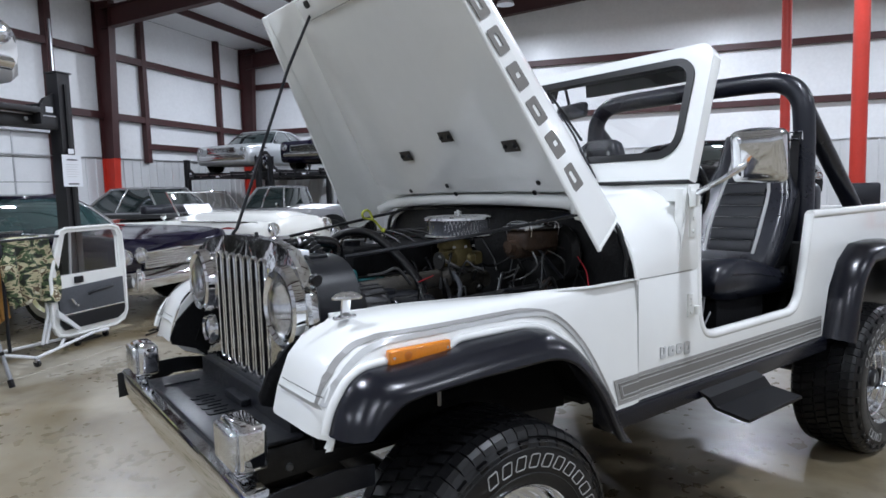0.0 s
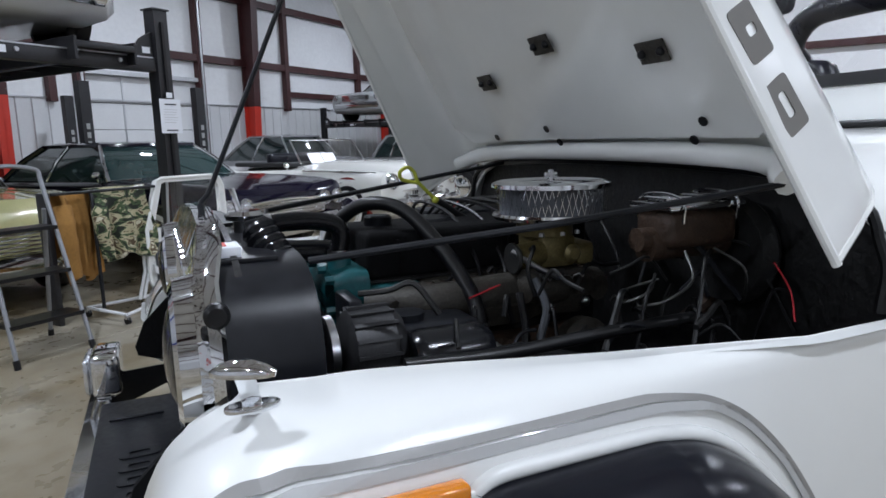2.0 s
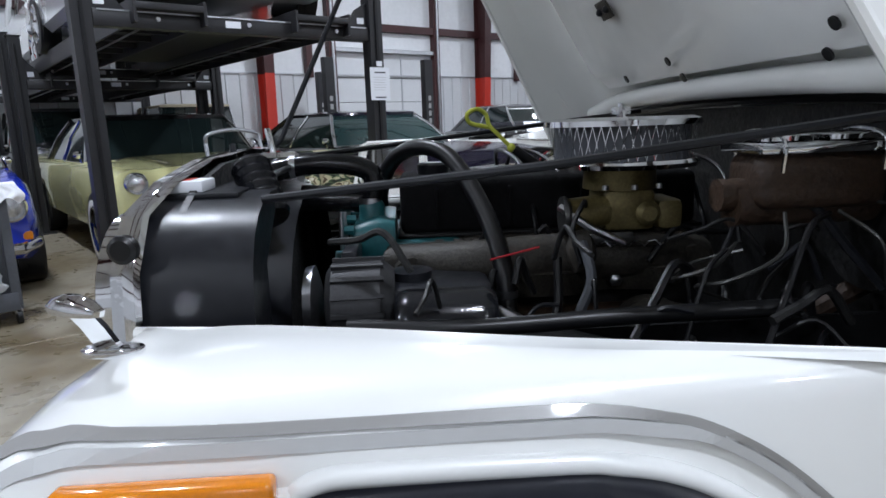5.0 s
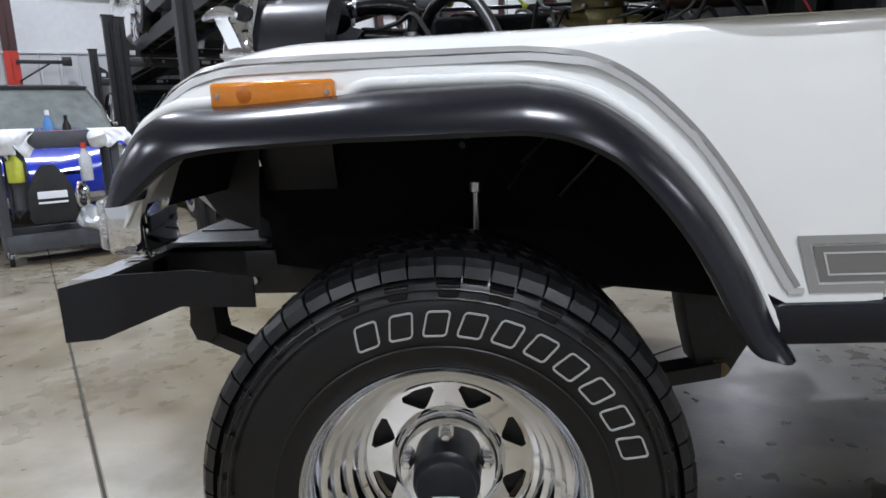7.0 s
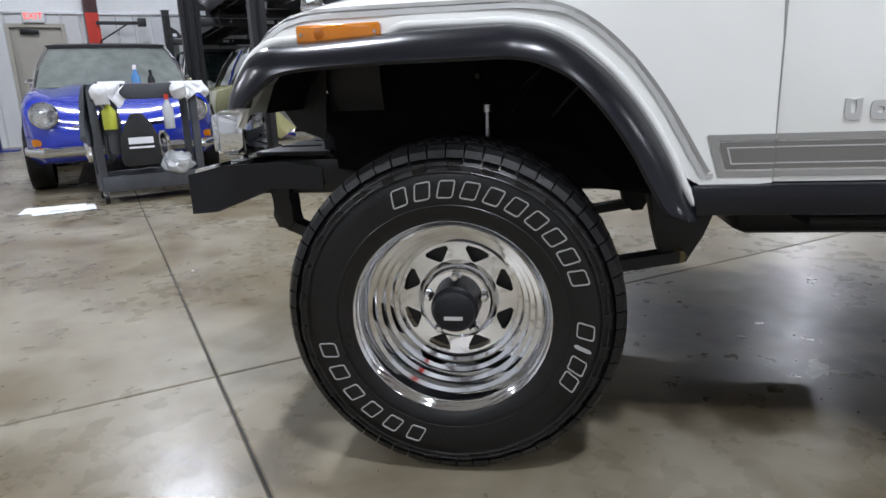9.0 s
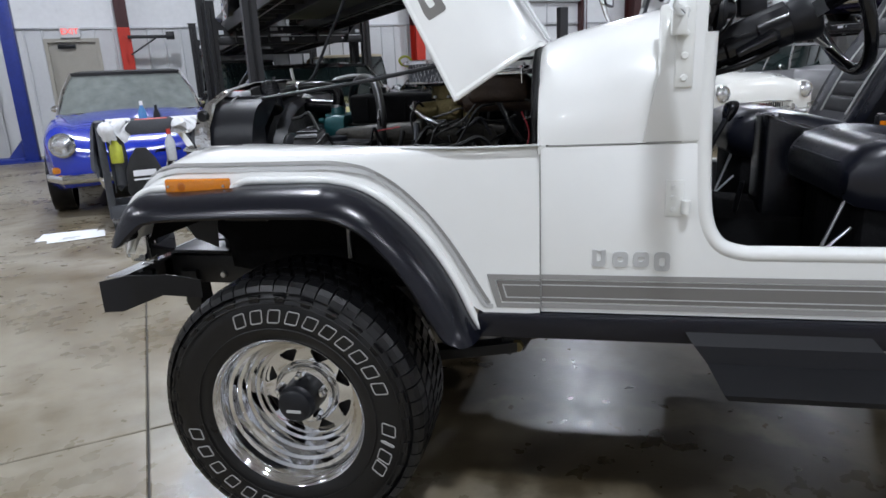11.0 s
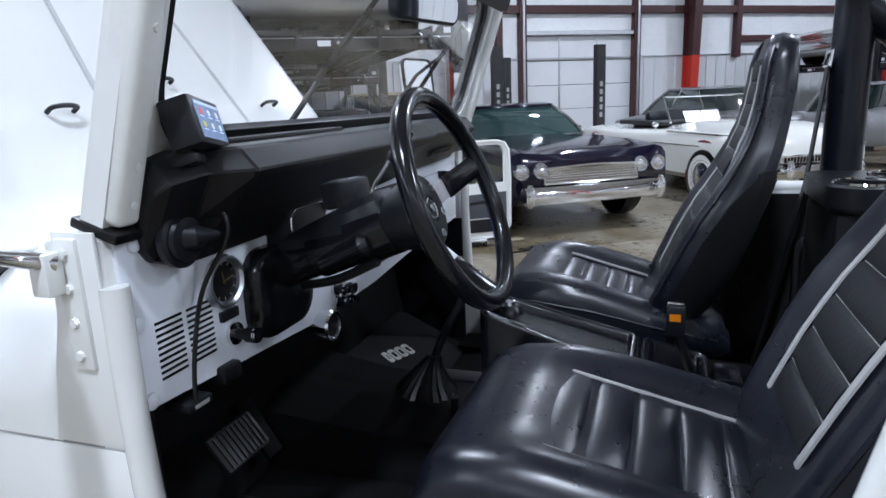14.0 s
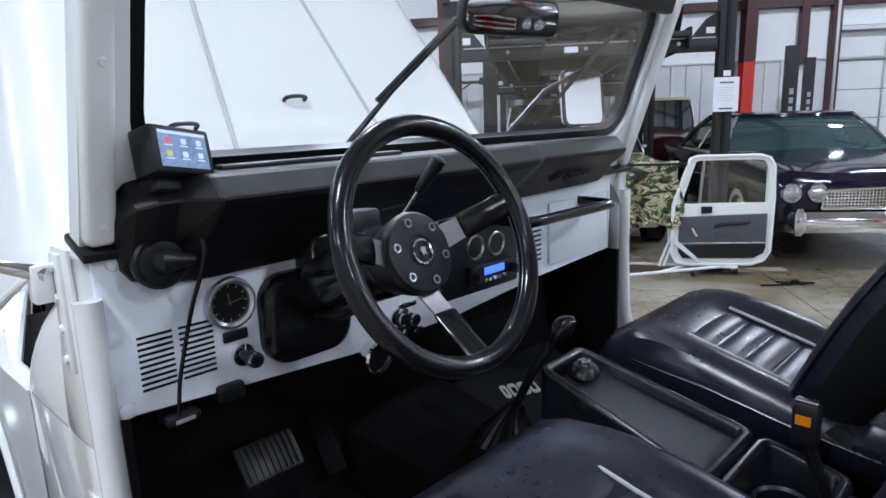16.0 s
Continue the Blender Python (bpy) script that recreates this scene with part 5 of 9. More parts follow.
for x in (0.03, 0.062, 0.094):
    part("manifold_rib", loft([[(x - 0.009, y, z - 0.02), (x + 0.009, y, z - 0.02), (x + 0.007, y, z), (x - 0.007, y, z)] for y, z in ((-0.165, 1.028), (-0.20, 1.024), (-0.235, 0.995), (-0.245, 0.955))]), CAST, CAR, "ribbed manifold casting")
part("intake_manifold", tube(curve([(-0.05, -0.17, 0.985), (0.08, -0.24, 1.0), (0.22, -0.24, 1.005), (0.36, -0.23, 1.0), (0.48, -0.17, 0.98)], 5), 0.038, 12), CAST, CAR, "grey cast intake manifold")
for x in (-0.03, 0.12, 0.28, 0.44):
    part("manifold_runner", tube([(x, -0.13, 0.985), (x + 0.01, -0.235, 0.985)], 0.028, 10), CAST, CAR)
part("exhaust_manifold", tube(curve([(-0.06, -0.19, 0.90), (0.2, -0.24, 0.89), (0.45, -0.22, 0.87), (0.5, -0.26, 0.75)], 5), 0.034, 10), RUST, CAR, "rusty exhaust manifold")
CB = pose(0.055, 0.02, 0)
cb = part("carburettor", box(0.235, 0.318, -0.28, -0.18, 1.045, 1.112, 0.010), GOLD, CAR, "yellow-chromate carburettor", m=CB)
part("throttle_body", spin([(1.11, 0.060), (1.135, 0.058), (1.15, 0.062)], (0.275, -0.225, 0), "z", 20), GOLD, cb)
part("choke_housing", cyl((0.238, -0.262, 1.078), (0.172, -0.275, 1.074), 0.026, 18), GOLD, cb)
part("choke_cap", spin([(-0.006, 0.030), (0.0, 0.031), (0.006, 0.026)], (0.172, -0.275, 1.074), "x", 20), LINE_STEEL, cb)
part("air_horn", spin([(1.108, 0.050), (1.114, 0.056), (1.124, 0.050), (1.150, 0.048)], (0.275, -0.228, 0), "z", 24), GOLD, cb)
part("base_plate", box(0.222, 0.335, -0.288, -0.172, 1.022, 1.040, 0.004), CAST, cb)
for dx, dy in ((0.236, -0.276), (0.322, -0.276), (0.236, -0.186), (0.322, -0.186), (0.28, -0.284)):
    part("screw", spin([(1.112, 0.006), (1.119, 0.005), (1.119, 0.0)], (dx, dy, 0), "z", 8), STEEL, cb)
part("accelerator_pump", spin([(-0.284, 0.016), (-0.292, 0.020), (-0.300, 0.012)], (0.30, 0.0, 1.075), "y", 14), GOLD, cb)
part("throttle_arm", box(0.205, 0.275, -0.300, -0.294, 1.028, 1.048, 0.002), LINE_STEEL, cb)
part("return_spring", tube([(0.22 + 0.008 * k, -0.302 + 0.005 * math.cos(k * 1.9), 1.030 + 0.005 * math.sin(k * 1.9)) for k in range(14)], 0.0012, 5), STEEL, cb)
part("vacuum_line", tube(curve([(0.20, -0.29, 1.09), (0.19, -0.32, 1.10), (0.17, -0.33, 1.06), (0.18, -0.34, 1.01)], 5), 0.004, 6), SEAL, cb)
part("float_bowl", box(0.318, 0.362, -0.285, -0.20, 1.045, 1.095, 0.012), GOLD, cb)
part("linkage", tube([(0.16, -0.285, 1.09), (0.20, -0.31, 1.06), (0.26, -0.30, 1.03)], 0.006, 8), STEEL, cb)
part("vacuum_pod", spin([(0.0, 0.012), (0.01, 0.034), (0.03, 0.034), (0.04, 0.02)], (0.17, -0.30, 1.02), "x", 16), CAST, cb)
# air cleaner: mesh drum between chrome plates
fc = (0.316, -0.250)
af = part("air_cleaner", spin([(1.150, 0.05), (1.150, 0.1145), (1.157, 0.1195), (1.162, 0.1145), (1.162, 0.05)], (*fc, 0), "z", 48), CHROME, CAR, "round open-element air cleaner")
part("lid", spin([(1.212, 0.114), (1.212, 0.1195), (1.220, 0.1185), (1.224, 0.107), (1.219, 0.095), (1.222, 0.06), (1.224, 0.0)], (*fc, 0), "z", 48), CHROME, af, "chrome lid")
part("element", spin([(1.162, 0.103), (1.212, 0.103)], (*fc, 0), "z", 48), GREY_PLASTIC, af, "grey filter element")
bm = bmesh.new()
NM = 56
for k in range(NM):
    for d in (-1, 1):
        for h in (0, 1, 2):
            a0 = 2 * math.pi * (k + d * h / 3) / NM
            a1 = 2 * math.pi * (k + d * (h + 1) / 3) / NM
            z0, z1 = 1.163 + h * 0.0163, 1.163 + (h + 1) * 0.0163
            q = [(fc[0] + r * math.cos(a), fc[1] + r * math.sin(a), z) for a, z, r in ((a0, z0 - 0.0017, 0.1125), (a0, z0 + 0.0017, 0.1125), (a1, z1 + 0.0017, 0.1125), (a1, z1 - 0.0017, 0.1125))]
            bm.faces.new([bm.verts.new(p) for p in q])
part("mesh_screen", bm, CHROME, af, "expanded chrome mesh", smooth=False)
part("wing_nut", tube([(*fc, 1.222), (*fc, 1.245)], [0.008, 0.005], 8), CHROME, af)
part("wing", box(fc[0] - 0.015, fc[0] + 0.015, fc[1] - 0.003, fc[1] + 0.003, 1.228, 1.240, 0.002), CHROME, af)
# radiator, shroud, hoses
part("radiator", box(-0.335, -0.27, -0.33, 0.33, 0.66, 1.10, 0.01), ENGINE, CAR, "dark radiator core")
part("radiator_tank", box(-0.345, -0.262, -0.30, 0.30, 1.09, 1.135, 0.015), SATIN, CAR, "black radiator top tank")
part("support_panel", prism([(-0.350, -0.37), (-0.350, 0.47), (-0.30, 0.47), (-0.26, 0.40), (-0.25, 0.12), (-0.29, 0.10), (-0.30, -0.05), (-0.25, -0.09), (-0.25, -0.37)], 1.135, 1.143, "z", 0.002), SATIN, CAR, "black painted radiator support panel")
part("shroud", loft([[(x, y, z) for y, z in [(0.0 - 0.02 + rr * math.cos(radians(a)), 0.925 + rz * math.sin(radians(a))) for a in range(0, 360, 12)]] for x, rr, rz in ((-0.30, 0.33, 0.215), (-0.25, 0.325, 0.212), (-0.24, 0.30, 0.20), (-0.215, 0.285, 0.195), (-0.205, 0.28, 0.19))], True, False), SATIN, CAR, "black fan shroud")
part("shroud_cover", loft([[(x, y, z) for y, z in ((-0.28, 1.140), (-0.34, 1.139), (-0.385, 1.133), (-0.425, 1.118), (-0.455, 1.095), (-0.475, 1.062), (-0.487, 1.02), (-0.49, 0.97), (-0.489, 0.90), (-0.48, 0.83), (-0.46, 0.77), (-0.40, 0.77), (-0.40, 0.90), (-0.40, 1.05))] for x in (-0.350, -0.345, -0.222, -0.212)]), SATIN, CAR, "black sheet-metal shroud cover")
part("cover_hole", spin([(-0.001, 0.007), (0.002, 0.007)], (-0.30, -0.490, 0.92), "y", 10), SEAL, CAR)
part("fan", box(-0.155, -0.145, -0.035, 0.035, 0.74, 1.09, 0.004), STEEL, CAR, "steel fan blade", m=pose(0, 0, 0))
part("fan", box(-0.155, -0.145, -0.20, 0.16, 0.88, 0.95, 0.004), STEEL, CAR, "steel fan blade")
part("water_pump", loft([[(x, y, z) for y, z in rounded(-0.175 + k, 0.06 - k, 0.975 + k * 0.5, 1.068 - k, 0.025, 4)] for x, k in ((-0.125, 0.03), (-0.115, 0.01), (-0.075, 0.0), (-0.045, 0.006))]), TEAL, CAR, "teal painted water pump")
part("pump_snout", cyl((-0.16, -0.06, 0.95), (-0.10, -0.06, 0.95), 0.045, 18), TEAL, CAR, "teal pump snout")
for y, z in ((-0.16, 1.05), (-0.16, 0.99), (-0.10, 1.06), (-0.02, 1.06)):
    part("pump_bolt", spin([(-0.132, 0.0), (-0.132, 0.008), (-0.115, 0.009)], (0, y, z), "x", 6), TEAL, CAR)
part("timing_cover", prism([(-0.16, 0.72), (0.15, 0.72), (0.12, 0.93), (0.04, 0.975), (-0.13, 0.975), (-0.165, 0.90)], -0.125, -0.06, "x", 0.012), TEAL, CAR, "teal painted timing cover")
part("thermostat_housing", tube([(-0.086, -0.10, 1.055), (-0.086, -0.10, 1.085), (-0.088, -0.10, 1.092)], [0.024, 0.023, 0.018], 14), TEAL, CAR, "teal thermostat housing")
part("heater_hose", tube(curve([(-0.068, 0.035, 1.02), (-0.074, 0.025, 1.09), (-0.048, -0.015, 1.155), (0.0, -0.060, 1.182), (0.055, -0.115, 1.165), (0.100, -0.205, 1.09), (0.121, -0.285, 1.01), (0.126, -0.312, 0.935)], 6), 0.0150, 12), SEAL, CAR, "thick black heater hose")
for p in ((-0.069, 0.034, 1.045), (0.124, -0.302, 0.965)):
    part("hose_clamp", spin([(-0.006, 0.0185), (0.006, 0.0185)], p, "z", 16, caps=False), STEEL, CAR)
part("upper_radiator_hose", tube(curve([(-0.262, -0.10, 1.150), (-0.198, -0.10, 1.160), (-0.135, -0.10, 1.159), (-0.092, -0.10, 1.148), (-0.080, -0.10, 1.125), (-0.088, -0.10, 1.085)], 6), 0.0185, 14), WHEEL_GRIP, CAR, "glossy black upper radiator hose")
part("hose_clamp", spin([(-0.225, 0.0205), (-0.215, 0.0205)], (0, -0.10, 1.158), "x", 18, caps=False), STEEL, CAR, "steel hose clamp")
part("cross_tube", tube([(-0.215, -0.06, 1.098), (-0.08, -0.06, 1.088)], 0.024, 16), WHEEL_GRIP, CAR, "glossy black tube")
part("filler_neck", spin([(1.13, 0.022), (1.165, 0.022)], (-0.255, -0.04, 0), "z", 16), STEEL, CAR)
part("radiator_cap", spin([(1.165, 0.036), (1.174, 0.038), (1.182, 0.03), (1.184, 0.0)], (-0.255, -0.04, 0), "z", 20), CHROME, CAR, "chrome radiator cap")
part("cap_lever", cyl((-0.265, -0.04, 1.18), (-0.275, -0.03, 1.225), 0.006, 8), CHROME, CAR)
part("support_stud", cyl((-0.33, -0.06, 1.14), (-0.335, -0.05, 1.20), 0.006, 8), SATIN, CAR)
part("corrugated_duct", tube([Vector((-0.260, -0.245, 1.172)).lerp(Vector((-0.222, -0.300, 1.095)), k / 14) for k in range(15)], [0.027 + (0.004 if k % 2 else 0.0) for k in range(15)], 20), WHEEL_GRIP, CAR, "black ribbed air duct")
part("match_box", box(-0.346, -0.300, -0.358, -0.295, 1.143, 1.159, 0.002), PAPER, CAR, "small white box lying on the support panel")
part("match_box_print", box(-0.340, -0.320, -0.345, -0.308, 1.1592, 1.1605), RED_BOX, CAR, smooth=False)
for x, y in ((-0.325, -0.15), (-0.33, -0.02), (-0.31, 0.15), (-0.325, -0.25), (-0.32, 0.33)):
    part("bolt", spin([(1.143, 0.010), (1.150, 0.009)], (x, y, 0), "z", 6), SATIN, CAR)
# alternator and pulleys
al = part("alternator", spin([(-0.10, 0.05), (-0.09, 0.064), (-0.02, 0.066), (0.0, 0.05)], (-0.045, -0.32, 0.965), "x", 24), ALUMINIUM, CAR, "finned alternator")
for k in range(16):
    part("fin", box(-0.135, -0.060, -0.003, 0.003, 0.064, 0.070), ALUMINIUM, al, m=pose(0, -0.32, 0.965) @ Matrix.Rotation(2 * math.pi * k / 16, 4, "X"), smooth=False)
part("alternator_fan", spin([(-0.13, 0.058), (-0.118, 0.060), (-0.112, 0.04)], (-0.045, -0.32, 0.965), "x", 24), STEEL, al)
part("pump_body", box(-0.10, 0.10, -0.36, -0.22, 0.955, 0.995, 0.015), SATIN, CAR, "black power-steering pump")
part("pump_cap", spin([(0.99, 0.03), (1.008, 0.032), (1.012, 0.0)], (-0.02, -0.30, 0), "z", 16), SATIN, CAR)
part("drive_belt", tube([(-0.135, -0.30, 0.96), (-0.135, 0.0, 0.99), (-0.135, 0.05, 0.90), (-0.135, 0.0, 0.70), (-0.135, -0.05, 0.70), (-0.135, -0.34, 0.86), (-0.135, -0.35, 0.93), (-0.135, -0.30, 0.96)], 0.007, 6), SEAL, CAR, "black fan belt")
part("pulley", spin([(-0.145, 0.06), (-0.14, 0.07), (-0.125, 0.07), (-0.12, 0.05)], (0, 0, 0.90), "x", 24), STEEL, CAR)
# more of the engine's driver side
part("hose_clamp", spin([(1.088, 0.0205), (1.098, 0.0205)], (-0.088, -0.10, 0), "z", 18, caps=False), STEEL, CAR, "steel hose clamp")
part("vapour_canister", spin([(0.98, 0.05), (0.99, 0.062), (1.12, 0.062), (1.135, 0.05), (1.135, 0.0)], (0.16, 0.02, 0), "z", 24), SATIN, CAR, "black canister")
part("intake_casting", loft([[(x, -0.15, 0.93), (x, -0.235 - o, 0.945), (x, -0.25 - o, 0.985), (x, -0.20, 1.015), (x, -0.15, 1.01)] for x, o in ((-0.02, -0.02), (0.02, 0.02), (0.10, 0.0), (0.16, 0.03), (0.24, 0.03), (0.30, 0.0), (0.38, 0.02), (0.44, -0.02))]), CAST, CAR, "grimy cast intake")
for x in (0.0, 0.07, 0.15, 0.22, 0.31, 0.40):
    part("manifold_bolt", spin([(0.0, 0.012), (-0.014, 0.011), (-0.018, 0.005)], (x, -0.245, 0.965), "y", 6), STEEL, CAR)
part("fuel_pump", spin([(-0.30, 0.03), (-0.31, 0.055), (-0.34, 0.058), (-0.36, 0.045), (-0.365, 0.0)], (0.34, 0.0, 0.90), "y", 24), CAST, CAR, "round cast fuel pump")
part("hose_end", tube([(0.09, -0.29, 0.945), (0.13, -0.33, 0.925), (0.16, -0.36, 0.905)], [0.016, 0.018, 0.015], 10), STEEL, CAR, "steel hose fitting")
part("heater_hose", tube(curve([(0.16, -0.36, 0.905), (0.22, -0.39, 0.87), (0.30, -0.38, 0.85)], 5), 0.016, 10), SEAL, CAR, "black hose")
part("braided_hose", tube(curve([(0.24, -0.31, 1.04), (0.245, -0.345, 0.99), (0.22, -0.36, 0.93), (0.235, -0.37, 0.88)], 6), 0.008, 8), GREY_PLASTIC, CAR, "braided fuel hose")
part("vacuum_hose", tube(curve([(0.20, -0.32, 1.02), (0.19, -0.36, 0.95), (0.16, -0.38, 0.89), (0.13, -0.39, 0.86)], 6), 0.007, 8), SEAL, CAR, "black vacuum hose")
part("loom", tube(curve([(-0.10, -0.50, 0.985), (0.05, -0.515, 0.982), (0.25, -0.51, 0.986), (0.45, -0.52, 0.99)], 5), 0.011, 10), SEAL, CAR, "ribbed black wiring loom")
part("alternator_bracket", box(-0.125, -0.10, -0.30, -0.20, 0.93, 1.04, 0.006), SATIN, CAR)
part("bracket_bolt", spin([(0.0, 0.010), (-0.012, 0.009)], (-0.112, -0.30, 1.02), "y", 8), STEEL, CAR)
part("tensioner", cyl((-0.13, -0.34, 0.94), (-0.085, -0.34, 0.94), 0.026, 16), STEEL, CAR)
pump = part("pump_reservoir", loft([[(x, -0.375 + a * k * 1.15, 0.950 + b * k) for a, b in circ(0, 0, 0.046, 20)] for x, k in ((-0.045, 0.82), (-0.036, 0.96), (-0.025, 1.0), (0.075, 1.0), (0.088, 0.95), (0.098, 0.8))]), WHEEL_GRIP, CAR, "glossy black pump reservoir")
for q in range(7):
    x = 0.20 + q * 0.06
    part("ignition_lead", tube(curve([(0.20, 0.22, 1.06), (x * 0.6 + 0.05, 0.12, 1.16), (x, -0.02, 1.14), (x, -0.14, 1.06), (x, -0.17, 1.00)], 5), 0.0045, 6), SEAL, CAR, "black ignition lead")
random.seed(11)
for k in range(26):
    a_ = Vector((random.uniform(0.30, 0.63), random.uniform(-0.56, -0.30), random.uniform(0.86, 1.12)))
    d_ = Vector((random.uniform(-0.16, 0.10), random.uniform(-0.08, 0.08), random.uniform(-0.16, 0.05)))
    part("cable", tube(curve([a_, a_ + d_ * 0.4 + Vector((0, 0, 0.03)), a_ + d_ * 0.8, a_ + d_ * 1.2 + Vector((0, 0, -0.03))], 5), random.choice((0.003, 0.004, 0.006)), 6), random.choice((SEAL, SEAL, ENGINE, FRAME, SATIN)), CAR, "dark engine-bay cable")
# brake master cylinder on the firewall
mcy = part("master_cylinder", box(0.425, 0.595, -0.470, -0.370, 1.100, 1.172, 0.018, 3), RUST, CAR, "brown rusty brake master cylinder")
part("cover", box(0.418, 0.602, -0.476, -0.364, 1.172, 1.186, 0.005), CHROME, mcy, "bright steel cover")
for x in (0.465, 0.555):
    part("cover_dome", box(x - 0.035, x + 0.035, -0.455, -0.385, 1.186, 1.196, 0.008, 3), CHROME, mcy)
for x in (0.445, 0.575):
    part("bail", tube(curve([(x, -0.478, 1.150), (x, -0.477, 1.190), (x, -0.42, 1.201), (x, -0.363, 1.190), (x, -0.362, 1.150)], 4), 0.0028, 6), CHROME, mcy)
part("cylinder_nose", cyl((0.425, -0.42, 1.118), (0.390, -0.42, 1.118), 0.022, 14), RUST, mcy)
part("cylinder_bore", cyl((0.41, -0.42, 1.105), (0.61, -0.42, 1.105), 0.030, 16), RUST, mcy)
part("booster", spin([(0.0, 0.10), (0.03, 0.11), (0.05, 0.10)], (0.60, -0.42, 1.08), "x", 24), ENGINE, CAR)
for pts in ([(0.45, -0.48, 1.07), (0.42, -0.53, 1.03), (0.36, -0.53, 1.0), (0.34, -0.48, 0.98), (0.40, -0.45, 0.95)], [(0.52, -0.48, 1.07), (0.54, -0.53, 1.04), (0.56, -0.52, 0.99), (0.60, -0.48, 0.96)], [(0.40, -0.46, 1.03), (0.35, -0.50, 1.01), (0.31, -0.47, 0.99), (0.36, -0.43, 1.0), (0.41, -0.46, 1.02)]):
    part("brake_line", tube(curve([(x, y, z + 0.03) for x, y, z in pts], 6), 0.0028, 6), LINE_STEEL, CAR, "bare steel brake line")
random.seed(5)
for k in range(20):
    a = Vector((random.uniform(-0.05, 0.6), random.uniform(-0.50, -0.20), random.uniform(0.80, 1.05)))
    d = Vector((random.uniform(-0.14, 0.14), random.uniform(-0.10, 0.10), random.uniform(-0.12, 0.06)))
    m_ = random.choice((SEAL, SEAL, SATIN, ENGINE))
    part("cable", tube(curve([a, a + d * 0.4 + Vector((0, 0, 0.03)), a + d * 0.8, a + d * 1.3 + Vector((0, 0, -0.03))], 5), random.choice((0.0035, 0.005, 0.007)), 6), m_, CAR, "black engine-bay cable")
for pts, m_ in (([(0.02, -0.33, 0.99), (0.05, -0.37, 0.97), (0.09, -0.36, 0.93)], WIRE_RED), ([(0.10, -0.31, 1.02), (0.18, -0.28, 1.03)], WIRE_RED), ([(0.282, 0.10, 1.164), (0.258, 0.10, 1.136), (0.259, 0.10, 1.095)], WIRE_RED), ([(0.58, -0.56, 1.08), (0.60, -0.58, 1.03), (0.59, -0.60, 0.98)], WIRE_RED)):
    part("wire", tube(curve(pts, 5), 0.0018, 6), m_, CAR, "thin red wire")
part("plug_base", spin([(0.97, 0.011), (0.995, 0.011)], (0.222, -0.20, 0), "z", 12), PIPING, CAR, "pale plug base")
part("red_cap", spin([(0.995, 0.012), (1.012, 0.010), (1.024, 0.005), (1.026, 0.0)], (0.222, -0.20, 0), "z", 10), RED_LENS, CAR)
part("distributor", spin([(0.95, 0.05), (1.03, 0.055), (1.06, 0.045), (1.065, 0.0)], (0.20, 0.24, 0), "z", 18), SATIN, CAR, "black distributor cap")
part("battery", box(0.30, 0.55, 0.30, 0.48, 0.90, 1.11, 0.01), SATIN, CAR, "black battery")
part("washer_bottle", box(0.0, 0.2, 0.32, 0.45, 0.90, 1.08, 0.02), CLEAR_PLASTIC, CAR, "cloudy washer bottle")
part("oil_filter", cyl((0.30, -0.25, 0.82), (0.30, -0.36, 0.80), 0.048, 18), SATIN, CAR, "black oil filter")
part("steering_shaft", tube([(0.66, -0.37, 0.98), (0.30, -0.375, 0.80), (-0.10, -0.375, 0.70)], 0.016, 8), RUST, CAR, "rusty steering shaft")
part("steering_joint", ball((0.30, -0.375, 0.80), 0.032), RUST, CAR)
part("yellow_cord", tube(curve([(0.190, 0.05, 1.172), (0.163, 0.05, 1.200), (0.148, 0.05, 1.216), (0.142, 0.055, 1.238), (0.124, 0.05, 1.249), (0.104, 0.045, 1.240), (0.108, 0.05, 1.223), (0.130, 0.052, 1.216), (0.150, 0.052, 1.212)], 5), 0.0042, 8), TAPE, CAR, "knotted yellow cord")
part("cord_knot", ball((0.192, 0.05, 1.170), 0.009), TAPE, CAR)
part("breather_hose", tube(curve([(0.196, 0.05, 1.166), (0.235, 0.05, 1.138), (0.28, 0.05, 1.113), (0.38, 0.05, 1.09)], 5), 0.012, 10), SEAL, CAR, "black breather hose")
part("cord_knot", ball((0.0, -0.02, 1.175), 0.011), TAPE, CAR)

# ---- cabin ----
part("cabin_floor", box(0.68, 3.0, -0.735, 0.735, 0.595, 0.625), CARPET, CAR, "black carpeted floor")
part("toe_board", loft([[(0.68, -0.73, 0.60), (0.68, 0.73, 0.60), (0.68, 0.73, 1.05), (0.68, -0.73, 1.05)], [(0.78, -0.73, 0.62), (0.78, 0.73, 0.62), (0.70, 0.73, 1.04), (0.70, -0.73, 1.04)]]), CARPET, CAR, "black carpeted toe board")
part("transmission_tunnel", loft([[(x, y * k, z) for y, z in ((-0.17, 0.62), (-0.14, 0.62 + h), (-0.05, 0.66 + h), (0.10, 0.66 + h), (0.145, 0.62 + h), (0.18, 0.62))] for x, k, h in ((0.72, 1.25, 0.14), (0.95, 1.1, 0.11), (1.3, 1.0, 0.08), (1.8, 1.0, 0.05))]), CARPET, CAR, "black carpeted tunnel")
mt = part("floor_mat", box(0.80, 1.22, -0.70, -0.20, 0.627, 0.637, 0.004), CARPET, CAR, "black carpet floor mat")
part("mat_edge", tube(curve([(0.83, -0.465, 0.640), (0.958, -0.454, 0.640), (1.076, -0.456, 0.640), (1.185, -0.480, 0.640), (1.222, -0.490, 0.640), (1.228, -0.46, 0.640), (1.228, -0.35, 0.640)], 4), 0.0032, 6), PIPING, mt, "pale piped edge")
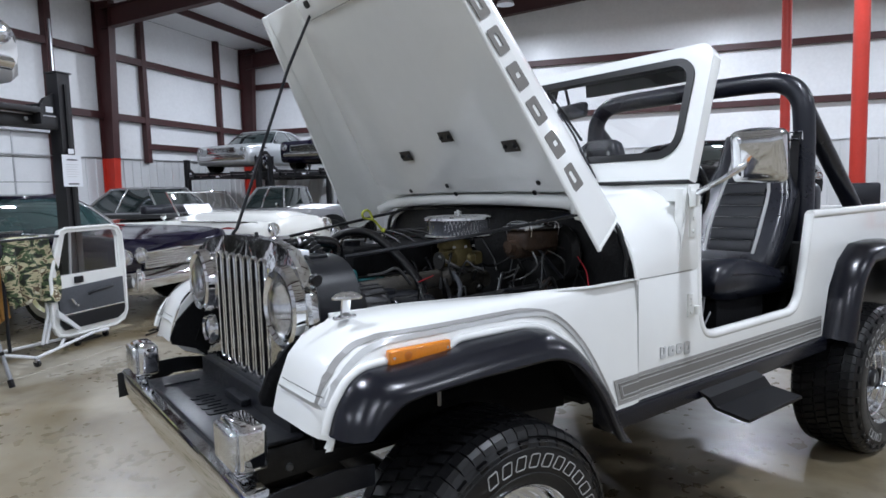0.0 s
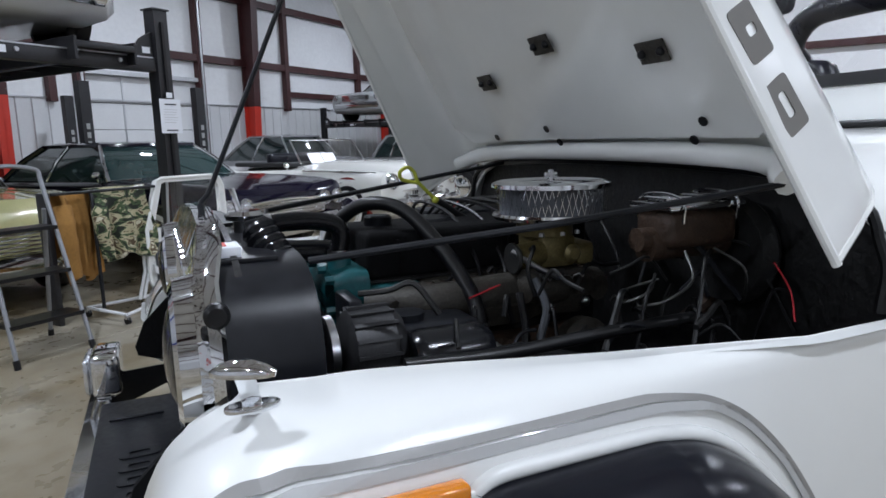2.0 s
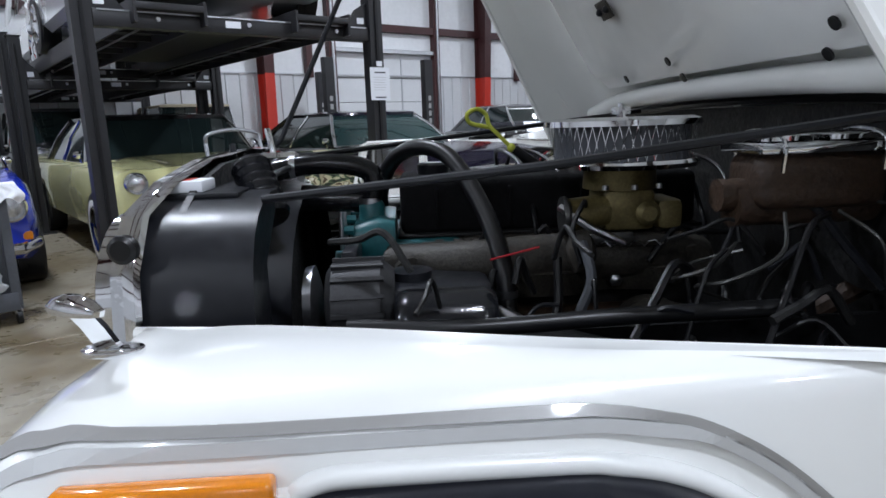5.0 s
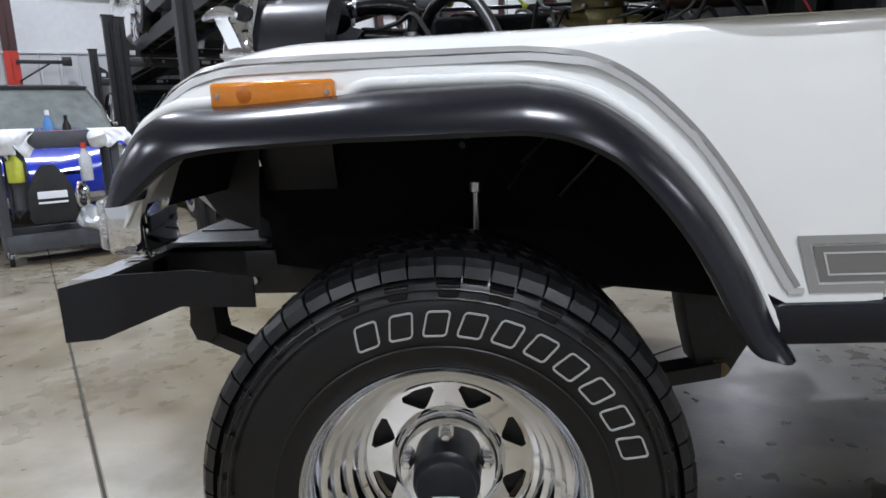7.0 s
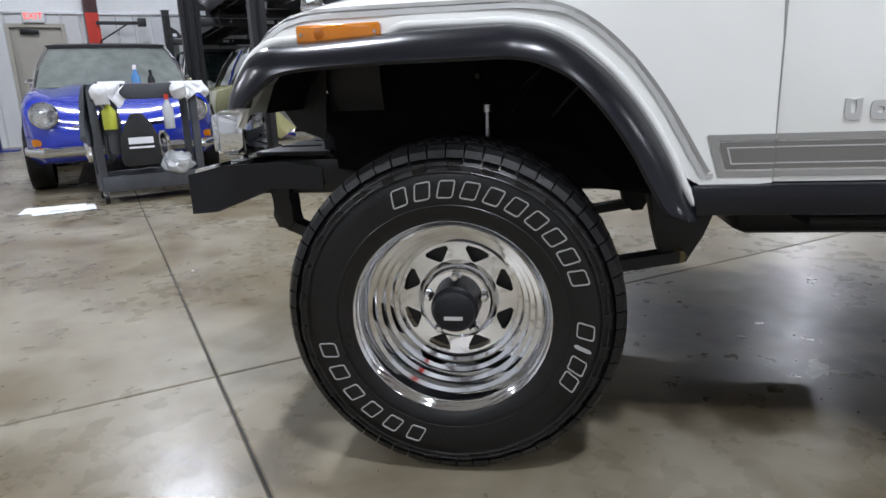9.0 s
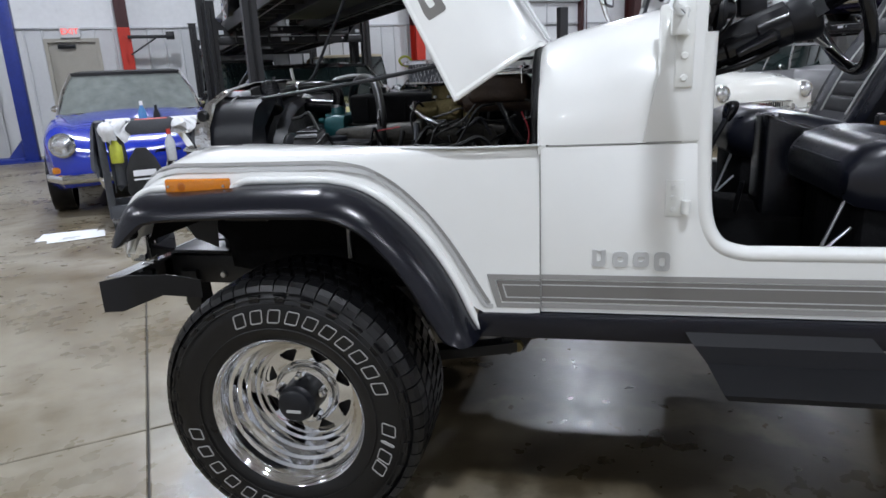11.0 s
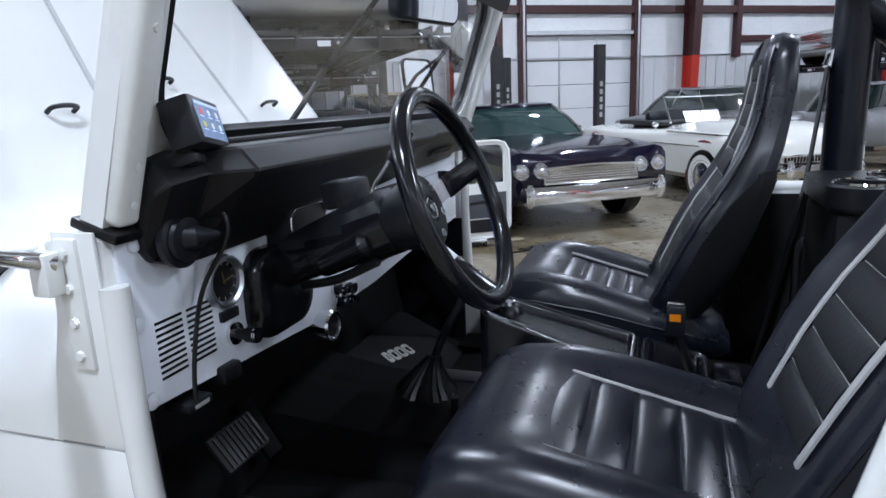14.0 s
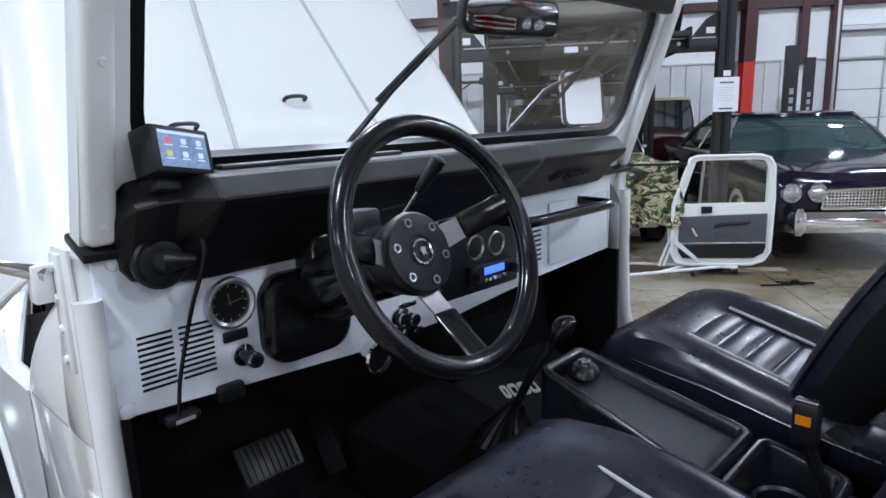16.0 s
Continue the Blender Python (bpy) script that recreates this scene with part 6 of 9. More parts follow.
for w, o in ((0.024, 0.0), (0.030, 0.032), (0.030, 0.068), (0.030, 0.104)):
    part("badge_block", prism(rounded(-0.024, 0.024, o - 0.067, o - 0.067 + w, 0.008, 2), 0.0, 0.002, "z", holes=[rounded(-0.012, 0.012, o - 0.060, o - 0.074 + w, 0.003, 2)]), WHITEWALL, mt, "pale badge block", m=pose(0.85, -0.45, 0.637, 0, 0, -60), smooth=False)
FM = pose(0.87, 0.36, 0.695, 0, 26, 0)
fm = part("foot_mat", prism(rounded(-0.11, 0.20, -0.20, 0.28, 0.04, 4), -0.006, 0.0, "z", 0.002), MAT_CLOTH, CAR, "black passenger mat with pale badge", m=FM)
part("mat_edge", tube([(-0.10, -0.185, 0.001), (0.185, -0.185, 0.001)], 0.002, 6), PIPING, fm, "pale piped edge", m=FM)
for w, o in ((0.022, 0.0), (0.030, 0.028), (0.030, 0.064), (0.030, 0.100)):
    part("badge_block", prism(rounded(-0.024, 0.024, -0.055 + o, -0.055 + o + w, 0.008, 2), 0.0, 0.003, "z", holes=[rounded(-0.012, 0.012, -0.048 + o, -0.062 + o + w, 0.003, 2)]), WHITEWALL, fm, "pale badge block", m=FM @ pose(0, 0, 0, 0, 0, -14), smooth=False)
for s in (-1, 1):
    part("inner_side", box(1.95 if s < 0 else 1.78, 3.0, *sorted((s * 0.715, s * 0.728)), 0.62, 1.15), FRAME, CAR, "black inner tub side", smooth=False)
    part("kick_panel", box(0.69, 0.984, *sorted((s * 0.712, s * 0.724)), 0.62, 1.06), SATIN, CAR, "black kick panel", smooth=False)
    part("sill_carpet", box(0.99, 1.70, *sorted((s * 0.60, s * 0.73)), 0.62, 0.64), CARPET, CAR, smooth=False)
    part("door_pillar", box(0.888, 0.980, *sorted((s * 0.722, s * 0.757)), 0.79, 1.30, 0.008), CREAM, CAR, "white door pillar")
    part("pillar_plate", prism([(0.858, 1.018), (0.980, 1.018), (0.980, 1.312), (0.912, 1.312), (0.900, 1.195), (0.880, 1.127)], 0.0, 0.006, "y", 0.002), WHITE, CAR, "white flat plate of the door pillar", m=pose(0, s * 0.759 - 0.003, 0))
part("tailgate", box(2.99, 3.02, -0.73, 0.73, 0.66, 1.16, 0.008), WHITE, CAR, "white tailgate")
part("rear_bench", box(2.25, 2.75, -0.38, 0.38, 0.80, 0.95, 0.05, 3), LEATHER, CAR, "black vinyl rear bench")
part("rear_bench_back", box(2.68, 2.82, -0.40, 0.40, 0.92, 1.30, 0.05, 3), LEATHER, CAR, "black vinyl rear bench back")
# dashboard
DX = 0.985
dash = part("dashboard", prism([(-0.735, 1.055), (-0.30, 1.030), (0.0, 1.035), (0.30, 1.060), (0.655, 1.075), (0.665, 1.30), (0.60, 1.33), (-0.68, 1.33), (-0.735, 1.305)], DX - 0.012, DX, "x", 0.003), DASH_SILVER, CAR, "pale grey painted metal dashboard")
for (y0, y1) in ((-0.690, -0.638), (-0.628, -0.574)):
    for i in range(10):
        z = 1.088 + i * 0.0090
        part("vent_slot", box(DX - 0.001, DX + 0.0012, y0, y1, z - 0.0019, z + 0.0019), SEAL, dash, smooth=False)
for (y0, y1) in ((0.215, 0.262), (0.272, 0.315)):
    for i in range(8):
        z = 1.105 + i * 0.0125
        part("vent_slot", box(DX - 0.001, DX + 0.0012, y0, y1, z - 0.0025, z + 0.0025), SEAL, dash, smooth=False)
for y, z in ((-0.705, 1.287), (-0.722, 1.178), (-0.715, 1.067)):
    part("screw", spin([(DX, 0.013), (DX + 0.004, 0.012), (DX + 0.007, 0.006), (DX + 0.007, 0)], (0, y, z), "x", 16), DASH_SILVER, dash)

ALU_RIM = mat("worn_chrome_bezel", (0.62, 0.63, 0.65), 0.28, metal=1.0, vary=0.1)


def gauge(y, z, r, m=ALU_RIM):
    g = part("gauge", spin([(DX, r), (DX + 0.008, r * 1.0), (DX + 0.013, r * 0.96), (DX + 0.014, r * 0.88), (DX + 0.010, r * 0.76), (DX + 0.004, r * 0.74)], (0, y, z), "x", 28, caps=False), m, dash, "round gauge with bright bezel")
    part("dial", spin([(DX + 0.003, 0), (DX + 0.003, r * 0.86)], (0, y, z), "x", 28, caps=False), SEAL, g, "black dial face")
    for k in range(12):
        a = radians(k * 30)
        part("tick", box(DX + 0.0035, DX + 0.0042, -0.0007, 0.0007, r * 0.60, r * 0.71), PIPING, g, m=pose(0, y, z) @ Matrix.Rotation(a, 4, "X"), smooth=False)
    for a, q in ((-80, 0.55), (10, 0.38)):
        part("needle", box(DX + 0.005, DX + 0.006, -0.0008, 0.0008, -r * 0.1, r * q), GOLD, g, m=pose(0, y, z) @ Matrix.Rotation(radians(a), 4, "X"), smooth=False)


def knob(y, z, r, depth=0.03):
    k = part("knob", spin([(DX, r * 0.7), (DX + depth * 0.6, r * 0.7), (DX + depth * 0.6, r), (DX + depth, r), (DX + depth, 0)], (0, y, z), "x", 16), SATIN, dash, "dashboard knob")
    part("knob_ring", spin([(DX + depth - 0.003, r * 1.03), (DX + depth + 0.002, r * 0.95), (DX + depth + 0.002, r * 0.62)], (0, y, z), "x", 18, caps=False), CHROME, k, "chrome knob ring")
    part("ring", spin([(DX, r * 1.55), (DX + 0.006, r * 1.45), (DX + 0.008, r * 0.7)], (0, y, z), "x", 18, caps=False), CHROME, k)


gauge(-0.543, 1.190, 0.043)
part("switch_plate", box(DX, DX + 0.008, -0.560, -0.518, 1.126, 1.143, 0.002), SATIN, dash)
knob(-0.528, 1.098, 0.013, 0.045)
knob(-0.190, 1.076, 0.011, 0.026)
knob(-0.165, 1.071, 0.012, 0.034)
knob(-0.180, 1.046, 0.010, 0.024)
knob(-0.153, 1.042, 0.012, 0.030)
part("switch_plate", box(DX, DX + 0.006, -0.185, -0.135, 1.090, 1.102, 0.002), CHROME, dash, "small chrome switch plate")
part("cluster_housing", loft([[(x, y, z) for y, z in rounded(-0.494 + k, -0.318 - k, 1.064 + k, 1.222 - k, 0.045, 5)] for x, k in ((DX, 0.0), (DX + 0.018, 0.0), (DX + 0.026, 0.003), (DX + 0.032, 0.010), (DX + 0.035, 0.022))]), WHEEL_GRIP, dash, "glossy black instrument cover")
part("cluster_bezel", prism(rounded(-0.415, -0.285, 1.205, 1.285, 0.02, 4), DX, DX + 0.05, "x", 0.004), SATIN, dash, "black speedometer hood")
part("bezel_rim", tube([(DX + 0.051, y, z) for y, z in rounded(-0.410, -0.290, 1.210, 1.280, 0.02, 4)] + [(DX + 0.051, -0.290, 1.210)], 0.0022, 6), CHROME, dash, "thin chrome rim")
part("radio_plate", box(DX, DX + 0.010, -0.06, 0.205, 1.075, 1.255, 0.006), SATIN, dash, "black centre panel")
gauge(0.048, 1.180, 0.030)
gauge(0.122, 1.178, 0.030)
rd = part("radio", box(DX + 0.008, DX + 0.03, 0.015, 0.165, 1.095, 1.142, 0.005), SATIN, dash, "black car radio")
part("display", box(DX + 0.030, DX + 0.0315, 0.055, 0.125, 1.118, 1.135), BLUE_LED, rd, "lit blue display", smooth=False)
for y in (0.025, 0.155):
    part("knob", spin([(DX + 0.03, 0.012), (DX + 0.05, 0.011), (DX + 0.05, 0)], (0, y, 1.118), "x", 14), SATIN, rd)
for i in range(5):
    part("button", box(DX + 0.030, DX + 0.033, 0.05 + i * 0.017, 0.062 + i * 0.017, 1.102, 1.110), CHROME, rd, smooth=False)
tg = part("under_dash_gauge", spin([(0.0, 0.027), (0.045, 0.028), (0.046, 0.034), (0.060, 0.034), (0.064, 0.030), (0.063, 0.026), (0.055, 0.025), (0.055, 0.0)], (DX - 0.03, -0.262, 1.018), "x", 24), CHROME, CAR, "chrome gauge hung below the dash")
part("dial", spin([(0.0565, 0.0), (0.0565, 0.0245)], (DX - 0.03, -0.262, 1.018), "x", 20, caps=False), SEAL, tg)
part("glove_door", box(DX, DX + 0.006, 0.345, 0.640, 1.085, 1.245, 0.006), DASH_SILVER, dash, "glove box door")
part("latch", spin([(DX + 0.006, 0.012), (DX + 0.016, 0.008), (DX + 0.016, 0)], (0, 0.50, 1.225), "x", 12), CHROME, dash)
part("grab_bar", tube(curve([(DX, 0.115, 1.234), (1.075, 0.12, 1.234), (1.096, 0.145, 1.235), (1.098, 0.28, 1.236), (1.098, 0.44, 1.236), (1.080, 0.475, 1.236), (DX, 0.49, 1.236)], 5), 0.0125, 12), WHEEL_GRIP, CAR, "black padded grab bar")
# padded top


def pad_row(y, xf, zt, zb, xb=0.996):
    """Angular pad: a face leaning back from the panel, a broad chamfer, a flat top."""
    return [(x, y, z) for x, z in ((0.972, zb + 0.006), (xb - 0.004, zb), (xb + 0.004, zb + 0.003), (xb + (xf - xb) * 0.5, zb + (zt - zb) * 0.40), (xf - 0.004, zt - 0.042), (xf, zt - 0.034), (xf - 0.001, zt - 0.030), (xf - 0.024, zt - 0.004), (xf - 0.032, zt), (1.01, zt + 0.002), (0.972, zt - 0.02))]


pad = part("dash_pad", loft([pad_row(*q) for q in ((-0.705, 1.012, 1.365, 1.300), (-0.700, 1.028, 1.382, 1.272), (-0.688, 1.045, 1.394, 1.256), (-0.660, 1.058, 1.400, 1.247), (-0.636, 1.063, 1.402, 1.244), (-0.632, 1.066, 1.402, 1.243), (-0.602, 1.112, 1.403, 1.239), (-0.597, 1.115, 1.403, 1.238), (-0.35, 1.115, 1.403, 1.240), (0.130, 1.115, 1.405, 1.268), (0.137, 1.113, 1.405, 1.269), (0.185, 1.088, 1.405, 1.272), (0.192, 1.086, 1.405, 1.272), (0.565, 1.084, 1.404, 1.280), (0.580, 1.075, 1.400, 1.284), (0.590, 1.050, 1.39, 1.295))]), DASH_PAD, CAR, "black padded dash top", smooth=False)
part("defroster_strip", box(1.015, 1.040, -0.56, -0.20, 1.400, 1.412, 0.004), SEAL, CAR, "black defroster strip")
for w, o, h in ((0.010, 0.0, 0.026), (0.010, 0.018, 0.026), (0.024, 0.050, 0.020), (0.024, 0.080, 0.020), (0.024, 0.110, 0.020), (0.024, 0.140, 0.020)):
    part("badge_block", prism([(o - h * 0.15, -h / 2), (o + w - h * 0.15, -h / 2), (o + w + h * 0.15, h / 2), (o + h * 0.15, h / 2)], 0.0, 0.003, "x", holes=[[(o + 0.007, -0.005), (o + w - 0.007, -0.005), (o + w - 0.005, 0.005), (o + 0.009, 0.005)]] if w > 0.02 else ()), DASH_PAD, CAR, "raised black badge block", m=pose(1.038, 0.295, 1.318, 0, 46, 0), smooth=False)
sk = part("charger_socket", spin([(0.0, 0.040), (0.010, 0.040), (0.014, 0.036), (0.014, 0.032), (0.020, 0.030), (0.022, 0.020), (0.022, 0.0)], (1.012, -0.655, 1.283), "x", 24), SATIN, CAR, "black charger socket on the dash")
part("plug", tube([(1.028, -0.655, 1.285), (1.040, -0.652, 1.286), (1.046, -0.636, 1.285), (1.050, -0.618, 1.283)], [0.018, 0.017, 0.011, 0.006], 12), SATIN, sk, "black plug with angled lead")
part("charger_cable", tube(curve([(1.045, -0.606, 1.325), (1.060, -0.608, 1.300), (1.056, -0.612, 1.27), (1.015, -0.614, 1.21), (1.0, -0.622, 1.16), (0.998, -0.640, 1.09), (0.998, -0.648, 1.03)], 6), 0.0035, 6), SEAL, CAR, "thin black charger cable")
gp = thing("navigation_screen", "small black navigation unit with lit screen on the dash", "navigation device", pose(1.052, -0.628, 1.434, -9, -16, 20))
part("case", box(-0.030, 0.014, -0.050, 0.050, -0.033, 0.033, 0.005), SATIN, gp, "black plastic case")
part("screen", box(0.0142, 0.0150, -0.040, 0.040, -0.025, 0.025), SCREEN, gp, "lit blue-grey screen", smooth=False)
ICON = [mat("lit_icon", c_, 0.3, vary=0, glow=0.45) for c_ in ((0.50, 0.62, 0.80), (0.62, 0.10, 0.10), (0.50, 0.48, 0.08), (0.55, 0.60, 0.66))]
for i in range(2):
    for j in range(3):
        y_, z_ = -0.030 + j * 0.026, -0.011 + i * 0.018
        part("icon", prism(rounded(y_, y_ + 0.009, z_, z_ + 0.008, 0.002, 2), 0.0151, 0.0155, "x"), ICON[(2, 3, 0, 1, 0, 3)[i * 3 + j]], gp, smooth=False)
        part("caption_bar", box(0.0151, 0.0154, y_ - 0.002, y_ + 0.011, z_ - 0.0035, z_ - 0.0018), ICON[0], gp, smooth=False)
part("status_bar", box(0.0151, 0.0154, -0.039, 0.039, 0.020, 0.0242), ICON[0], gp, smooth=False)
part("mount", box(-0.05, -0.01, -0.03, 0.03, -0.050, -0.030, 0.004), SATIN, gp)
# steering wheel
SW = pose(1.3365, -0.402, 1.3036, 0, 69.1, 0)
swo = part("steering_wheel", spin([(0.0150 * math.sin(radians(a)), 0.1675 + 0.0150 * math.cos(radians(a))) for a in range(0, 361, 24)], (0, 0, 0), "z", 72, caps=False), WHEEL_GRIP, CAR, "black leather three-spoke steering wheel", m=SW)
part("rim_stitching", spin([(0.0003, 0.1527), (0.0016, 0.1522), (0.003, 0.1530)], (0, 0, 0), "z", 72, caps=False), LEATHER, swo, "stitched inner seam")
DISH = 0.038
part("boss", spin([(-0.085, 0.0), (-0.085, 0.046), (-0.040, 0.058), (-0.022, 0.061), (-0.017, 0.060), (-0.013, 0.056), (-0.010, 0.030), (-0.0105, 0.024), (-0.013, 0.022), (-0.013, 0.0)], (0, 0, -DISH), "z", 40), SATIN, swo, "black round hub")
em = part("emblem", spin([(-0.013, 0.0195), (-0.009, 0.0185), (-0.0085, 0.0160), (-0.010, 0.0150)], (0, 0, -DISH), "z", 28, caps=False), CHROME, swo, "chrome ring of the emblem")
part("emblem_face", spin([(-0.0105, 0.0152), (-0.0100, 0.0)], (0, 0, -DISH), "z", 24, caps=False), SEAL, em, "dark emblem face")
part("emblem_mark", prism([(-0.007, -0.002), (-0.002, -0.007), (0.002, -0.003), (0.007, -0.002), (0.004, 0.002), (0.006, 0.006), (0.0, 0.004), (-0.005, 0.006)], -0.0100 - DISH, -0.0080 - DISH, "z"), STEEL, em, "small chrome mark")
for k in range(6):
    a = radians(60 * k + 15)
    hb = part("hub_bolt", spin([(-0.013, 0.0068), (-0.0095, 0.0064), (-0.0095, 0.0044), (-0.016, 0.0040)], (0.0445 * math.cos(a), 0.0445 * math.sin(a), -DISH), "z", 14, caps=False), STEEL, swo, "steel socket bolt")
    part("socket", spin([(-0.0125, 0.0043), (-0.0125, 0.0)], (0.0445 * math.cos(a), 0.0445 * math.sin(a), -DISH), "z", 6, caps=False), SEAL, hb)
for a in (2, 104, -100):
    r = radians(a)
    d = Vector((math.cos(r), math.sin(r), 0))
    n = Vector((-d.y, d.x, 0))
    sp = part("spoke", loft([[d * q + n * w + Vector((0, 0, h - 0.002)), d * q - n * w + Vector((0, 0, h - 0.002)), d * q - n * w + Vector((0, 0, h + 0.002)), d * q + n * w + Vector((0, 0, h + 0.002))] for q, w, h in ((0.045, 0.020, -0.030 - DISH), (0.060, 0.0185, -0.026 - DISH), (0.09, 0.0165, -0.020 - DISH * 0.68), (0.165, 0.014, -0.002))]), SPOKE, swo, "brushed metal spoke")
    part("spoke_cover", loft([[d * q + n * (w * math.cos(b)) + Vector((0, 0, h + t * math.sin(b))) for b in [radians(20 + k * 360 / 14) for k in range(14)]] for q, w, h, t in ((0.088, 0.0165, -0.0200 - DISH * 0.70, 0.004), (0.091, 0.0205, -0.0190 - DISH * 0.66, 0.0075), (0.13, 0.0195, -0.010 - DISH * 0.32, 0.009), (0.156, 0.020, -0.003 - DISH * 0.08, 0.011), (0.166, 0.026, -0.001, 0.012))]), WHEEL_GRIP, sp, "black leather spoke cover")
ax = Vector((math.sin(radians(69.1)), 0, math.cos(radians(69.1))))
c0 = Vector((1.3365, -0.402, 1.3036))
part("steering_column", tube([c0 - ax * 0.10, c0 - ax * 0.115, c0 - ax * 0.118, c0 - ax * 0.19, c0 - ax * 0.195, c0 - ax * 0.27, c0 - ax * 0.275, c0 - ax * 0.36, c0 - ax * 0.40], [0.043, 0.046, 0.050, 0.050, 0.044, 0.044, 0.039, 0.038, 0.03], 22), WHEEL_GRIP, CAR, "black steering column with stepped collars")
COL = Matrix.Translation(c0) @ Matrix.Rotation(radians(69.1 - 90), 4, "Y")
part("column_shroud", loft([[(x, y * k, z) for y, z in ((-0.040, -0.01), (-0.040, h - 0.012), (-0.030, h), (0.030, h), (0.040, h - 0.012), (0.040, -0.01))] for x, k, h in ((-0.34, 0.6, 0.035), (-0.30, 0.8, 0.048), (-0.20, 1.0, 0.056), (-0.118, 1.05, 0.058), (-0.112, 0.95, 0.05))]), SATIN, CAR, "black column shroud", m=COL)
part("column_boss", tube([(-0.25, -0.035, -0.02), (-0.16, -0.046, -0.012), (-0.15, -0.046, -0.012)], [0.016, 0.020, 0.012], 12), WHEEL_GRIP, CAR, "black key lock barrel", m=COL)
hz = part("column_switch", box(-0.032, 0.032, -0.030, 0.030, 0, 0.045, 0.007), SATIN, CAR, "black hazard switch box on the column", m=COL @ pose(-0.185, 0.0, 0.054, 0, 14, 0))
for i in range(4):
    part("slot", box(-0.020 + i * 0.011, -0.014 + i * 0.011, -0.018, 0.018, 0.0445, 0.0462), STEEL, hz, "small pale slot mark", smooth=False)
part("wiring", tube(curve([c0 - ax * 0.14 + Vector((0, -0.03, -0.05)), c0 - ax * 0.22 + Vector((0, -0.03, -0.055)), c0 - ax * 0.30 + Vector((0, -0.02, -0.045))], 5), 0.008, 8), SEAL, CAR, "black wire loom along the column")
lv = part("turn_lever", tube([(1.15, -0.345, 1.285), (1.150, -0.312, 1.312), (1.175, -0.296, 1.352), (1.182, -0.290, 1.362)], [0.004, 0.004, 0.004, 0.005], 10), CHROME, CAR, "thin chrome column lever")
part("lever_grip", tube([(1.175, -0.296, 1.352), (1.178, -0.293, 1.357), (1.203, -0.277, 1.398), (1.207, -0.275, 1.404), (1.208, -0.2745, 1.406)], [0.006, 0.0085, 0.0125, 0.0125, 0.006], 12), SATIN, lv, "black plastic grip")
# pedals
PEDAL = mat("worn_pedal_rubber", (0.009, 0.009, 0.010), 0.5, vary=0.3, scale=30)
pd = part("pedal", box(-0.008, 0.008, -0.062, 0.062, -0.038, 0.038, 0.006), PEDAL, CAR, "ribbed black rubber brake pedal", m=pose(0.905, -0.455, 0.850, 0, -38, 0))
for i in range(9):
    part("rib", box(0.008, 0.0115, -0.052 + i * 0.0125, -0.046 + i * 0.0125, -0.032, 0.032), PEDAL, pd, smooth=False)
part("pedal_arm", tube(curve([(0.900, -0.475, 0.853), (0.87, -0.478, 0.885), (0.84, -0.48, 0.95), (0.83, -0.48, 1.03)], 4), 0.0085, 8), FRAME_GREY, pd)
part("pedal", box(-0.006, 0.006, -0.026, 0.026, -0.070, 0.070, 0.004), UNDERCOAT, CAR, "black accelerator pedal", m=pose(0.80, -0.255, 0.76, 0, -32, 0))
bh = part("brake_handle", box(0.955, 1.003, -0.667, -0.613, 1.022, 1.038, 0.006), SATIN, CAR, "black pull handle under the dash")
part("handle_mark", box(1.0032, 1.0042, -0.655, -0.625, 1.027, 1.033), PIPING, bh, "pale worn marking", smooth=False)
part("dash_bracket", box(0.965, 1.0, -0.580, -0.535, 1.030, 1.058, 0.005), SATIN, CAR, "small black bracket under the dash")
# seats


BACK = ((0.29, -0.075, 0.05, 0.200), (0.31, -0.07, 0.075, 0.215), (0.38, -0.04, 0.118, 0.228), (0.46, -0.005, 0.150, 0.236), (0.54, 0.035, 0.180, 0.236), (0.63, 0.092, 0.208, 0.224), (0.70, 0.128, 0.226, 0.198), (0.76, 0.150, 0.238, 0.174), (0.83, 0.162, 0.247, 0.160), (0.89, 0.169, 0.250, 0.150), (0.925, 0.178, 0.246, 0.132), (0.944, 0.192, 0.236, 0.100), (0.952, 0.206, 0.224, 0.050))


def back_at(z):
    """Front, rear and half-width of the backrest at a height."""
    for a, b in zip(BACK, BACK[1:]):
        if z <= b[0]:
            k = max(0.0, (z - a[0]) / (b[0] - a[0]))
            return [p + (q - p) * k for p, q in zip(a[1:], b[1:])]
    return BACK[-1][1:]


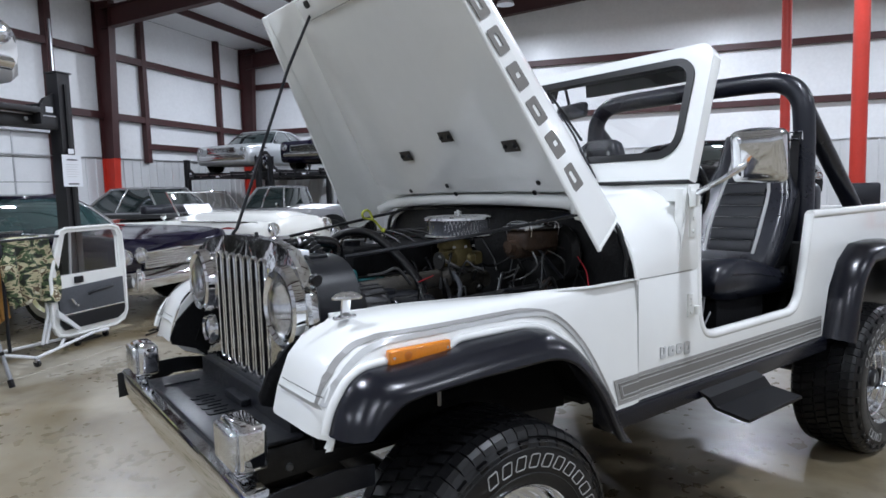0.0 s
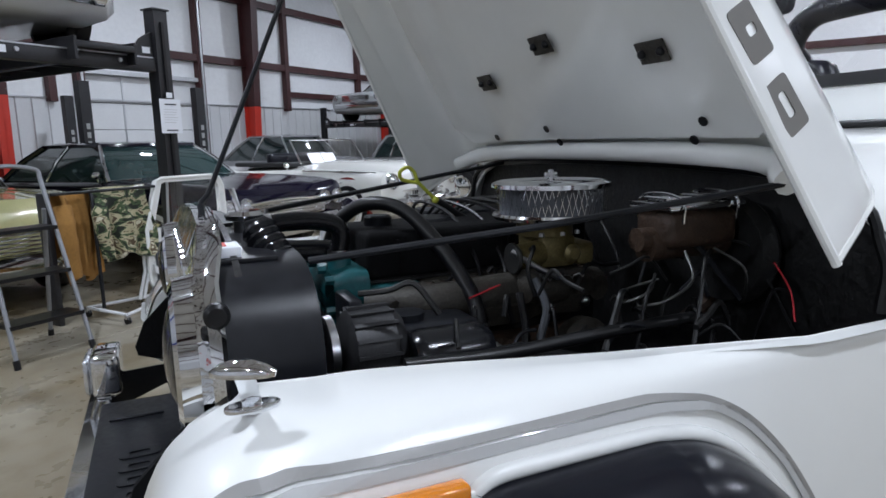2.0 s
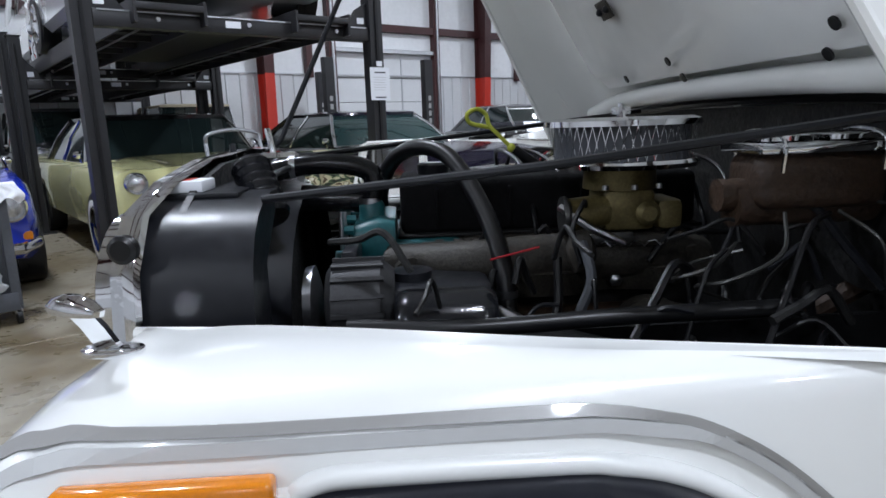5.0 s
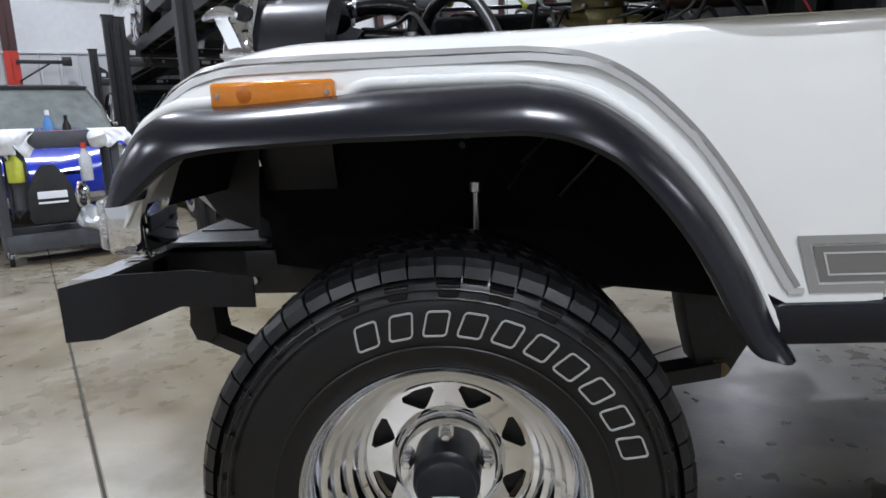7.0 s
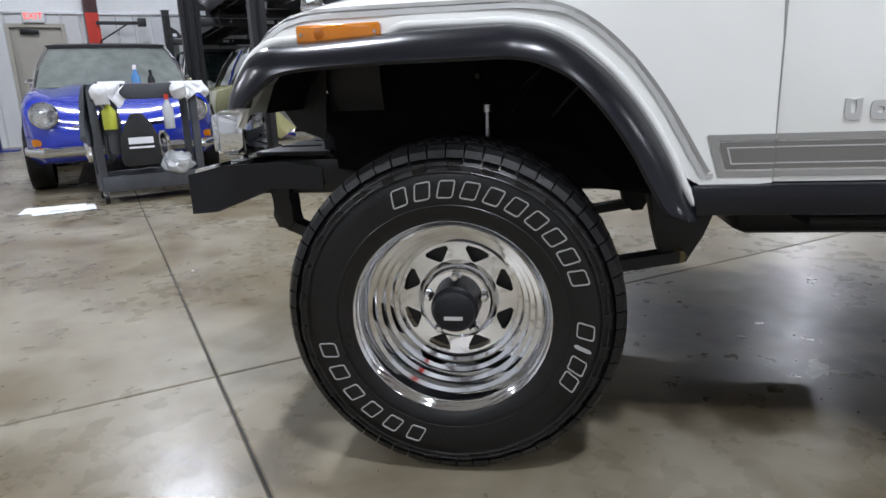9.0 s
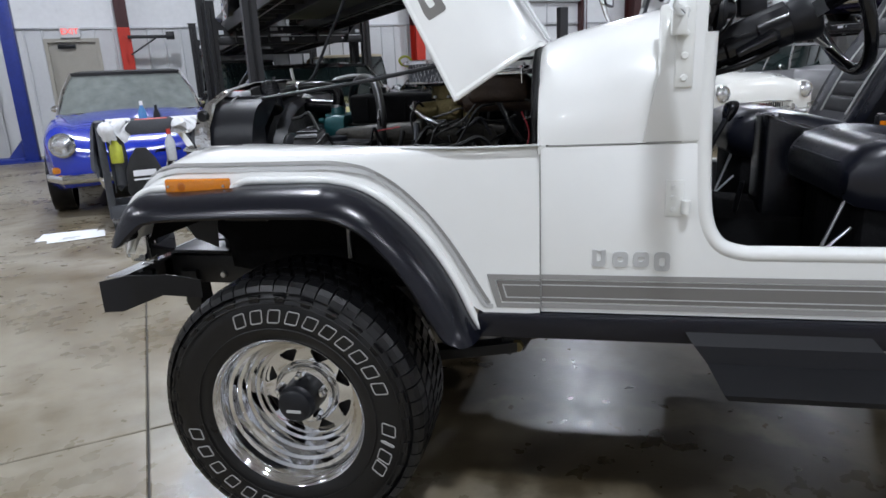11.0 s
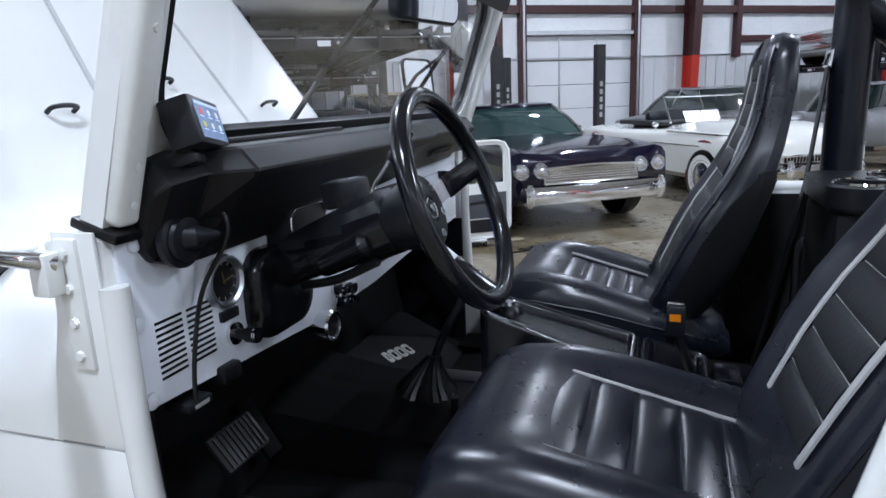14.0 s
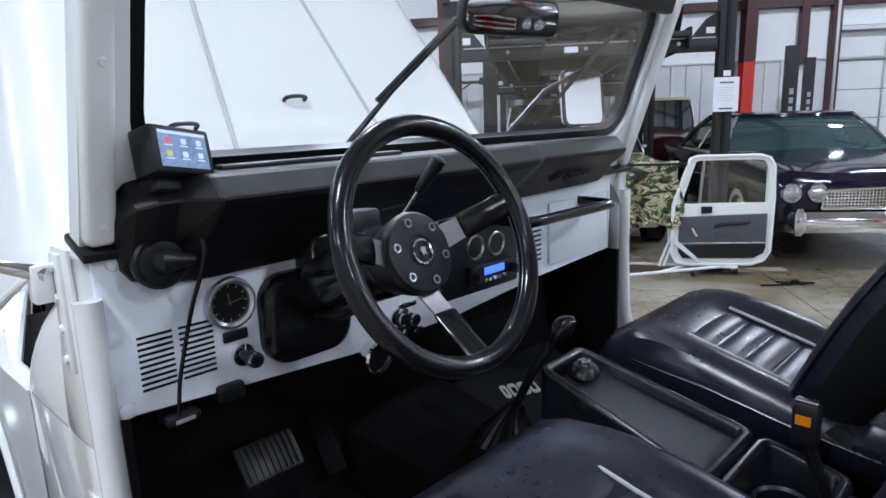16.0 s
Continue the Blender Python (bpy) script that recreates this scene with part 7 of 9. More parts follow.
def build_seat(x0, y0, back, low, first, pw, label):
    st = thing("bucket_seat", label, "seat", pose(x0, y0, 0.62), "front bucket seats")
    part("pedestal", box(0.14, 0.52, -0.20, 0.20, 0.005, 0.24, 0.01), UNDERCOAT, st, "black steel seat base")
    part("seat_slide", box(0.10, 0.55, -0.21, -0.19, 0.02, 0.05, 0.003), STEEL, st)
    part("tilt_rod", tube([(0.125, -0.18, 0.165), (0.035, -0.185, 0.075)], 0.004, 6), STEEL, st)
    part("slide_lever", tube([(0.12, -0.16, 0.25), (0.07, -0.17, 0.12), (0.05, -0.18, 0.03)], 0.005, 6), STEEL, st)
    k_ = (back - 0.085) / 0.385
    # cushion: broad rolled front, side bolsters, sunken middle
    rows = []
    for x, zt, zb, w, b in ((0.085, 0.335, 0.300, 0.200, 0.0), (0.090, 0.362, 0.270, 0.214, 0.0), (0.110, 0.390, 0.252, 0.226, 0.001), (0.145, 0.405, 0.245, 0.234, 0.002), (0.190, 0.410, 0.240, 0.238, 0.010), (0.225, 0.408, 0.238, 0.240, 0.026), (0.30, 0.392, 0.235, 0.240, 0.036), (0.40, 0.362, 0.230, 0.239, 0.038), (0.50, 0.330, 0.225, 0.234, 0.038), (0.56, 0.312, 0.225, 0.226, 0.034), (0.585, 0.28, 0.235, 0.212, 0.02)):
        h = zt - zb
        e = w - pw
        half = [(-w + 0.02, zb), (-w - 0.003, zb + h * 0.22), (-w - 0.008, zb + h * 0.50), (-w - 0.003, zb + h * 0.76), (-w + 0.012, zt - 0.012), (-w + e * 0.35, zt), (-w + e * 0.58, zt - 0.002 - b * 0.06), (-w + e * 0.82, zt - b * 0.5), (-w + e, zt - b), (-pw * 0.5, zt - b), (0.0, zt - b)]
        xx = 0.085 + (x - 0.085) * k_
        rows.append([(xx, y, z - low) for y, z in half] + [(xx, -y, z - low) for y, z in reversed(half[:-1])])
    part("cushion", loft(rows), LEATHER, st, "stuffed black vinyl cushion")
    for i in range(6):
        x = 0.085 + (first + i * 0.050) * k_
        z = 0.380 - low - (first - 0.135 + i * 0.050) * 0.315
        secs = [[(x + 0.0247 * k_ * math.cos(radians(a)), y, z - 0.3 * 0.0247 * math.cos(radians(a)) + (0.0125 - 0.0045 * (y / pw) ** 2) * math.sin(radians(a)) ** 0.6 - 0.004) for a in range(0, 181, 15)] for y in [pw * q for q in (-1.0, -0.97, -0.85, -0.4, 0.0, 0.4, 0.85, 0.97, 1.0)]]
        part("pleat", loft(secs), LEATHER, st, "padded pleat")
        part("stitch", tube([(x - 0.0247 * k_, y, z + 0.0045) for y in (-pw, -pw * 0.5, 0, pw * 0.5, pw)], 0.0008, 5), PIPING, st, "grey stitching")
    for s in (-1, 1):
        part("piping", tube(curve([(0.085 + (first - 0.02 + q - 0.0) * k_, s * (pw + 0.004), 0.389 - low - q * 0.315) for q in (0.0, 0.1, 0.2, 0.29)], 5), 0.0042, 8), PIPING, st, "pale grey piping")
        part("side_seam", tube([(0.085 + (x - 0.085) * k_, s * y, z - low) for x, y, z in ((0.10, 0.222, 0.335), (0.16, 0.241, 0.345), (0.30, 0.2475, 0.335), (0.45, 0.2450, 0.300), (0.56, 0.232, 0.276))], 0.003, 6), LEATHER, st)
    part("front_seam", tube(curve([(0.085 + (x - 0.085) * k_, y, z - low) for x, y, z in ((0.30, -0.2475, 0.335), (0.16, -0.238, 0.352), (0.094, -0.19, 0.352), (0.088, 0.0, 0.352), (0.094, 0.19, 0.352), (0.16, 0.238, 0.352), (0.30, 0.2475, 0.335))], 5), 0.0028, 6), LEATHER, st, "sewn front edge")
    # backrest: lower part leaning, head part upright
    rows = []
    for z, xf, xb, w in BACK:
        t = xb - xf
        f = 0.020 if z < 0.68 else 0.010
        f = f if 0.33 < z < 0.93 else 0.0
        half = [(xb, -w * 0.40), (xb - 0.004, -w * 0.74), (xb - t * 0.12, -w * 0.93), (xb - t * 0.35, -w - 0.002), (xb - t * 0.65, -w), (xf + 0.018, -w + 0.006), (xf + 0.004, -w + 0.018), (xf, -w + 0.032), (xf + f * 0.3, -w + 0.05), (xf + f, -w * 0.60), (xf + f, -w * 0.4), (xf + f, 0)]
        rows.append([(back + x, y, z) for x, y in half] + [(back + x, -y, z) for x, y in reversed(half[:-1])])
    bk = part("backrest", loft(rows), LEATHER, st, "black vinyl high backrest")
    # dull cloth shell round the lower sides and back
    rows = []
    for z in (0.30, 0.34, 0.42, 0.50, 0.58, 0.63, 0.65, 0.655):
        xf, xb, w = back_at(z)
        t, g = xb - xf, 0.004 if z < 0.65 else 0.0
        cut_ = 0.30 + 0.35 * max(0.0, (z - 0.52) / 0.135) ** 2
        half = [(xb + g, 0.0), (xb + g, -w * 0.42), (xb - 0.004 + g, -w * 0.76 - g), (xb - t * 0.12 + g, -w * 0.93 - g), (xb - t * 0.30, -w - 0.003 - g), (xf + t * cut_, -w - 0.003 - g), (xf + t * cut_, -w + 0.02)]
        rows.append([(back + x, y, z) for x, y in half] + [(back + x, -y, z) for x, y in reversed(half[1:])])
    part("back_shell", loft(rows), DULL_VINYL, bk, "dull black back shell")
    for s in (-1, 1):
        part("edge_piping", tube([(back + back_at(z)[0] + 0.012, s * (back_at(z)[2] - 0.004), z) for z in (0.36, 0.42, 0.50, 0.58, 0.63, 0.70, 0.76, 0.83, 0.89, 0.92)], 0.0035, 6), LEATHER, bk, "welted edge")
    for i in range(10):
        z = 0.395 + i * 0.053
        (x0_, _, w), (x1_, _, _) = back_at(z - 0.02), back_at(z + 0.02)
        f = 0.020 if z < 0.66 else 0.010
        sl = (x1_ - x0_) / 0.04
        xm = back + (x0_ + x1_) / 2 + f
        hw = w * 0.46
        secs = [[(xm + sl * 0.0255 * math.cos(radians(a)) - (0.010 - 0.004 * (q * q)) * math.sin(radians(a)) ** 0.6, hw * q, z + 0.0255 * math.cos(radians(a))) for a in range(0, 181, 20)] for q in (-1, -0.95, -0.5, 0, 0.5, 0.95, 1)]
        part("pleat", loft(secs), BACK_VINYL, bk, "padded pleat")
        part("stitch", tube([(xm - sl * 0.0265 - 0.002, hw * q, z - 0.0265) for q in (-1, 0, 1)], 0.0008, 5), PIPING, bk, "grey stitching")
    for s in (-1, 1):
        pts = []
        for i in range(12):
            z = 0.365 + i * 0.047
            xf, _, w = back_at(z)
            f = 0.020 if z < 0.66 else 0.010
            pts.append((back + xf + f - 0.004, s * w * 0.53, z))
        part("piping", loft([[(x, y - 0.008, z), (x - 0.0035, y - 0.007, z), (x - 0.0035, y + 0.007, z), (x, y + 0.008, z)] for x, y, z in pts]), PIPING, bk, "pale grey vinyl strip")
    part("recliner_knob", spin([(0, 0.022), (0.02, 0.02), (0.025, 0.0)], (back + 0.04, -0.238, 0.29), "y", 14), STEEL, bk)
    return st


build_seat(1.235, -0.402, 0.605, 0.032, 0.137, 0.130, "black vinyl high-back driver seat, reclined, with grey strips")
build_seat(1.145, 0.400, 0.520, 0.010, 0.160, 0.115, "black vinyl high-back passenger seat with grey strips and pleats")
blt = part("belt_buckle", box(1.652, 1.692, 0.070, 0.100, 0.925, 0.995, 0.006), SATIN, CAR, "black belt buckle with orange button")
part("button", box(1.659, 1.682, 0.0675, 0.0705, 0.962, 0.978), AMBER, blt, "orange button", smooth=False)
part("tongue", box(1.654, 1.690, 0.076, 0.094, 0.994, 1.002, 0.002), CHROME, blt, "bright buckle tongue")
part("buckle_stalk", tube([(1.72, 0.095, 0.80), (1.675, 0.087, 0.93)], 0.012, 8), SEAL, CAR)
# console and levers
con = thing("centre_console", "black grained console with open tray and cup bin between the seats", "console", pose(0, 0, 0.63))


def console_loop(x0, x1, inset, drop, r=0.022, floor=None):
    out = []
    for x, y in rounded(x0 + inset, x1 - inset, -0.1 + inset, 0.1 - inset, max(0.004, r - inset * 0.5), 4):
        hw, yc = 0.070 + (x - 1.29) * 0.125, -0.037 + (x - 1.29) * 0.06
        out.append((x, yc + y * hw / 0.1, floor if floor is not None else 0.388 - (x - 1.29) * 0.31 - drop))
    return out


def console_bin(name, x0, x1, deep, label):
    loops = ((0.0, 0.012), (0.002, 0.005), (0.006, 0.001), (0.011, 0.0), (0.016, 0.002), (0.019, 0.007), (0.023, deep))
    return part(name, loft([console_loop(x0, x1, 0.0, 0, floor=0.0)] + [console_loop(x0, x1, i, d) for i, d in loops]), CONSOLE, con, label)


PEBBLE = mat("pebbled_black_vinyl", (0.010, 0.011, 0.014), 0.24, vary=0.4, scale=70, bump=0.50, bump_scale=300, spec=0.6)
tr = console_bin("tray", 1.275, 1.600, 0.026, "black console body with open tray")
part("tray_floor", loft([console_loop(1.275, 1.600, 0.026, 0.0262), console_loop(1.275, 1.600, 0.026, 0.0235)]), PEBBLE, tr, "pebbled tray floor")
part("knob_base", spin([(0.360, 0.030), (0.375, 0.026), (0.380, 0.020), (0.380, 0.0)], (1.325, -0.028, 0), "z", 22), CONSOLE, tr)
part("knob", spin([(0.380, 0.013), (0.388, 0.012), (0.389, 0.008), (0.387, 0.006), (0.387, 0.0)], (1.325, -0.028, 0), "z", 18), CHROME, tr, "chrome lock button")
cb = console_bin("cup_bin", 1.602, 1.745, 0.10, "deep cup bin at the console's rear")
part("cup_ring", spin([(0.235, 0.036), (0.240, 0.040), (0.236, 0.044)], (1.67, -0.015, 0), "z", 24, caps=False), SATIN, cb)
part("latch_plate", box(1.748, 1.80, -0.06, 0.03, 0.20, 0.262, 0.006), CONSOLE, con, "black console end block")
part("shift_lever", tube(curve([(1.105, 0.025, 0.80), (1.145, 0.035, 0.90), (1.203, 0.058, 1.01)], 4), [0.010] * 9, 10), SATIN, CAR, "black gear lever")
part("shift_knob", loft([[(c_ + r * math.cos(a), 0.060 + (z - 1.0) * 0.3 + r * math.sin(a), z) for a in [radians(k * 20) for k in range(18)]] for z, r, c_ in ((0.990, 0.012, 1.198), (1.004, 0.018, 1.204), (1.022, 0.0235, 1.210), (1.036, 0.0245, 1.214), (1.048, 0.022, 1.217), (1.054, 0.015, 1.219), (1.056, 0.004, 1.220))]), WHEEL_GRIP, CAR, "black gear knob")
part("shift_boot", loft([[(cx + r * (1 + 0.10 * (k % 2)) * math.cos(radians(k * 9)), cy + r * (1 + 0.10 * (k % 2)) * math.sin(radians(k * 9)), z) for k in range(40)] for z, r, cx, cy in ((0.70, 0.100, 1.085, 0.03), (0.735, 0.088, 1.088, 0.03), (0.78, 0.056, 1.096, 0.027), (0.82, 0.030, 1.108, 0.026), (0.85, 0.016, 1.122, 0.028))]), RUBBER, CAR, "ribbed rubber lever boot", smooth=False)
part("transfer_lever", tube([(1.2, -0.10, 0.68), (1.22, -0.12, 0.82)], 0.008, 8), SATIN, CAR)
rc = part("rear_cup_tray", prism(rounded(1.975, 2.25, 0.20, 0.56, 0.07, 5), 1.190, 1.235, "z", 0.008, holes=[circ(2.06, 0.30, 0.055, 24), circ(2.16, 0.45, 0.05, 24)]), SATIN, CAR, "black cup tray behind the seats")
part("tray_floor", prism(rounded(1.985, 2.24, 0.21, 0.55, 0.06, 5), 1.180, 1.192, "z"), SEAL, rc)
for x, y, r in ((2.06, 0.30, 0.057), (2.16, 0.45, 0.052)):
    part("ring", spin([(1.236, r + 0.008), (1.241, r + 0.005), (1.238, r)], (x, y, 0), "z", 28, caps=False), CHROME, rc, "bright cup ring")
part("tray_stand", box(1.99, 2.22, 0.22, 0.54, 0.64, 1.18, 0.02), DULL_VINYL, rc, "dull black stand")
# roll bar
for s in (-1, 1):
    part("roll_bar_leg", tube(curve([(2.08, s * 0.615, 0.64), (2.08, s * 0.615, 1.2), (2.08, s * 0.612, 1.58), (2.08, s * 0.590, 1.70), (2.08, s * 0.52, 1.765), (2.08, s * 0.40, 1.785), (2.08, 0, 1.79)], 6), 0.048, 18), LEATHER, CAR, "padded black roll bar")
    part("roll_bar_brace", tube([(2.10, s * 0.605, 1.64), (2.80, s * 0.61, 1.04)], 0.042, 16), LEATHER, CAR, "padded black roll bar brace")
    part("belt_strap", loft([[(x, s * 0.60 - 0.02, z), (x, s * 0.60 + 0.02, z), (x - 0.004, s * 0.60 + 0.02, z), (x - 0.004, s * 0.60 - 0.02, z)] for x, z in ((2.03, 1.52), (2.0, 1.2), (1.93, 0.8), (1.90, 0.66))]), SEAL, CAR, "black seat belt strap")
    part("belt_guide", tube([(2.025, s * 0.57, 1.50), (2.025, s * 0.63, 1.50), (2.03, s * 0.63, 1.535), (2.03, s * 0.57, 1.535), (2.025, s * 0.57, 1.50)], 0.005, 6), CHROME, CAR, "chrome belt guide")
part("folded_visor", loft([[(x, y, z) for x, z in ((1.16, 1.80), (1.20, 1.80), (1.21, 1.76), (1.19, 1.70), (1.17, 1.70))] for y in (-0.58, -0.10)]), DASH_PAD, CAR, "black sun visor")
part("folded_visor", loft([[(x, y, z) for x, z in ((1.16, 1.80), (1.20, 1.80), (1.21, 1.76), (1.19, 1.70), (1.17, 1.70))] for y in (0.10, 0.58)]), DASH_PAD, CAR, "black sun visor")

# ---- other cars in the hall: x across, y backwards from the front bumper ----


def wheel_for(parent, x, y, r, side, white=0.0, cap=CHROME, wide=0.2):
    c = (x, y, r)
    o = side
    w = part("wheel", spin([(-o * wide, r * 0.9), (-o * wide, r), (-o * 0.02, r), (0, r * 0.97), (o * 0.008, r * 0.82), (o * 0.004, r * 0.66)], c, "x", 28, caps=False), RUBBER, parent, "black tyre")
    if white:
        part("whitewall", spin([(o * 0.0095, r * 0.80), (o * 0.011, r * 0.76), (o * 0.008, r * (0.80 - white))], c, "x", 28, caps=False), WHITEWALL, w, "white sidewall band")
    part("hubcap", spin([(o * 0.0, r * 0.68), (o * 0.012, r * 0.62), (o * -0.01, r * 0.52), (o * 0.01, r * 0.25), (o * 0.02, r * 0.1), (o * 0.02, 0)], c, "x", 28, caps=False), cap, w, "bright wheel cover")
    return w


def build_car(name, label, paint, m, L, Wd, stations, roof=None, roof_paint=None, lamps=(), grille=None, bumper=None, wheels=(0.9, None, 0.34), white=0.0, glass=TEAL_GLASS, wind=None, trim=(), cap=CHROME, paper=False, arch=None, group="", rear=True):
    """stations: (y, half-width factor, sill, fender top, centre top). roof: (y0 base, y0 top, y1 top, y1 base, height, half-width top)."""
    car = thing(name, label, "car", m, group)
    h = Wd / 2
    secs = []
    for y, k, z0, zf, zc in stations:
        w = h * k
        row = [(-w * 0.90, z0), (-w * 0.985, z0 + 0.07), (-w, z0 + (zf - z0) * 0.5), (-w * 0.985, zf - 0.09), (-w * 0.93, zf - 0.025), (-w * 0.83, zf), (-w * 0.68, zf - 0.015 if zc >= zf - 0.05 else zf - 0.04), (-w * 0.52, (zf * 0.3 + zc * 0.7)), (-w * 0.25, zc + 0.004), (0, zc + 0.01)]
        row = row + [(-x, z) for x, z in reversed(row[:-1])]
        secs.append([(x, y, z) for x, z in row])
    part("body", loft(secs), paint, car, "painted car body")
    fy, ry, r = wheels
    ry = ry or L - 1.15
    for y in (fy, ry):
        for o in (-1, 1):
            x = o * (h * 0.975)
            # Disc on the solid body: dark for the opening's shade, red where painted.
            part("wheel_arch", spin([(-o * 0.10, r * 1.15), (o * 0.012, r * 1.15), (o * 0.012, 0.0)], (x, y, r + 0.065), "x", 24, caps=False), arch or SEAL, car, "disc standing in for the shaded wheel opening")
            wheel_for(car, x + o * 0.034, y, r, o, white, cap)
    if roof:
        b0, t0, t1, b1, H, wt = roof
        zb = [s for s in stations if s[0] <= b0][-1][3] - 0.02
        wb = h * 0.90
        base = [(-wb, b0, zb), (wb, b0, zb), (wb, b1, zb), (-wb, b1, zb)]
        ring = lambda w0, ya, yb, z, bow: [(-w0, ya + bow, z), (-w0 * 0.5, ya + bow * 0.2, z), (0, ya, z), (w0 * 0.5, ya + bow * 0.2, z), (w0, ya + bow, z), (w0, (ya + yb) / 2, z), (w0, yb - bow, z), (w0 * 0.5, yb - bow * 0.2, z), (0, yb, z), (-w0 * 0.5, yb - bow * 0.2, z), (-w0, yb - bow, z), (-w0, (ya + yb) / 2, z)]
        part("glasshouse", loft([ring(wb, b0, b1, zb, 0.12), ring((wb + wt) / 2 + 0.01, (b0 + t0) / 2, (b1 + t1) / 2, (zb + H) / 2, 0.11), ring(wt, t0, t1, H - 0.05, 0.1)]), glass, car, "tinted window glass")
        part("roof", loft([ring(wt + 0.012, t0 - 0.02, t1 + 0.02, H - 0.06, 0.1), ring(wt + 0.01, t0 - 0.015, t1 + 0.015, H - 0.025, 0.1), ring(wt - 0.08, t0 + 0.10, t1 - 0.12, H - 0.004, 0.1), ring(wt * 0.4, t0 + 0.4, t1 - 0.4, H, 0.05)]), roof_paint or paint, car, "car roof")
        for o in (-1, 1):
            for ya, yb, rad in ((b0 + 0.12, t0 + 0.1, 0.022), ((b0 * 0.45 + b1 * 0.55), (t0 * 0.45 + t1 * 0.55), 0.02), (b1 - 0.12, t1 - 0.1, 0.035)):
                part("pillar", tube([(o * wb, ya, zb), (o * ((wb + wt) / 2 + 0.015), (ya + yb) / 2, (zb + H) / 2), (o * (wt + 0.005), yb, H - 0.05)], rad, 8), CHROME if rad < 0.03 else (roof_paint or paint), car)
        part("windshield_trim", tube([(-wb, b0 + 0.12, zb + 0.01), (-wb * 0.5, b0 + 0.03, zb + 0.015), (0, b0, zb + 0.02), (wb * 0.5, b0 + 0.03, zb + 0.015), (wb, b0 + 0.12, zb + 0.01)], 0.014, 8), CHROME, car)
    if wind:
        yb, yt, zb, H, w = wind
        pts = [(-w, yb + 0.12, zb), (-w * 0.55, yb + 0.03, zb), (0, yb, zb), (w * 0.55, yb + 0.03, zb), (w, yb + 0.12, zb)]
        top = [(x * 0.94, y + yt, H) for x, y, z in pts]
        back_ = [[(x, y + 0.006, z) for x, y, z in row] for row in (top, pts)]
        pane = part("windshield", loft([pts, top] + back_ + [pts], False), glass, car, "curved windshield glass")
        pane.visible_shadow = False
        part("windshield_frame", tube(pts[:1] + top + pts[-1:], 0.016, 8), CHROME, car, "chrome windshield frame")
        # Dark slab on the solid body stands in for the cockpit's inner shade.
        part("cockpit", box(-w * 0.92, w * 0.92, yb + 0.45, yb + 1.85, zb - 0.06, zb + 0.012, 0.02), BLACK_CLOTH, car, "dark slab standing in for the shaded open cockpit")
        part("seat_back", box(-w * 0.85, w * 0.85, yb + 0.95, yb + 1.1, zb - 0.02, zb + 0.16, 0.05, 3), LEATHER, car)
    if paper:
        yb, zb, w, tilt = paper
        for o in (-1, 1):
            part("window_paper", box(o * 0.15 - 0.14, o * 0.15 + 0.14, yb + 0.05, yb + 0.054, zb + 0.03, zb + 0.22), PAPER, car, "pale paper behind the windshield", m=WHERE[car] @ pose(w, yb, zb, tilt, 0, 0) @ pose(0, -yb, -zb), smooth=False)
    for x, y, z, rr in lamps:
        y = min(y, stations[0][0] - 0.004)
        for o in (-1, 1):
            hl = part("headlight", spin([(-0.005, rr * 0.88), (-0.03, rr * 1.0), (-0.015, rr * 1.14), (0.05, rr * 1.16)], (o * x, y, z), "y", 24, caps=False), CHROME, car, "chrome-ringed headlight")
            part("lens", spin([(-0.035, 0.0), (-0.03, rr * 0.5), (-0.008, rr * 0.92)], (o * x, y, z), "y", 20, caps=False), LENS, hl, "clear lens")
    if grille:
        x0, z0, z1, y, nh, nv, bulge = grille
        # No hollow is cut; a dark block paints the shade behind the bars.
        part("grille_shade_block", loft([[(x, y + 0.02 + bulge * (x / x0) ** 2, z0), (x, y + 0.02 + bulge * (x / x0) ** 2, z1), (x, y + 0.2, z1), (x, y + 0.2, z0)] for x in (-x0, -x0 * 0.5, 0, x0 * 0.5, x0)]), SEAL, car, "dark block painting the shade inside the grille")
        for i in range(nh):
            z = z0 + (z1 - z0) * (i + 0.5) / nh
            part("grille_bar", tube([(x, y + bulge * (x / x0) ** 2, z) for x in (-x0, -x0 * 0.5, 0, x0 * 0.5, x0)], min(0.012, (z1 - z0) / nh * 0.28), 6), CHROME, car, "chrome grille bar")
        bm = bmesh.new()
        for i in range(nv):
            x = -x0 + 2 * x0 * (i + 0.5) / nv
            yy = y + 0.004 + bulge * (x / x0) ** 2
            box(x - 0.006, x + 0.006, yy - 0.006, yy + 0.01, z0, z1, bm=bm)
        if nv:
            part("grille_teeth", bm, CHROME, car, "row of chrome grille teeth", smooth=False)
        part("grille_surround", tube([(x, y - 0.004 + bulge * (x / x0) ** 2, z) for x, z in ((-x0, z0), (-x0, z1), (0, z1 + 0.02), (x0, z1), (x0, z0), (0, z0 - 0.01), (-x0, z0))], 0.014, 6), CHROME, car)
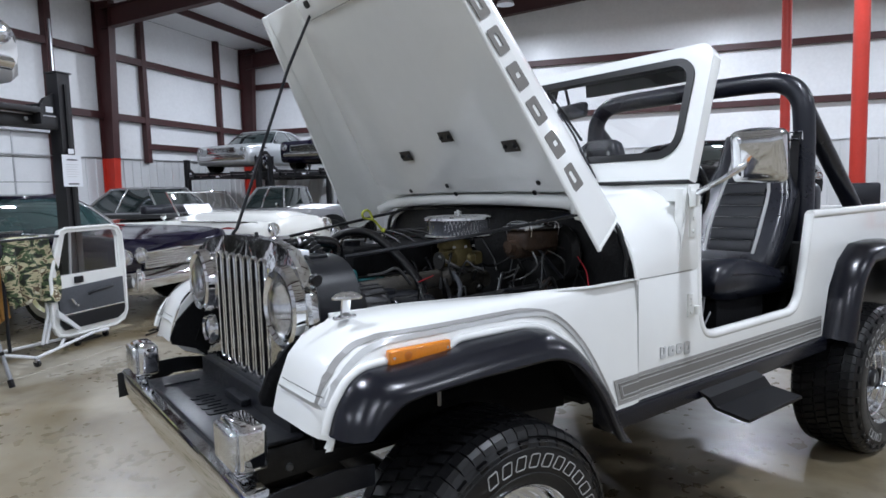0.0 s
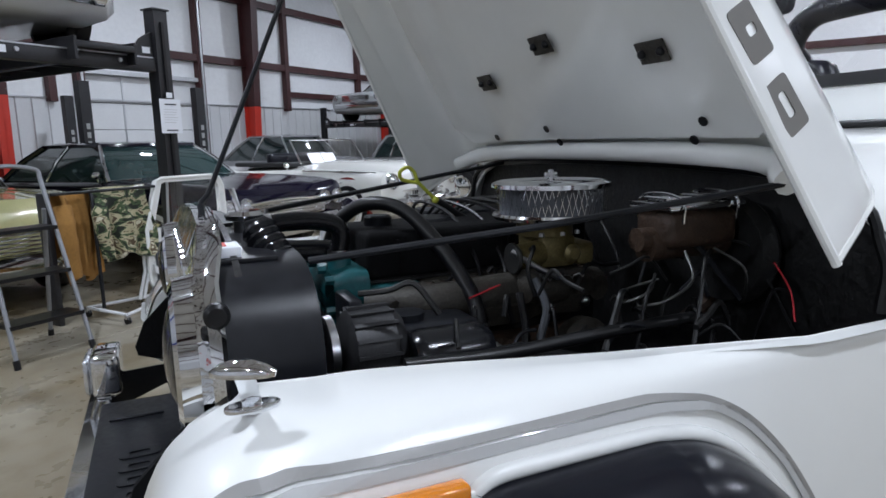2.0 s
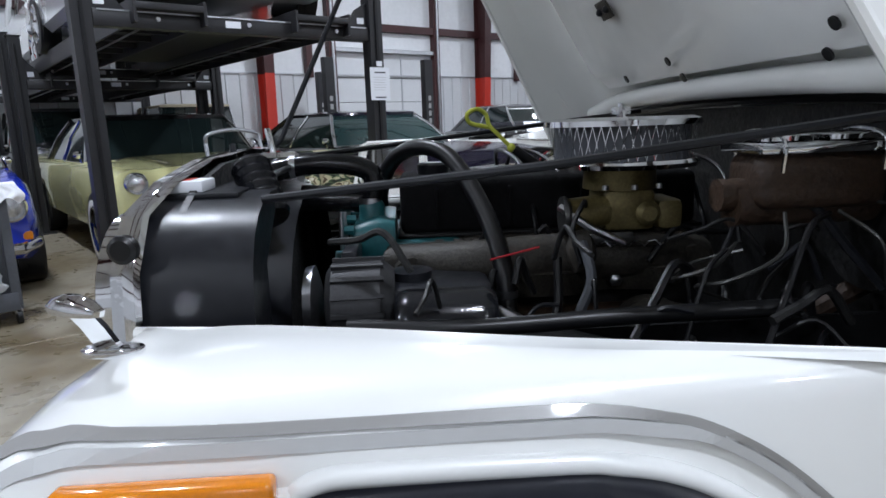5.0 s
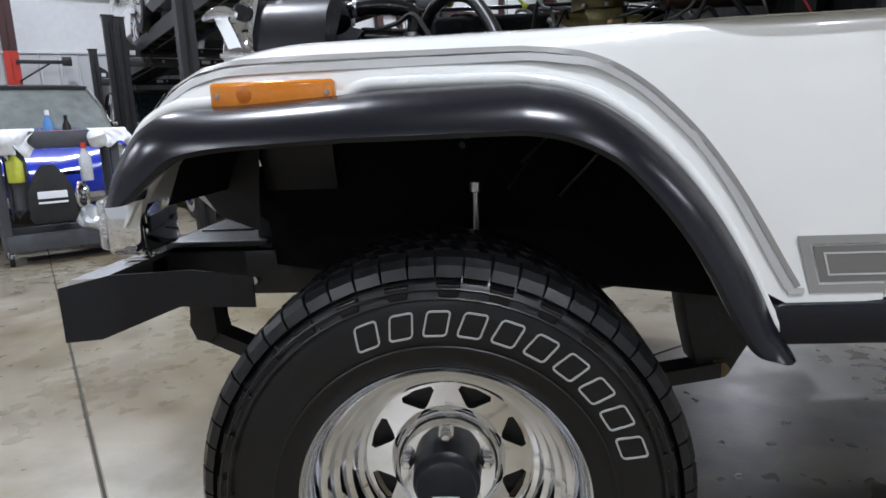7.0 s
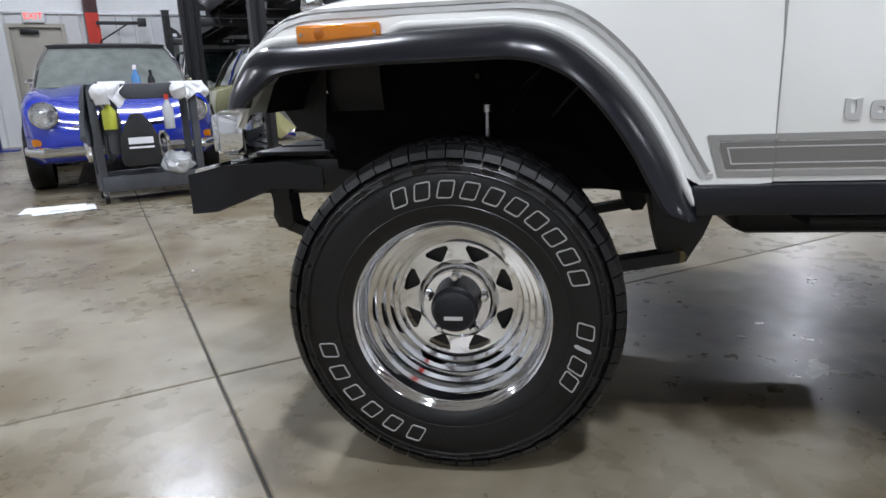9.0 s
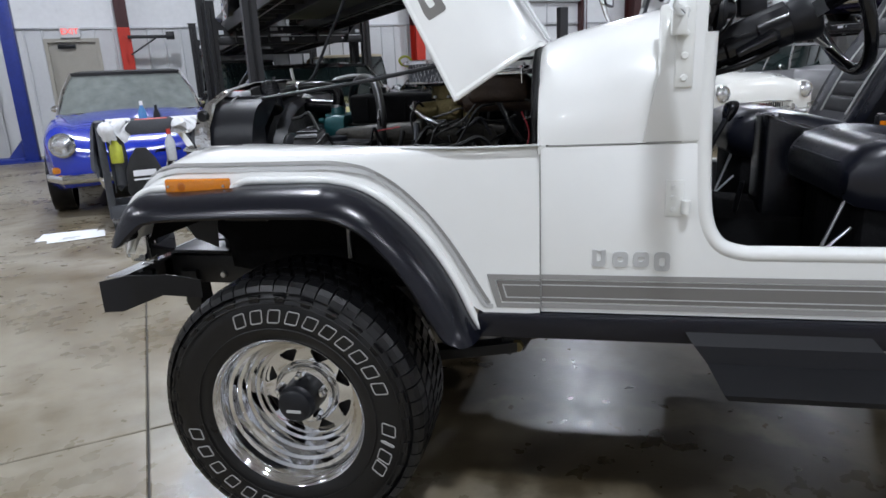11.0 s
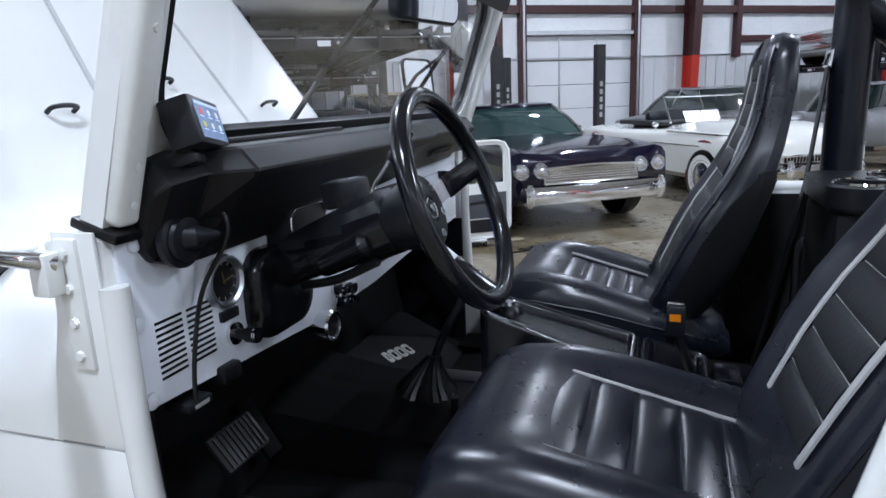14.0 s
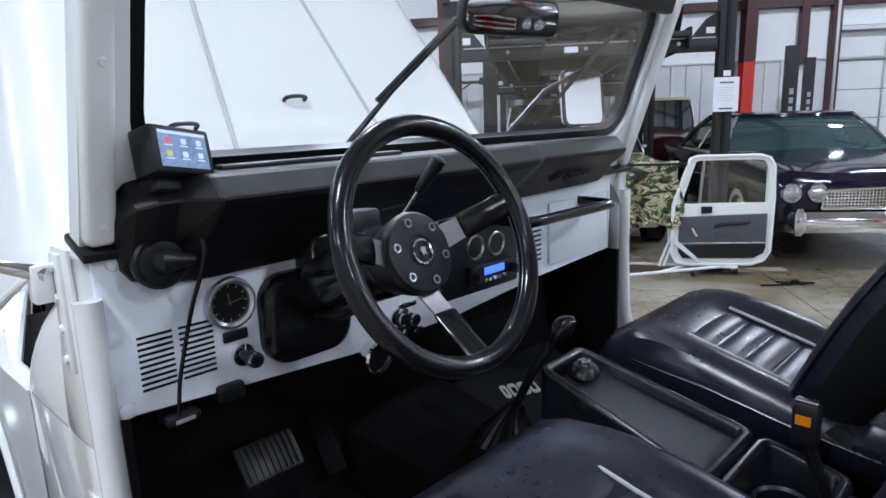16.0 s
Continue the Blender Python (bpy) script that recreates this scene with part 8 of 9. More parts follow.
    if bumper:
        zb, hb, guards, yb = bumper
        for y, s in ((yb, 1), (L, -1)) if rear else ((yb, 1),):
            rows = []
            for x in (-1.0, -0.97, -0.8, -0.4, 0, 0.4, 0.8, 0.97, 1.0):
                back = 0.30 * max(0, abs(x) - 0.8) / 0.2 + 0.05 * x * x
                k = 0.7 if abs(x) == 1 else 1.0
                rows.append([(x * h, y + s * (back + 0.04), zb - hb * k / 2), (x * h, y + s * back, zb - hb * k * 0.25), (x * h, y + s * (back - 0.015), zb), (x * h, y + s * back, zb + hb * k * 0.25), (x * h, y + s * (back + 0.04), zb + hb * k / 2), (x * h, y + s * (back + 0.06), zb)])
            bpr = part("bumper", loft(rows), CHROME, car, "heavy chrome bumper")
            for gx in guards:
                for o in (-1, 1):
                    part("bumper_guard", loft([[(o * gx + a * 0.05 * k, y - s * (0.05 * k) + b * 0.03 * k, z) for a, b in circ(0, 0, 1, 12)] for z, k in ((zb - 0.10, 0.6), (zb - 0.03, 1.0), (zb + 0.08, 1.0), (zb + 0.14, 0.5))]), CHROME, bpr)
    for pts, rad in trim:
        for o in (-1, 1):
            part("side_trim", tube([(o * x * h, y, z) for x, y, z in pts], rad, 6), CHROME, car, "chrome side moulding")
    for o in (-1, 1):
        if wind or roof:
            yb = (wind or roof)[0]
            zz = [s for s in stations if s[0] <= yb][-1][3]
            mr = part("door_mirror", ball((o * h * 0.92, yb + 0.3, zz + 0.06), 0.06, sy=0.5, sz=0.7), CHROME, car, "small chrome mirror")
            part("stalk", cyl((o * h * 0.90, yb + 0.3, zz - 0.03), (o * h * 0.92, yb + 0.3, zz + 0.04), 0.012, 8), CHROME, mr)
    return car


# dark navy luxury sedan of about 1960
build_car("vintage_sedan", "dark navy vintage sedan with chrome grille and quad headlights", NAVY, at_uv(4.06, 3.99), 5.6, 1.98,
          [(0.10, 0.94, 0.42, 0.80, 0.80), (0.16, 0.99, 0.34, 0.90, 0.86), (0.4, 1.0, 0.30, 0.93, 0.90), (1.0, 1.0, 0.28, 0.955, 0.94), (1.75, 1.0, 0.28, 0.97, 0.985), (3.9, 1.0, 0.28, 0.96, 0.97), (4.9, 0.98, 0.32, 0.98, 0.92), (5.5, 0.94, 0.4, 0.98, 0.85)],
          roof=(1.75, 2.25, 3.6, 4.2, 1.40, 0.64), glass=TEAL_GLASS, lamps=((0.82, 0.20, 0.70, 0.080), (0.60, 0.19, 0.70, 0.080)), grille=(0.56, 0.56, 0.72, 0.075, 6, 40, 0.01), bumper=(0.44, 0.19, (0.78,), 0.0), wheels=(0.98, 4.3, 0.36), white=0.2,
          trim=(([(1.0, 0.5, 0.66), (1.01, 2.5, 0.66), (1.0, 4.8, 0.64)], 0.010),))
# white convertible of the early fifties
build_car("vintage_convertible", "white vintage convertible with toothed chrome grille and whitewall tyres", mat("ivory_white_paint", (0.74, 0.74, 0.70), 0.2, vary=0.02, coat=1.0), at_uv(7.05, 4.06, 0, -5.5), 5.2, 1.92,
          [(0.14, 0.84, 0.40, 0.82, 0.84), (0.20, 0.95, 0.34, 0.90, 0.95), (0.40, 1.0, 0.31, 0.925, 1.02), (1.0, 1.0, 0.30, 0.93, 1.05), (1.8, 1.0, 0.30, 0.94, 1.055), (2.2, 1.0, 0.30, 0.93, 0.99), (3.3, 1.0, 0.30, 0.90, 0.93), (4.1, 1.0, 0.32, 0.95, 0.96), (4.8, 0.94, 0.36, 0.90, 0.90), (5.12, 0.82, 0.42, 0.76, 0.76)],
          wind=(1.85, 0.28, 1.02, 1.385, 0.74), glass=GLASS, lamps=((0.72, 0.18, 0.77, 0.100),), grille=(0.54, 0.47, 0.62, 0.10, 1, 26, 0.06), bumper=(0.46, 0.13, (0.34, 0.62), 0.0), wheels=(0.80, 4.05, 0.36), white=0.27, arch=HUB_RED, paper=(2.0, 1.02, -0.14, -35),
          trim=(([(0.99, 0.9, 0.75), (1.01, 1.7, 0.75), (1.005, 2.1, 0.745)], 0.008), ([(0.90, 0.32, 0.895), (0.945, 0.6, 0.905), (0.955, 1.75, 0.915)], 0.012)))
# pale yellow sedan under the lift
build_car("vintage_sedan", "pale yellow vintage sedan with wide slatted grille under a lift", YELLOW, at_uv(1.43, 4.62), 5.3, 1.96,
          [(0.12, 0.94, 0.40, 0.80, 0.82), (0.2, 0.99, 0.34, 0.92, 0.92), (0.6, 1.0, 0.30, 0.95, 0.95), (1.4, 1.0, 0.28, 0.96, 0.98), (4.0, 1.0, 0.28, 0.95, 0.95), (5.2, 0.95, 0.4, 0.95, 0.90)],
          roof=(1.5, 1.95, 3.2, 3.9, 1.42, 0.70), roof_paint=BLACK_PAINT, glass=DARK_GLASS, lamps=((0.80, 0.18, 0.80, 0.085),), grille=(0.66, 0.46, 0.66, 0.10, 6, 3, 0.03), bumper=(0.38, 0.16, (0.5,), 0.0), wheels=(0.95, 4.1, 0.35), white=0.2,
          trim=(([(0.5, 0.30, 0.955), (0.52, 1.2, 0.985)], 0.007),))
# blue coupe with black roof
build_car("sports_coupe", "bright blue vintage sports coupe with black soft top", BLUE, at_uv(-0.88, 4.72), 4.1, 1.66,
          [(0.10, 0.70, 0.36, 0.58, 0.55), (0.16, 0.88, 0.30, 0.72, 0.64), (0.32, 0.97, 0.26, 0.83, 0.72), (0.75, 1.0, 0.24, 0.91, 0.85), (1.25, 1.0, 0.22, 0.95, 0.97), (2.6, 1.0, 0.24, 0.94, 0.96), (3.5, 0.96, 0.28, 0.84, 0.82), (4.0, 0.84, 0.36, 0.66, 0.62)],
          roof=(1.28, 1.70, 2.5, 3.1, 1.42, 0.58), roof_paint=BLACK_CLOTH, glass=CABIN_GLASS, lamps=((0.62, 0.16, 0.70, 0.10),), grille=None, bumper=(0.38, 0.09, (0.3,), 0.0), wheels=(0.72, 3.15, 0.31))
gv = thing("front_vent", "pair of chrome slatted vents on the blue coupe's nose", "vent", at_uv(-0.88, 4.72))
for o in (-1, 1):
    v_ = part("vent_frame", prism(rounded(o * 0.30 - 0.13, o * 0.30 + 0.13, 0.50, 0.60, 0.04, 4), 0.105, 0.13, "y", holes=[rounded(o * 0.30 - 0.12, o * 0.30 + 0.12, 0.51, 0.59, 0.035, 4)]), CHROME, gv)
    for i in range(4):
        part("slat", box(o * 0.30 - 0.12, o * 0.30 + 0.12, 0.107, 0.12, 0.515 + i * 0.02, 0.523 + i * 0.02), CHROME, v_, smooth=False)
    part("turn_lens", box(o * 0.66 - 0.09, o * 0.66 + 0.09, 0.14, 0.24, 0.43, 0.50, 0.02), AMBER, gv, "amber turn lens")
# behind the first row
build_car("antique_car", "maroon antique car with tan folding top", MAROON, at_uv(3.35, 9.75), 3.6, 1.6,
          [(0.1, 0.75, 0.45, 0.85, 1.0), (0.5, 0.95, 0.4, 0.92, 1.1), (1.2, 1.0, 0.35, 1.0, 1.15), (3.0, 1.0, 0.35, 1.05, 1.08), (3.5, 0.9, 0.4, 0.9, 0.9)],
          roof=(1.3, 1.35, 2.9, 3.1, 1.70, 0.62), roof_paint=TAN_CLOTH, glass=DARK_GLASS, lamps=((0.45, 0.2, 0.95, 0.10),), bumper=(0.5, 0.1, (), 0.0), wheels=(0.55, 2.9, 0.36), paper=(1.3, 1.2, 0.0, -6))
build_car("antique_car", "black antique car with pale papers in the windshield", BLACK_PAINT, at_uv(1.15, 10.1), 3.3, 1.6,
          [(0.1, 0.75, 0.45, 0.85, 1.0), (0.5, 0.95, 0.4, 0.95, 1.1), (1.2, 1.0, 0.35, 1.0, 1.12), (2.8, 1.0, 0.35, 1.05, 1.08), (3.2, 0.9, 0.4, 0.9, 0.9)],
          roof=(1.2, 1.3, 2.6, 2.8, 1.66, 0.60), roof_paint=BLACK_CLOTH, glass=DARK_GLASS, lamps=((0.45, 0.2, 0.95, 0.10),), bumper=(0.5, 0.1, (), 0.0), wheels=(0.55, 2.6, 0.36), paper=(1.2, 1.2, 0.1, -8))
build_car("saloon_car", "black saloon parked behind the blue coupe", BLACK_PAINT, at_uv(-0.95, 9.2), 3.9, 1.75,
          [(0.1, 0.85, 0.35, 0.75, 0.78), (0.3, 0.97, 0.3, 0.9, 0.92), (1.2, 1.0, 0.28, 0.98, 1.0), (3.0, 1.0, 0.28, 0.98, 1.0), (3.8, 0.92, 0.36, 0.86, 0.86)],
          roof=(1.2, 1.6, 2.6, 3.2, 1.45, 0.60), glass=DARK_GLASS, lamps=((0.62, 0.14, 0.72, 0.08),), bumper=(0.45, 0.1, (), 0.0), wheels=(0.75, 3.1, 0.33))
build_car("vintage_sedan", "grey vintage sedan parked near the garage door", GREY_PAINT, at_uv(10.3, 7.6), 4.9, 1.85,
          [(0.1, 0.85, 0.38, 0.80, 0.86), (0.3, 0.97, 0.32, 0.95, 1.0), (1.3, 1.0, 0.30, 1.0, 1.05), (3.6, 1.0, 0.30, 1.0, 1.0), (4.8, 0.9, 0.4, 0.85, 0.85)],
          roof=(1.35, 1.8, 3.0, 3.7, 1.55, 0.62), glass=DARK_GLASS, lamps=((0.66, 0.14, 0.82, 0.085),), grille=(0.4, 0.5, 0.7, 0.08, 4, 0, 0.06), bumper=(0.45, 0.12, (0.3,), 0.0), wheels=(0.85, 3.9, 0.34), paper=(1.45, 1.02, 0.2, -35))
build_car("hot_rod", "grey and red open-wheel hot rod", GREY_PAINT, at_uv(11.4, 5.0), 3.9, 1.5,
          [(0.2, 0.45, 0.5, 0.85, 0.95), (0.5, 0.5, 0.45, 0.95, 1.02), (1.4, 0.7, 0.4, 1.0, 1.06), (1.6, 0.95, 0.4, 1.02, 1.06), (3.0, 1.0, 0.4, 1.0, 1.0), (3.8, 0.8, 0.5, 0.8, 0.8)],
          roof=(1.6, 1.7, 2.6, 2.9, 1.50, 0.50), glass=DARK_GLASS, lamps=((0.42, 0.3, 0.85, 0.09),), wheels=(0.5, 3.1, 0.36))
build_car("camper_van", "white vintage camper van with round headlights", mat("cream_van_paint", (0.66, 0.66, 0.62), 0.25, vary=0.03, coat=1.0), at_uv(11.6, 2.2, 0, -50), 4.2, 1.72,
          [(0.05, 0.92, 0.35, 0.95, 1.0), (0.2, 1.0, 0.3, 1.1, 1.15), (0.8, 1.0, 0.3, 1.12, 1.15), (3.9, 1.0, 0.3, 1.12, 1.15), (4.15, 0.95, 0.36, 1.05, 1.05)],
          roof=(0.2, 0.45, 3.8, 4.05, 1.92, 0.70), glass=DARK_GLASS, lamps=((0.56, 0.10, 0.80, 0.09),), bumper=(0.45, 0.14, (), 0.0), wheels=(0.75, 3.2, 0.33))
build_car("sports_coupe", "black modern sports coupe with four round lamps", BLACK_PAINT, at_uv(8.6, -2.9, 0.78, -70), 4.3, 1.85,
          [(0.08, 0.85, 0.28, 0.66, 0.66), (0.3, 0.98, 0.22, 0.76, 0.78), (1.2, 1.0, 0.2, 0.85, 0.90), (3.0, 1.0, 0.2, 0.90, 0.92), (4.2, 0.92, 0.3, 0.85, 0.85)],
          roof=(1.3, 1.9, 2.7, 3.5, 1.28, 0.58), glass=DARK_GLASS, lamps=((0.70, 0.12, 0.58, 0.06), (0.52, 0.10, 0.58, 0.06)), grille=(0.35, 0.5, 0.62, 0.06, 1, 0, 0.0), wheels=(0.85, 3.4, 0.32))


# ---- four-post lifts ----
def build_lift(label, m, W_, L_, plate, post_h, car_gap=True, sign=False):
    lf = thing("car_lift", label, "car lift", m, "four-post lifts")
    for x in (0, W_):
        for y in (0, L_):
            po = part("post", loft([[(x + dx, y + dy, z) for dx, dy in ((-0.065, -0.065), (0.065, -0.065), (0.065, 0.065), (-0.065, 0.065))] for z in (0.01, post_h)]), LIFT_BLACK, lf, "black steel lift post", smooth=False)
            part("foot", box(x - 0.14, x + 0.14, y - 0.14, y + 0.14, 0, 0.012), LIFT_BLACK, po, smooth=False)
            part("cap", box(x - 0.08, x + 0.08, y - 0.08, y + 0.08, post_h, post_h + 0.012), LIFT_BLACK, po, smooth=False)
            part("rail", box(x - 0.012, x + 0.012, y - 0.082, y - 0.066, 0.1, post_h - 0.1), SEAL, po, smooth=False)
    for y in (0, L_):
        cbm = part("cross_beam", box(0.07, W_ - 0.07, y - 0.05, y + 0.05, plate - 0.17, plate - 0.05, 0.006), LIFT_BLACK, lf, "black cross beam")
        for x in (0.5, W_ * 0.5, W_ - 0.4):
            part("bolt", spin([(0, 0.018), (-0.012, 0.016)], (x, y - 0.05, plate - 0.10), "y", 10), STEEL, cbm)
        part("label_plate", box(W_ * 0.42, W_ * 0.42 + 0.12, y - 0.056, y - 0.051, plate - 0.13, plate - 0.08), PAPER, cbm, smooth=False)
        part("trim_strip", box(0.1, W_ - 0.1, y - 0.058, y - 0.051, plate - 0.062, plate - 0.052), STEEL, cbm, smooth=False)
        for x, o in ((0.07, 1), (W_ - 0.07, -1)):
            part("gusset", prism([(x, plate - 0.05), (x + o * 0.22, plate - 0.05), (x + o * 0.10, plate + 0.10), (x, plate + 0.16)], y - 0.02, y + 0.02, "y"), LIFT_BLACK, cbm)
            part("label_plate", box(x + o * 0.02 - 0.0, x + o * 0.02 + 0.07 * o if o > 0 else x + o * 0.02, y - 0.026, y - 0.021, plate - 0.02, plate + 0.04), PAPER, cbm, smooth=False) if o > 0 else part("label_plate", box(x - 0.10, x - 0.03, y - 0.026, y - 0.021, plate - 0.02, plate + 0.03), PAPER, cbm, smooth=False)
    for x in (W_ * 0.24, W_ * 0.76):
        rw = part("runway", box(x - 0.25, x + 0.25, -0.15, L_ + 0.35, plate - 0.05, plate, 0.006), LIFT_BLACK, lf, "black steel runway")
        for sx in (-0.245, 0.245):
            part("runway_edge", box(x + sx - 0.012, x + sx + 0.012, -0.15, L_ + 0.35, plate - 0.14, plate + 0.03, 0.004), LIFT_BLACK, rw, smooth=False)
        for i in range(9):
            part("stiffener", box(x - 0.23, x + 0.23, 0.2 + i * L_ / 9, 0.24 + i * L_ / 9, plate - 0.10, plate - 0.05), LIFT_BLACK, rw, smooth=False)
        part("cable", tube([(x - 0.1, 0.0, plate - 0.12), (x - 0.06, L_, plate - 0.12)], 0.008, 6), STEEL, rw)
    tr = part("drip_tray", box(W_ * 0.24 + 0.26, W_ * 0.76 - 0.26, 0.4, L_ * 0.75, plate - 0.06, plate - 0.045), FRAME, lf, "dark drip tray", smooth=False)
    return lf


l1 = build_lift("black steel four-post car lift with a car on it", at_uv(0.25, 4.10), 2.37, 4.6, 2.12, 2.46)
pw = thing("paper_notice", "white paper notice taped to the black lift post", "notice", at_uv(2.622, 4.025, 1.58))
part("sheet", box(-0.105, 0.105, -0.012, -0.0095, -0.145, 0.145), PAPER, pw, smooth=False)
for z in (0.10, -0.12):
    part("text_bar", box(-0.055, 0.06, -0.0135, -0.0125, z - 0.006, z + 0.006), INK, pw, smooth=False)
for i in range(6):
    part("text_bar", box(-0.07, 0.07 - 0.012 * (i % 3), -0.0135, -0.0125, 0.055 - i * 0.022, 0.058 - i * 0.022), SILVER_STRIPE, pw, smooth=False)
part("label", box(-0.03, 0.03, -0.012, -0.0095, 0.155, 0.20), PAPER, pw, "small white label", smooth=False)
build_lift("black steel four-post lift in the second row", at_uv(0.35, 8.45), 2.4, 3.7, 1.95, 2.40)
build_lift("black steel four-post lift in the corner", at_uv(13.8, 11.75, 0, -90), 2.4, 4.2, 1.95, 2.35)
build_lift("black steel four-post lift in the corner", at_uv(13.8, 8.95, 0, -90), 2.4, 4.2, 1.95, 2.35)
build_car("saloon_car", "white saloon raised on the four-post lift", mat("white_saloon_paint", (0.72, 0.73, 0.74), 0.2, vary=0.02, coat=1.0), at_uv(1.43, 4.05, 2.12), 4.7, 1.85,
          [(0.05, 0.88, 0.30, 0.62, 0.62), (0.15, 0.97, 0.22, 0.72, 0.74), (0.6, 1.0, 0.2, 0.80, 0.84), (1.3, 1.0, 0.2, 0.90, 0.95), (3.4, 1.0, 0.2, 0.92, 0.95), (4.6, 0.92, 0.3, 0.88, 0.88)],
          roof=(1.35, 2.0, 3.0, 3.7, 1.40, 0.60), glass=DARK_GLASS, lamps=((0.66, 0.10, 0.60, 0.085),), grille=(0.45, 0.40, 0.55, 0.02, 3, 0, 0.02), bumper=(0.36, 0.12, (), -0.02), wheels=(0.85, 3.6, 0.32))
build_car("sport_utility", "white utility vehicle raised on the rear lift", mat("white_utility_paint", (0.72, 0.73, 0.72), 0.25, vary=0.02, coat=1.0), at_uv(1.55, 8.3, 1.95), 4.2, 1.8,
          [(0.05, 0.95, 0.42, 0.98, 1.0), (0.2, 1.0, 0.36, 1.05, 1.08), (1.2, 1.0, 0.36, 1.08, 1.1), (4.1, 1.0, 0.36, 1.08, 1.1)],
          roof=(1.2, 1.5, 3.9, 4.05, 1.80, 0.66), glass=DARK_GLASS, lamps=((0.66, 0.05, 0.80, 0.085),), grille=(0.45, 0.68, 0.90, 0.02, 4, 0, 0.0), bumper=(0.52, 0.14, (), -0.03), wheels=(0.8, 3.3, 0.37))
build_car("coupe", "silver coupe raised on the corner lift", SILVER_PAINT, at_uv(13.5, 10.35, 1.95, -90), 4.1, 1.8,
          [(0.05, 0.93, 0.3, 0.66, 0.66), (0.15, 1.0, 0.22, 0.74, 0.76), (1.3, 1.0, 0.2, 0.88, 0.9), (3.3, 1.0, 0.2, 0.9, 0.92), (4.05, 0.95, 0.3, 0.88, 0.88)],
          roof=(1.3, 1.9, 2.9, 3.6, 1.32, 0.6), glass=DARK_GLASS, grille=(0.45, 0.55, 0.68, 0.02, 4, 0, 0.0), bumper=(0.42, 0.16, (), -0.03), lamps=((0.70, 0.08, 0.62, 0.07),), wheels=(0.85, 3.2, 0.31))
build_car("coupe", "dark navy coupe raised on the corner lift", NAVY, at_uv(13.7, 7.75, 1.95, -90), 4.1, 1.8,
          [(0.05, 0.93, 0.3, 0.70, 0.70), (0.15, 1.0, 0.22, 0.80, 0.80), (1.4, 1.0, 0.2, 0.90, 0.92), (3.3, 1.0, 0.2, 0.92, 0.94), (4.05, 0.95, 0.3, 0.88, 0.88)],
          roof=(1.4, 2.0, 2.9, 3.7, 1.32, 0.6), glass=DARK_GLASS, grille=(0.5, 0.5, 0.66, 0.02, 3, 0, 0.0), bumper=(0.42, 0.12, (), -0.03), lamps=((0.70, 0.08, 0.62, 0.08),), wheels=(0.9, 3.2, 0.33))
for u, v, h in ((5.05, 9.25, 2.39), (6.97, 8.9, 2.37), (6.35, 11.9, 2.37)):
    po = thing("lift_post", "black steel lift post standing near the wall", "lift post", at_uv(u, v), "lift posts by the wall")
    part("post", box(-0.09, 0.09, -0.07, 0.07, 0, h, 0.004), LIFT_BLACK, po, smooth=False)
    part("foot", box(-0.2, 0.2, -0.2, 0.2, 0, 0.015), LIFT_BLACK, po, smooth=False)
    for i in range(5):
        part("letter_block", box(-0.03, 0.03, -0.074, -0.071, h - 0.75 - i * 0.14, h - 0.66 - i * 0.14), PIPING, po, "pale lettering block", smooth=False)
bl2 = thing("two_post_lift", "blue steel two-post lift frame", "car lift", at_uv(-3.36, 11.6))
part("post", box(0.52, 0.74, -0.12, 0.12, 0.02, 3.7, 0.01), LIFT_BLUE, bl2, "blue steel post")
part("base_plate", box(0.1, 1.0, -0.25, 0.25, 0, 0.02, 0.003), LIFT_BLUE, bl2)
part("base_beam", box(-3.0, 0.52, -0.14, 0.14, 0, 0.09, 0.008), LIFT_BLUE, bl2)
part("gusset", prism([(0.2, 0.02), (0.52, 0.02), (0.52, 0.42)], -0.03, 0.03, "y"), LIFT_BLUE, bl2)
part("post", box(-2.9, -2.68, -0.12, 0.12, 0.02, 3.7, 0.01), LIFT_BLUE, bl2, "blue steel post")
wb = thing("wall_bracket", "black steel wall bracket arm on the column", "bracket", at_uv(-0.85, 12.2, 2.15))
part("arm", box(0, 0.75, -0.04, 0.04, 0, 0.06, 0.006), LIFT_BLACK, wb)
part("brace", tube([(0.02, 0, -0.3), (0.5, 0, 0.0)], 0.015, 8), LIFT_BLACK, wb)
part("tip", box(0.7, 0.85, -0.06, 0.06, -0.03, 0.12, 0.01), LIFT_BLACK, wb)

# ---- loose things ----
# removed vehicle door on a rolling rack
rk = thing("rolling_rack", "white tubular rolling rack holding a removed vehicle door", "rack", at_uv(2.36, 3.86))
for x0, y0, x1, y1 in ((-0.62, -0.28, 0.40, 0.10), (-0.62, 0.22, 0.40, 0.02), (-0.62, -0.28, -0.62, 0.22), (-0.30, -0.16, -0.02, 0.10)):
    part("base_tube", tube([(x0, y0, 0.075), (x1, y1, 0.075)], 0.014, 8), DOOR_WHITE, rk, "white base tube")
for x, y in ((-0.62, -0.28), (-0.62, 0.22), (0.40, 0.06), (0.02, 0.0)):
    cs = part("caster", spin([(-0.012, 0.029), (0.012, 0.029)], (x, y, 0.030), "x", 14), SEAL, rk, "black caster")
    part("fork", box(x - 0.018, x + 0.018, y - 0.012, y + 0.012, 0.04, 0.075, 0.003), STEEL, cs)
for x in (-0.06, -0.02):
    part("upright", tube([(x - 0.20, 0.08, 0.075), (x - 0.12, 0.09, 0.30), (x - 0.12, 0.09, 1.02)], 0.014, 8), DOOR_WHITE, rk)
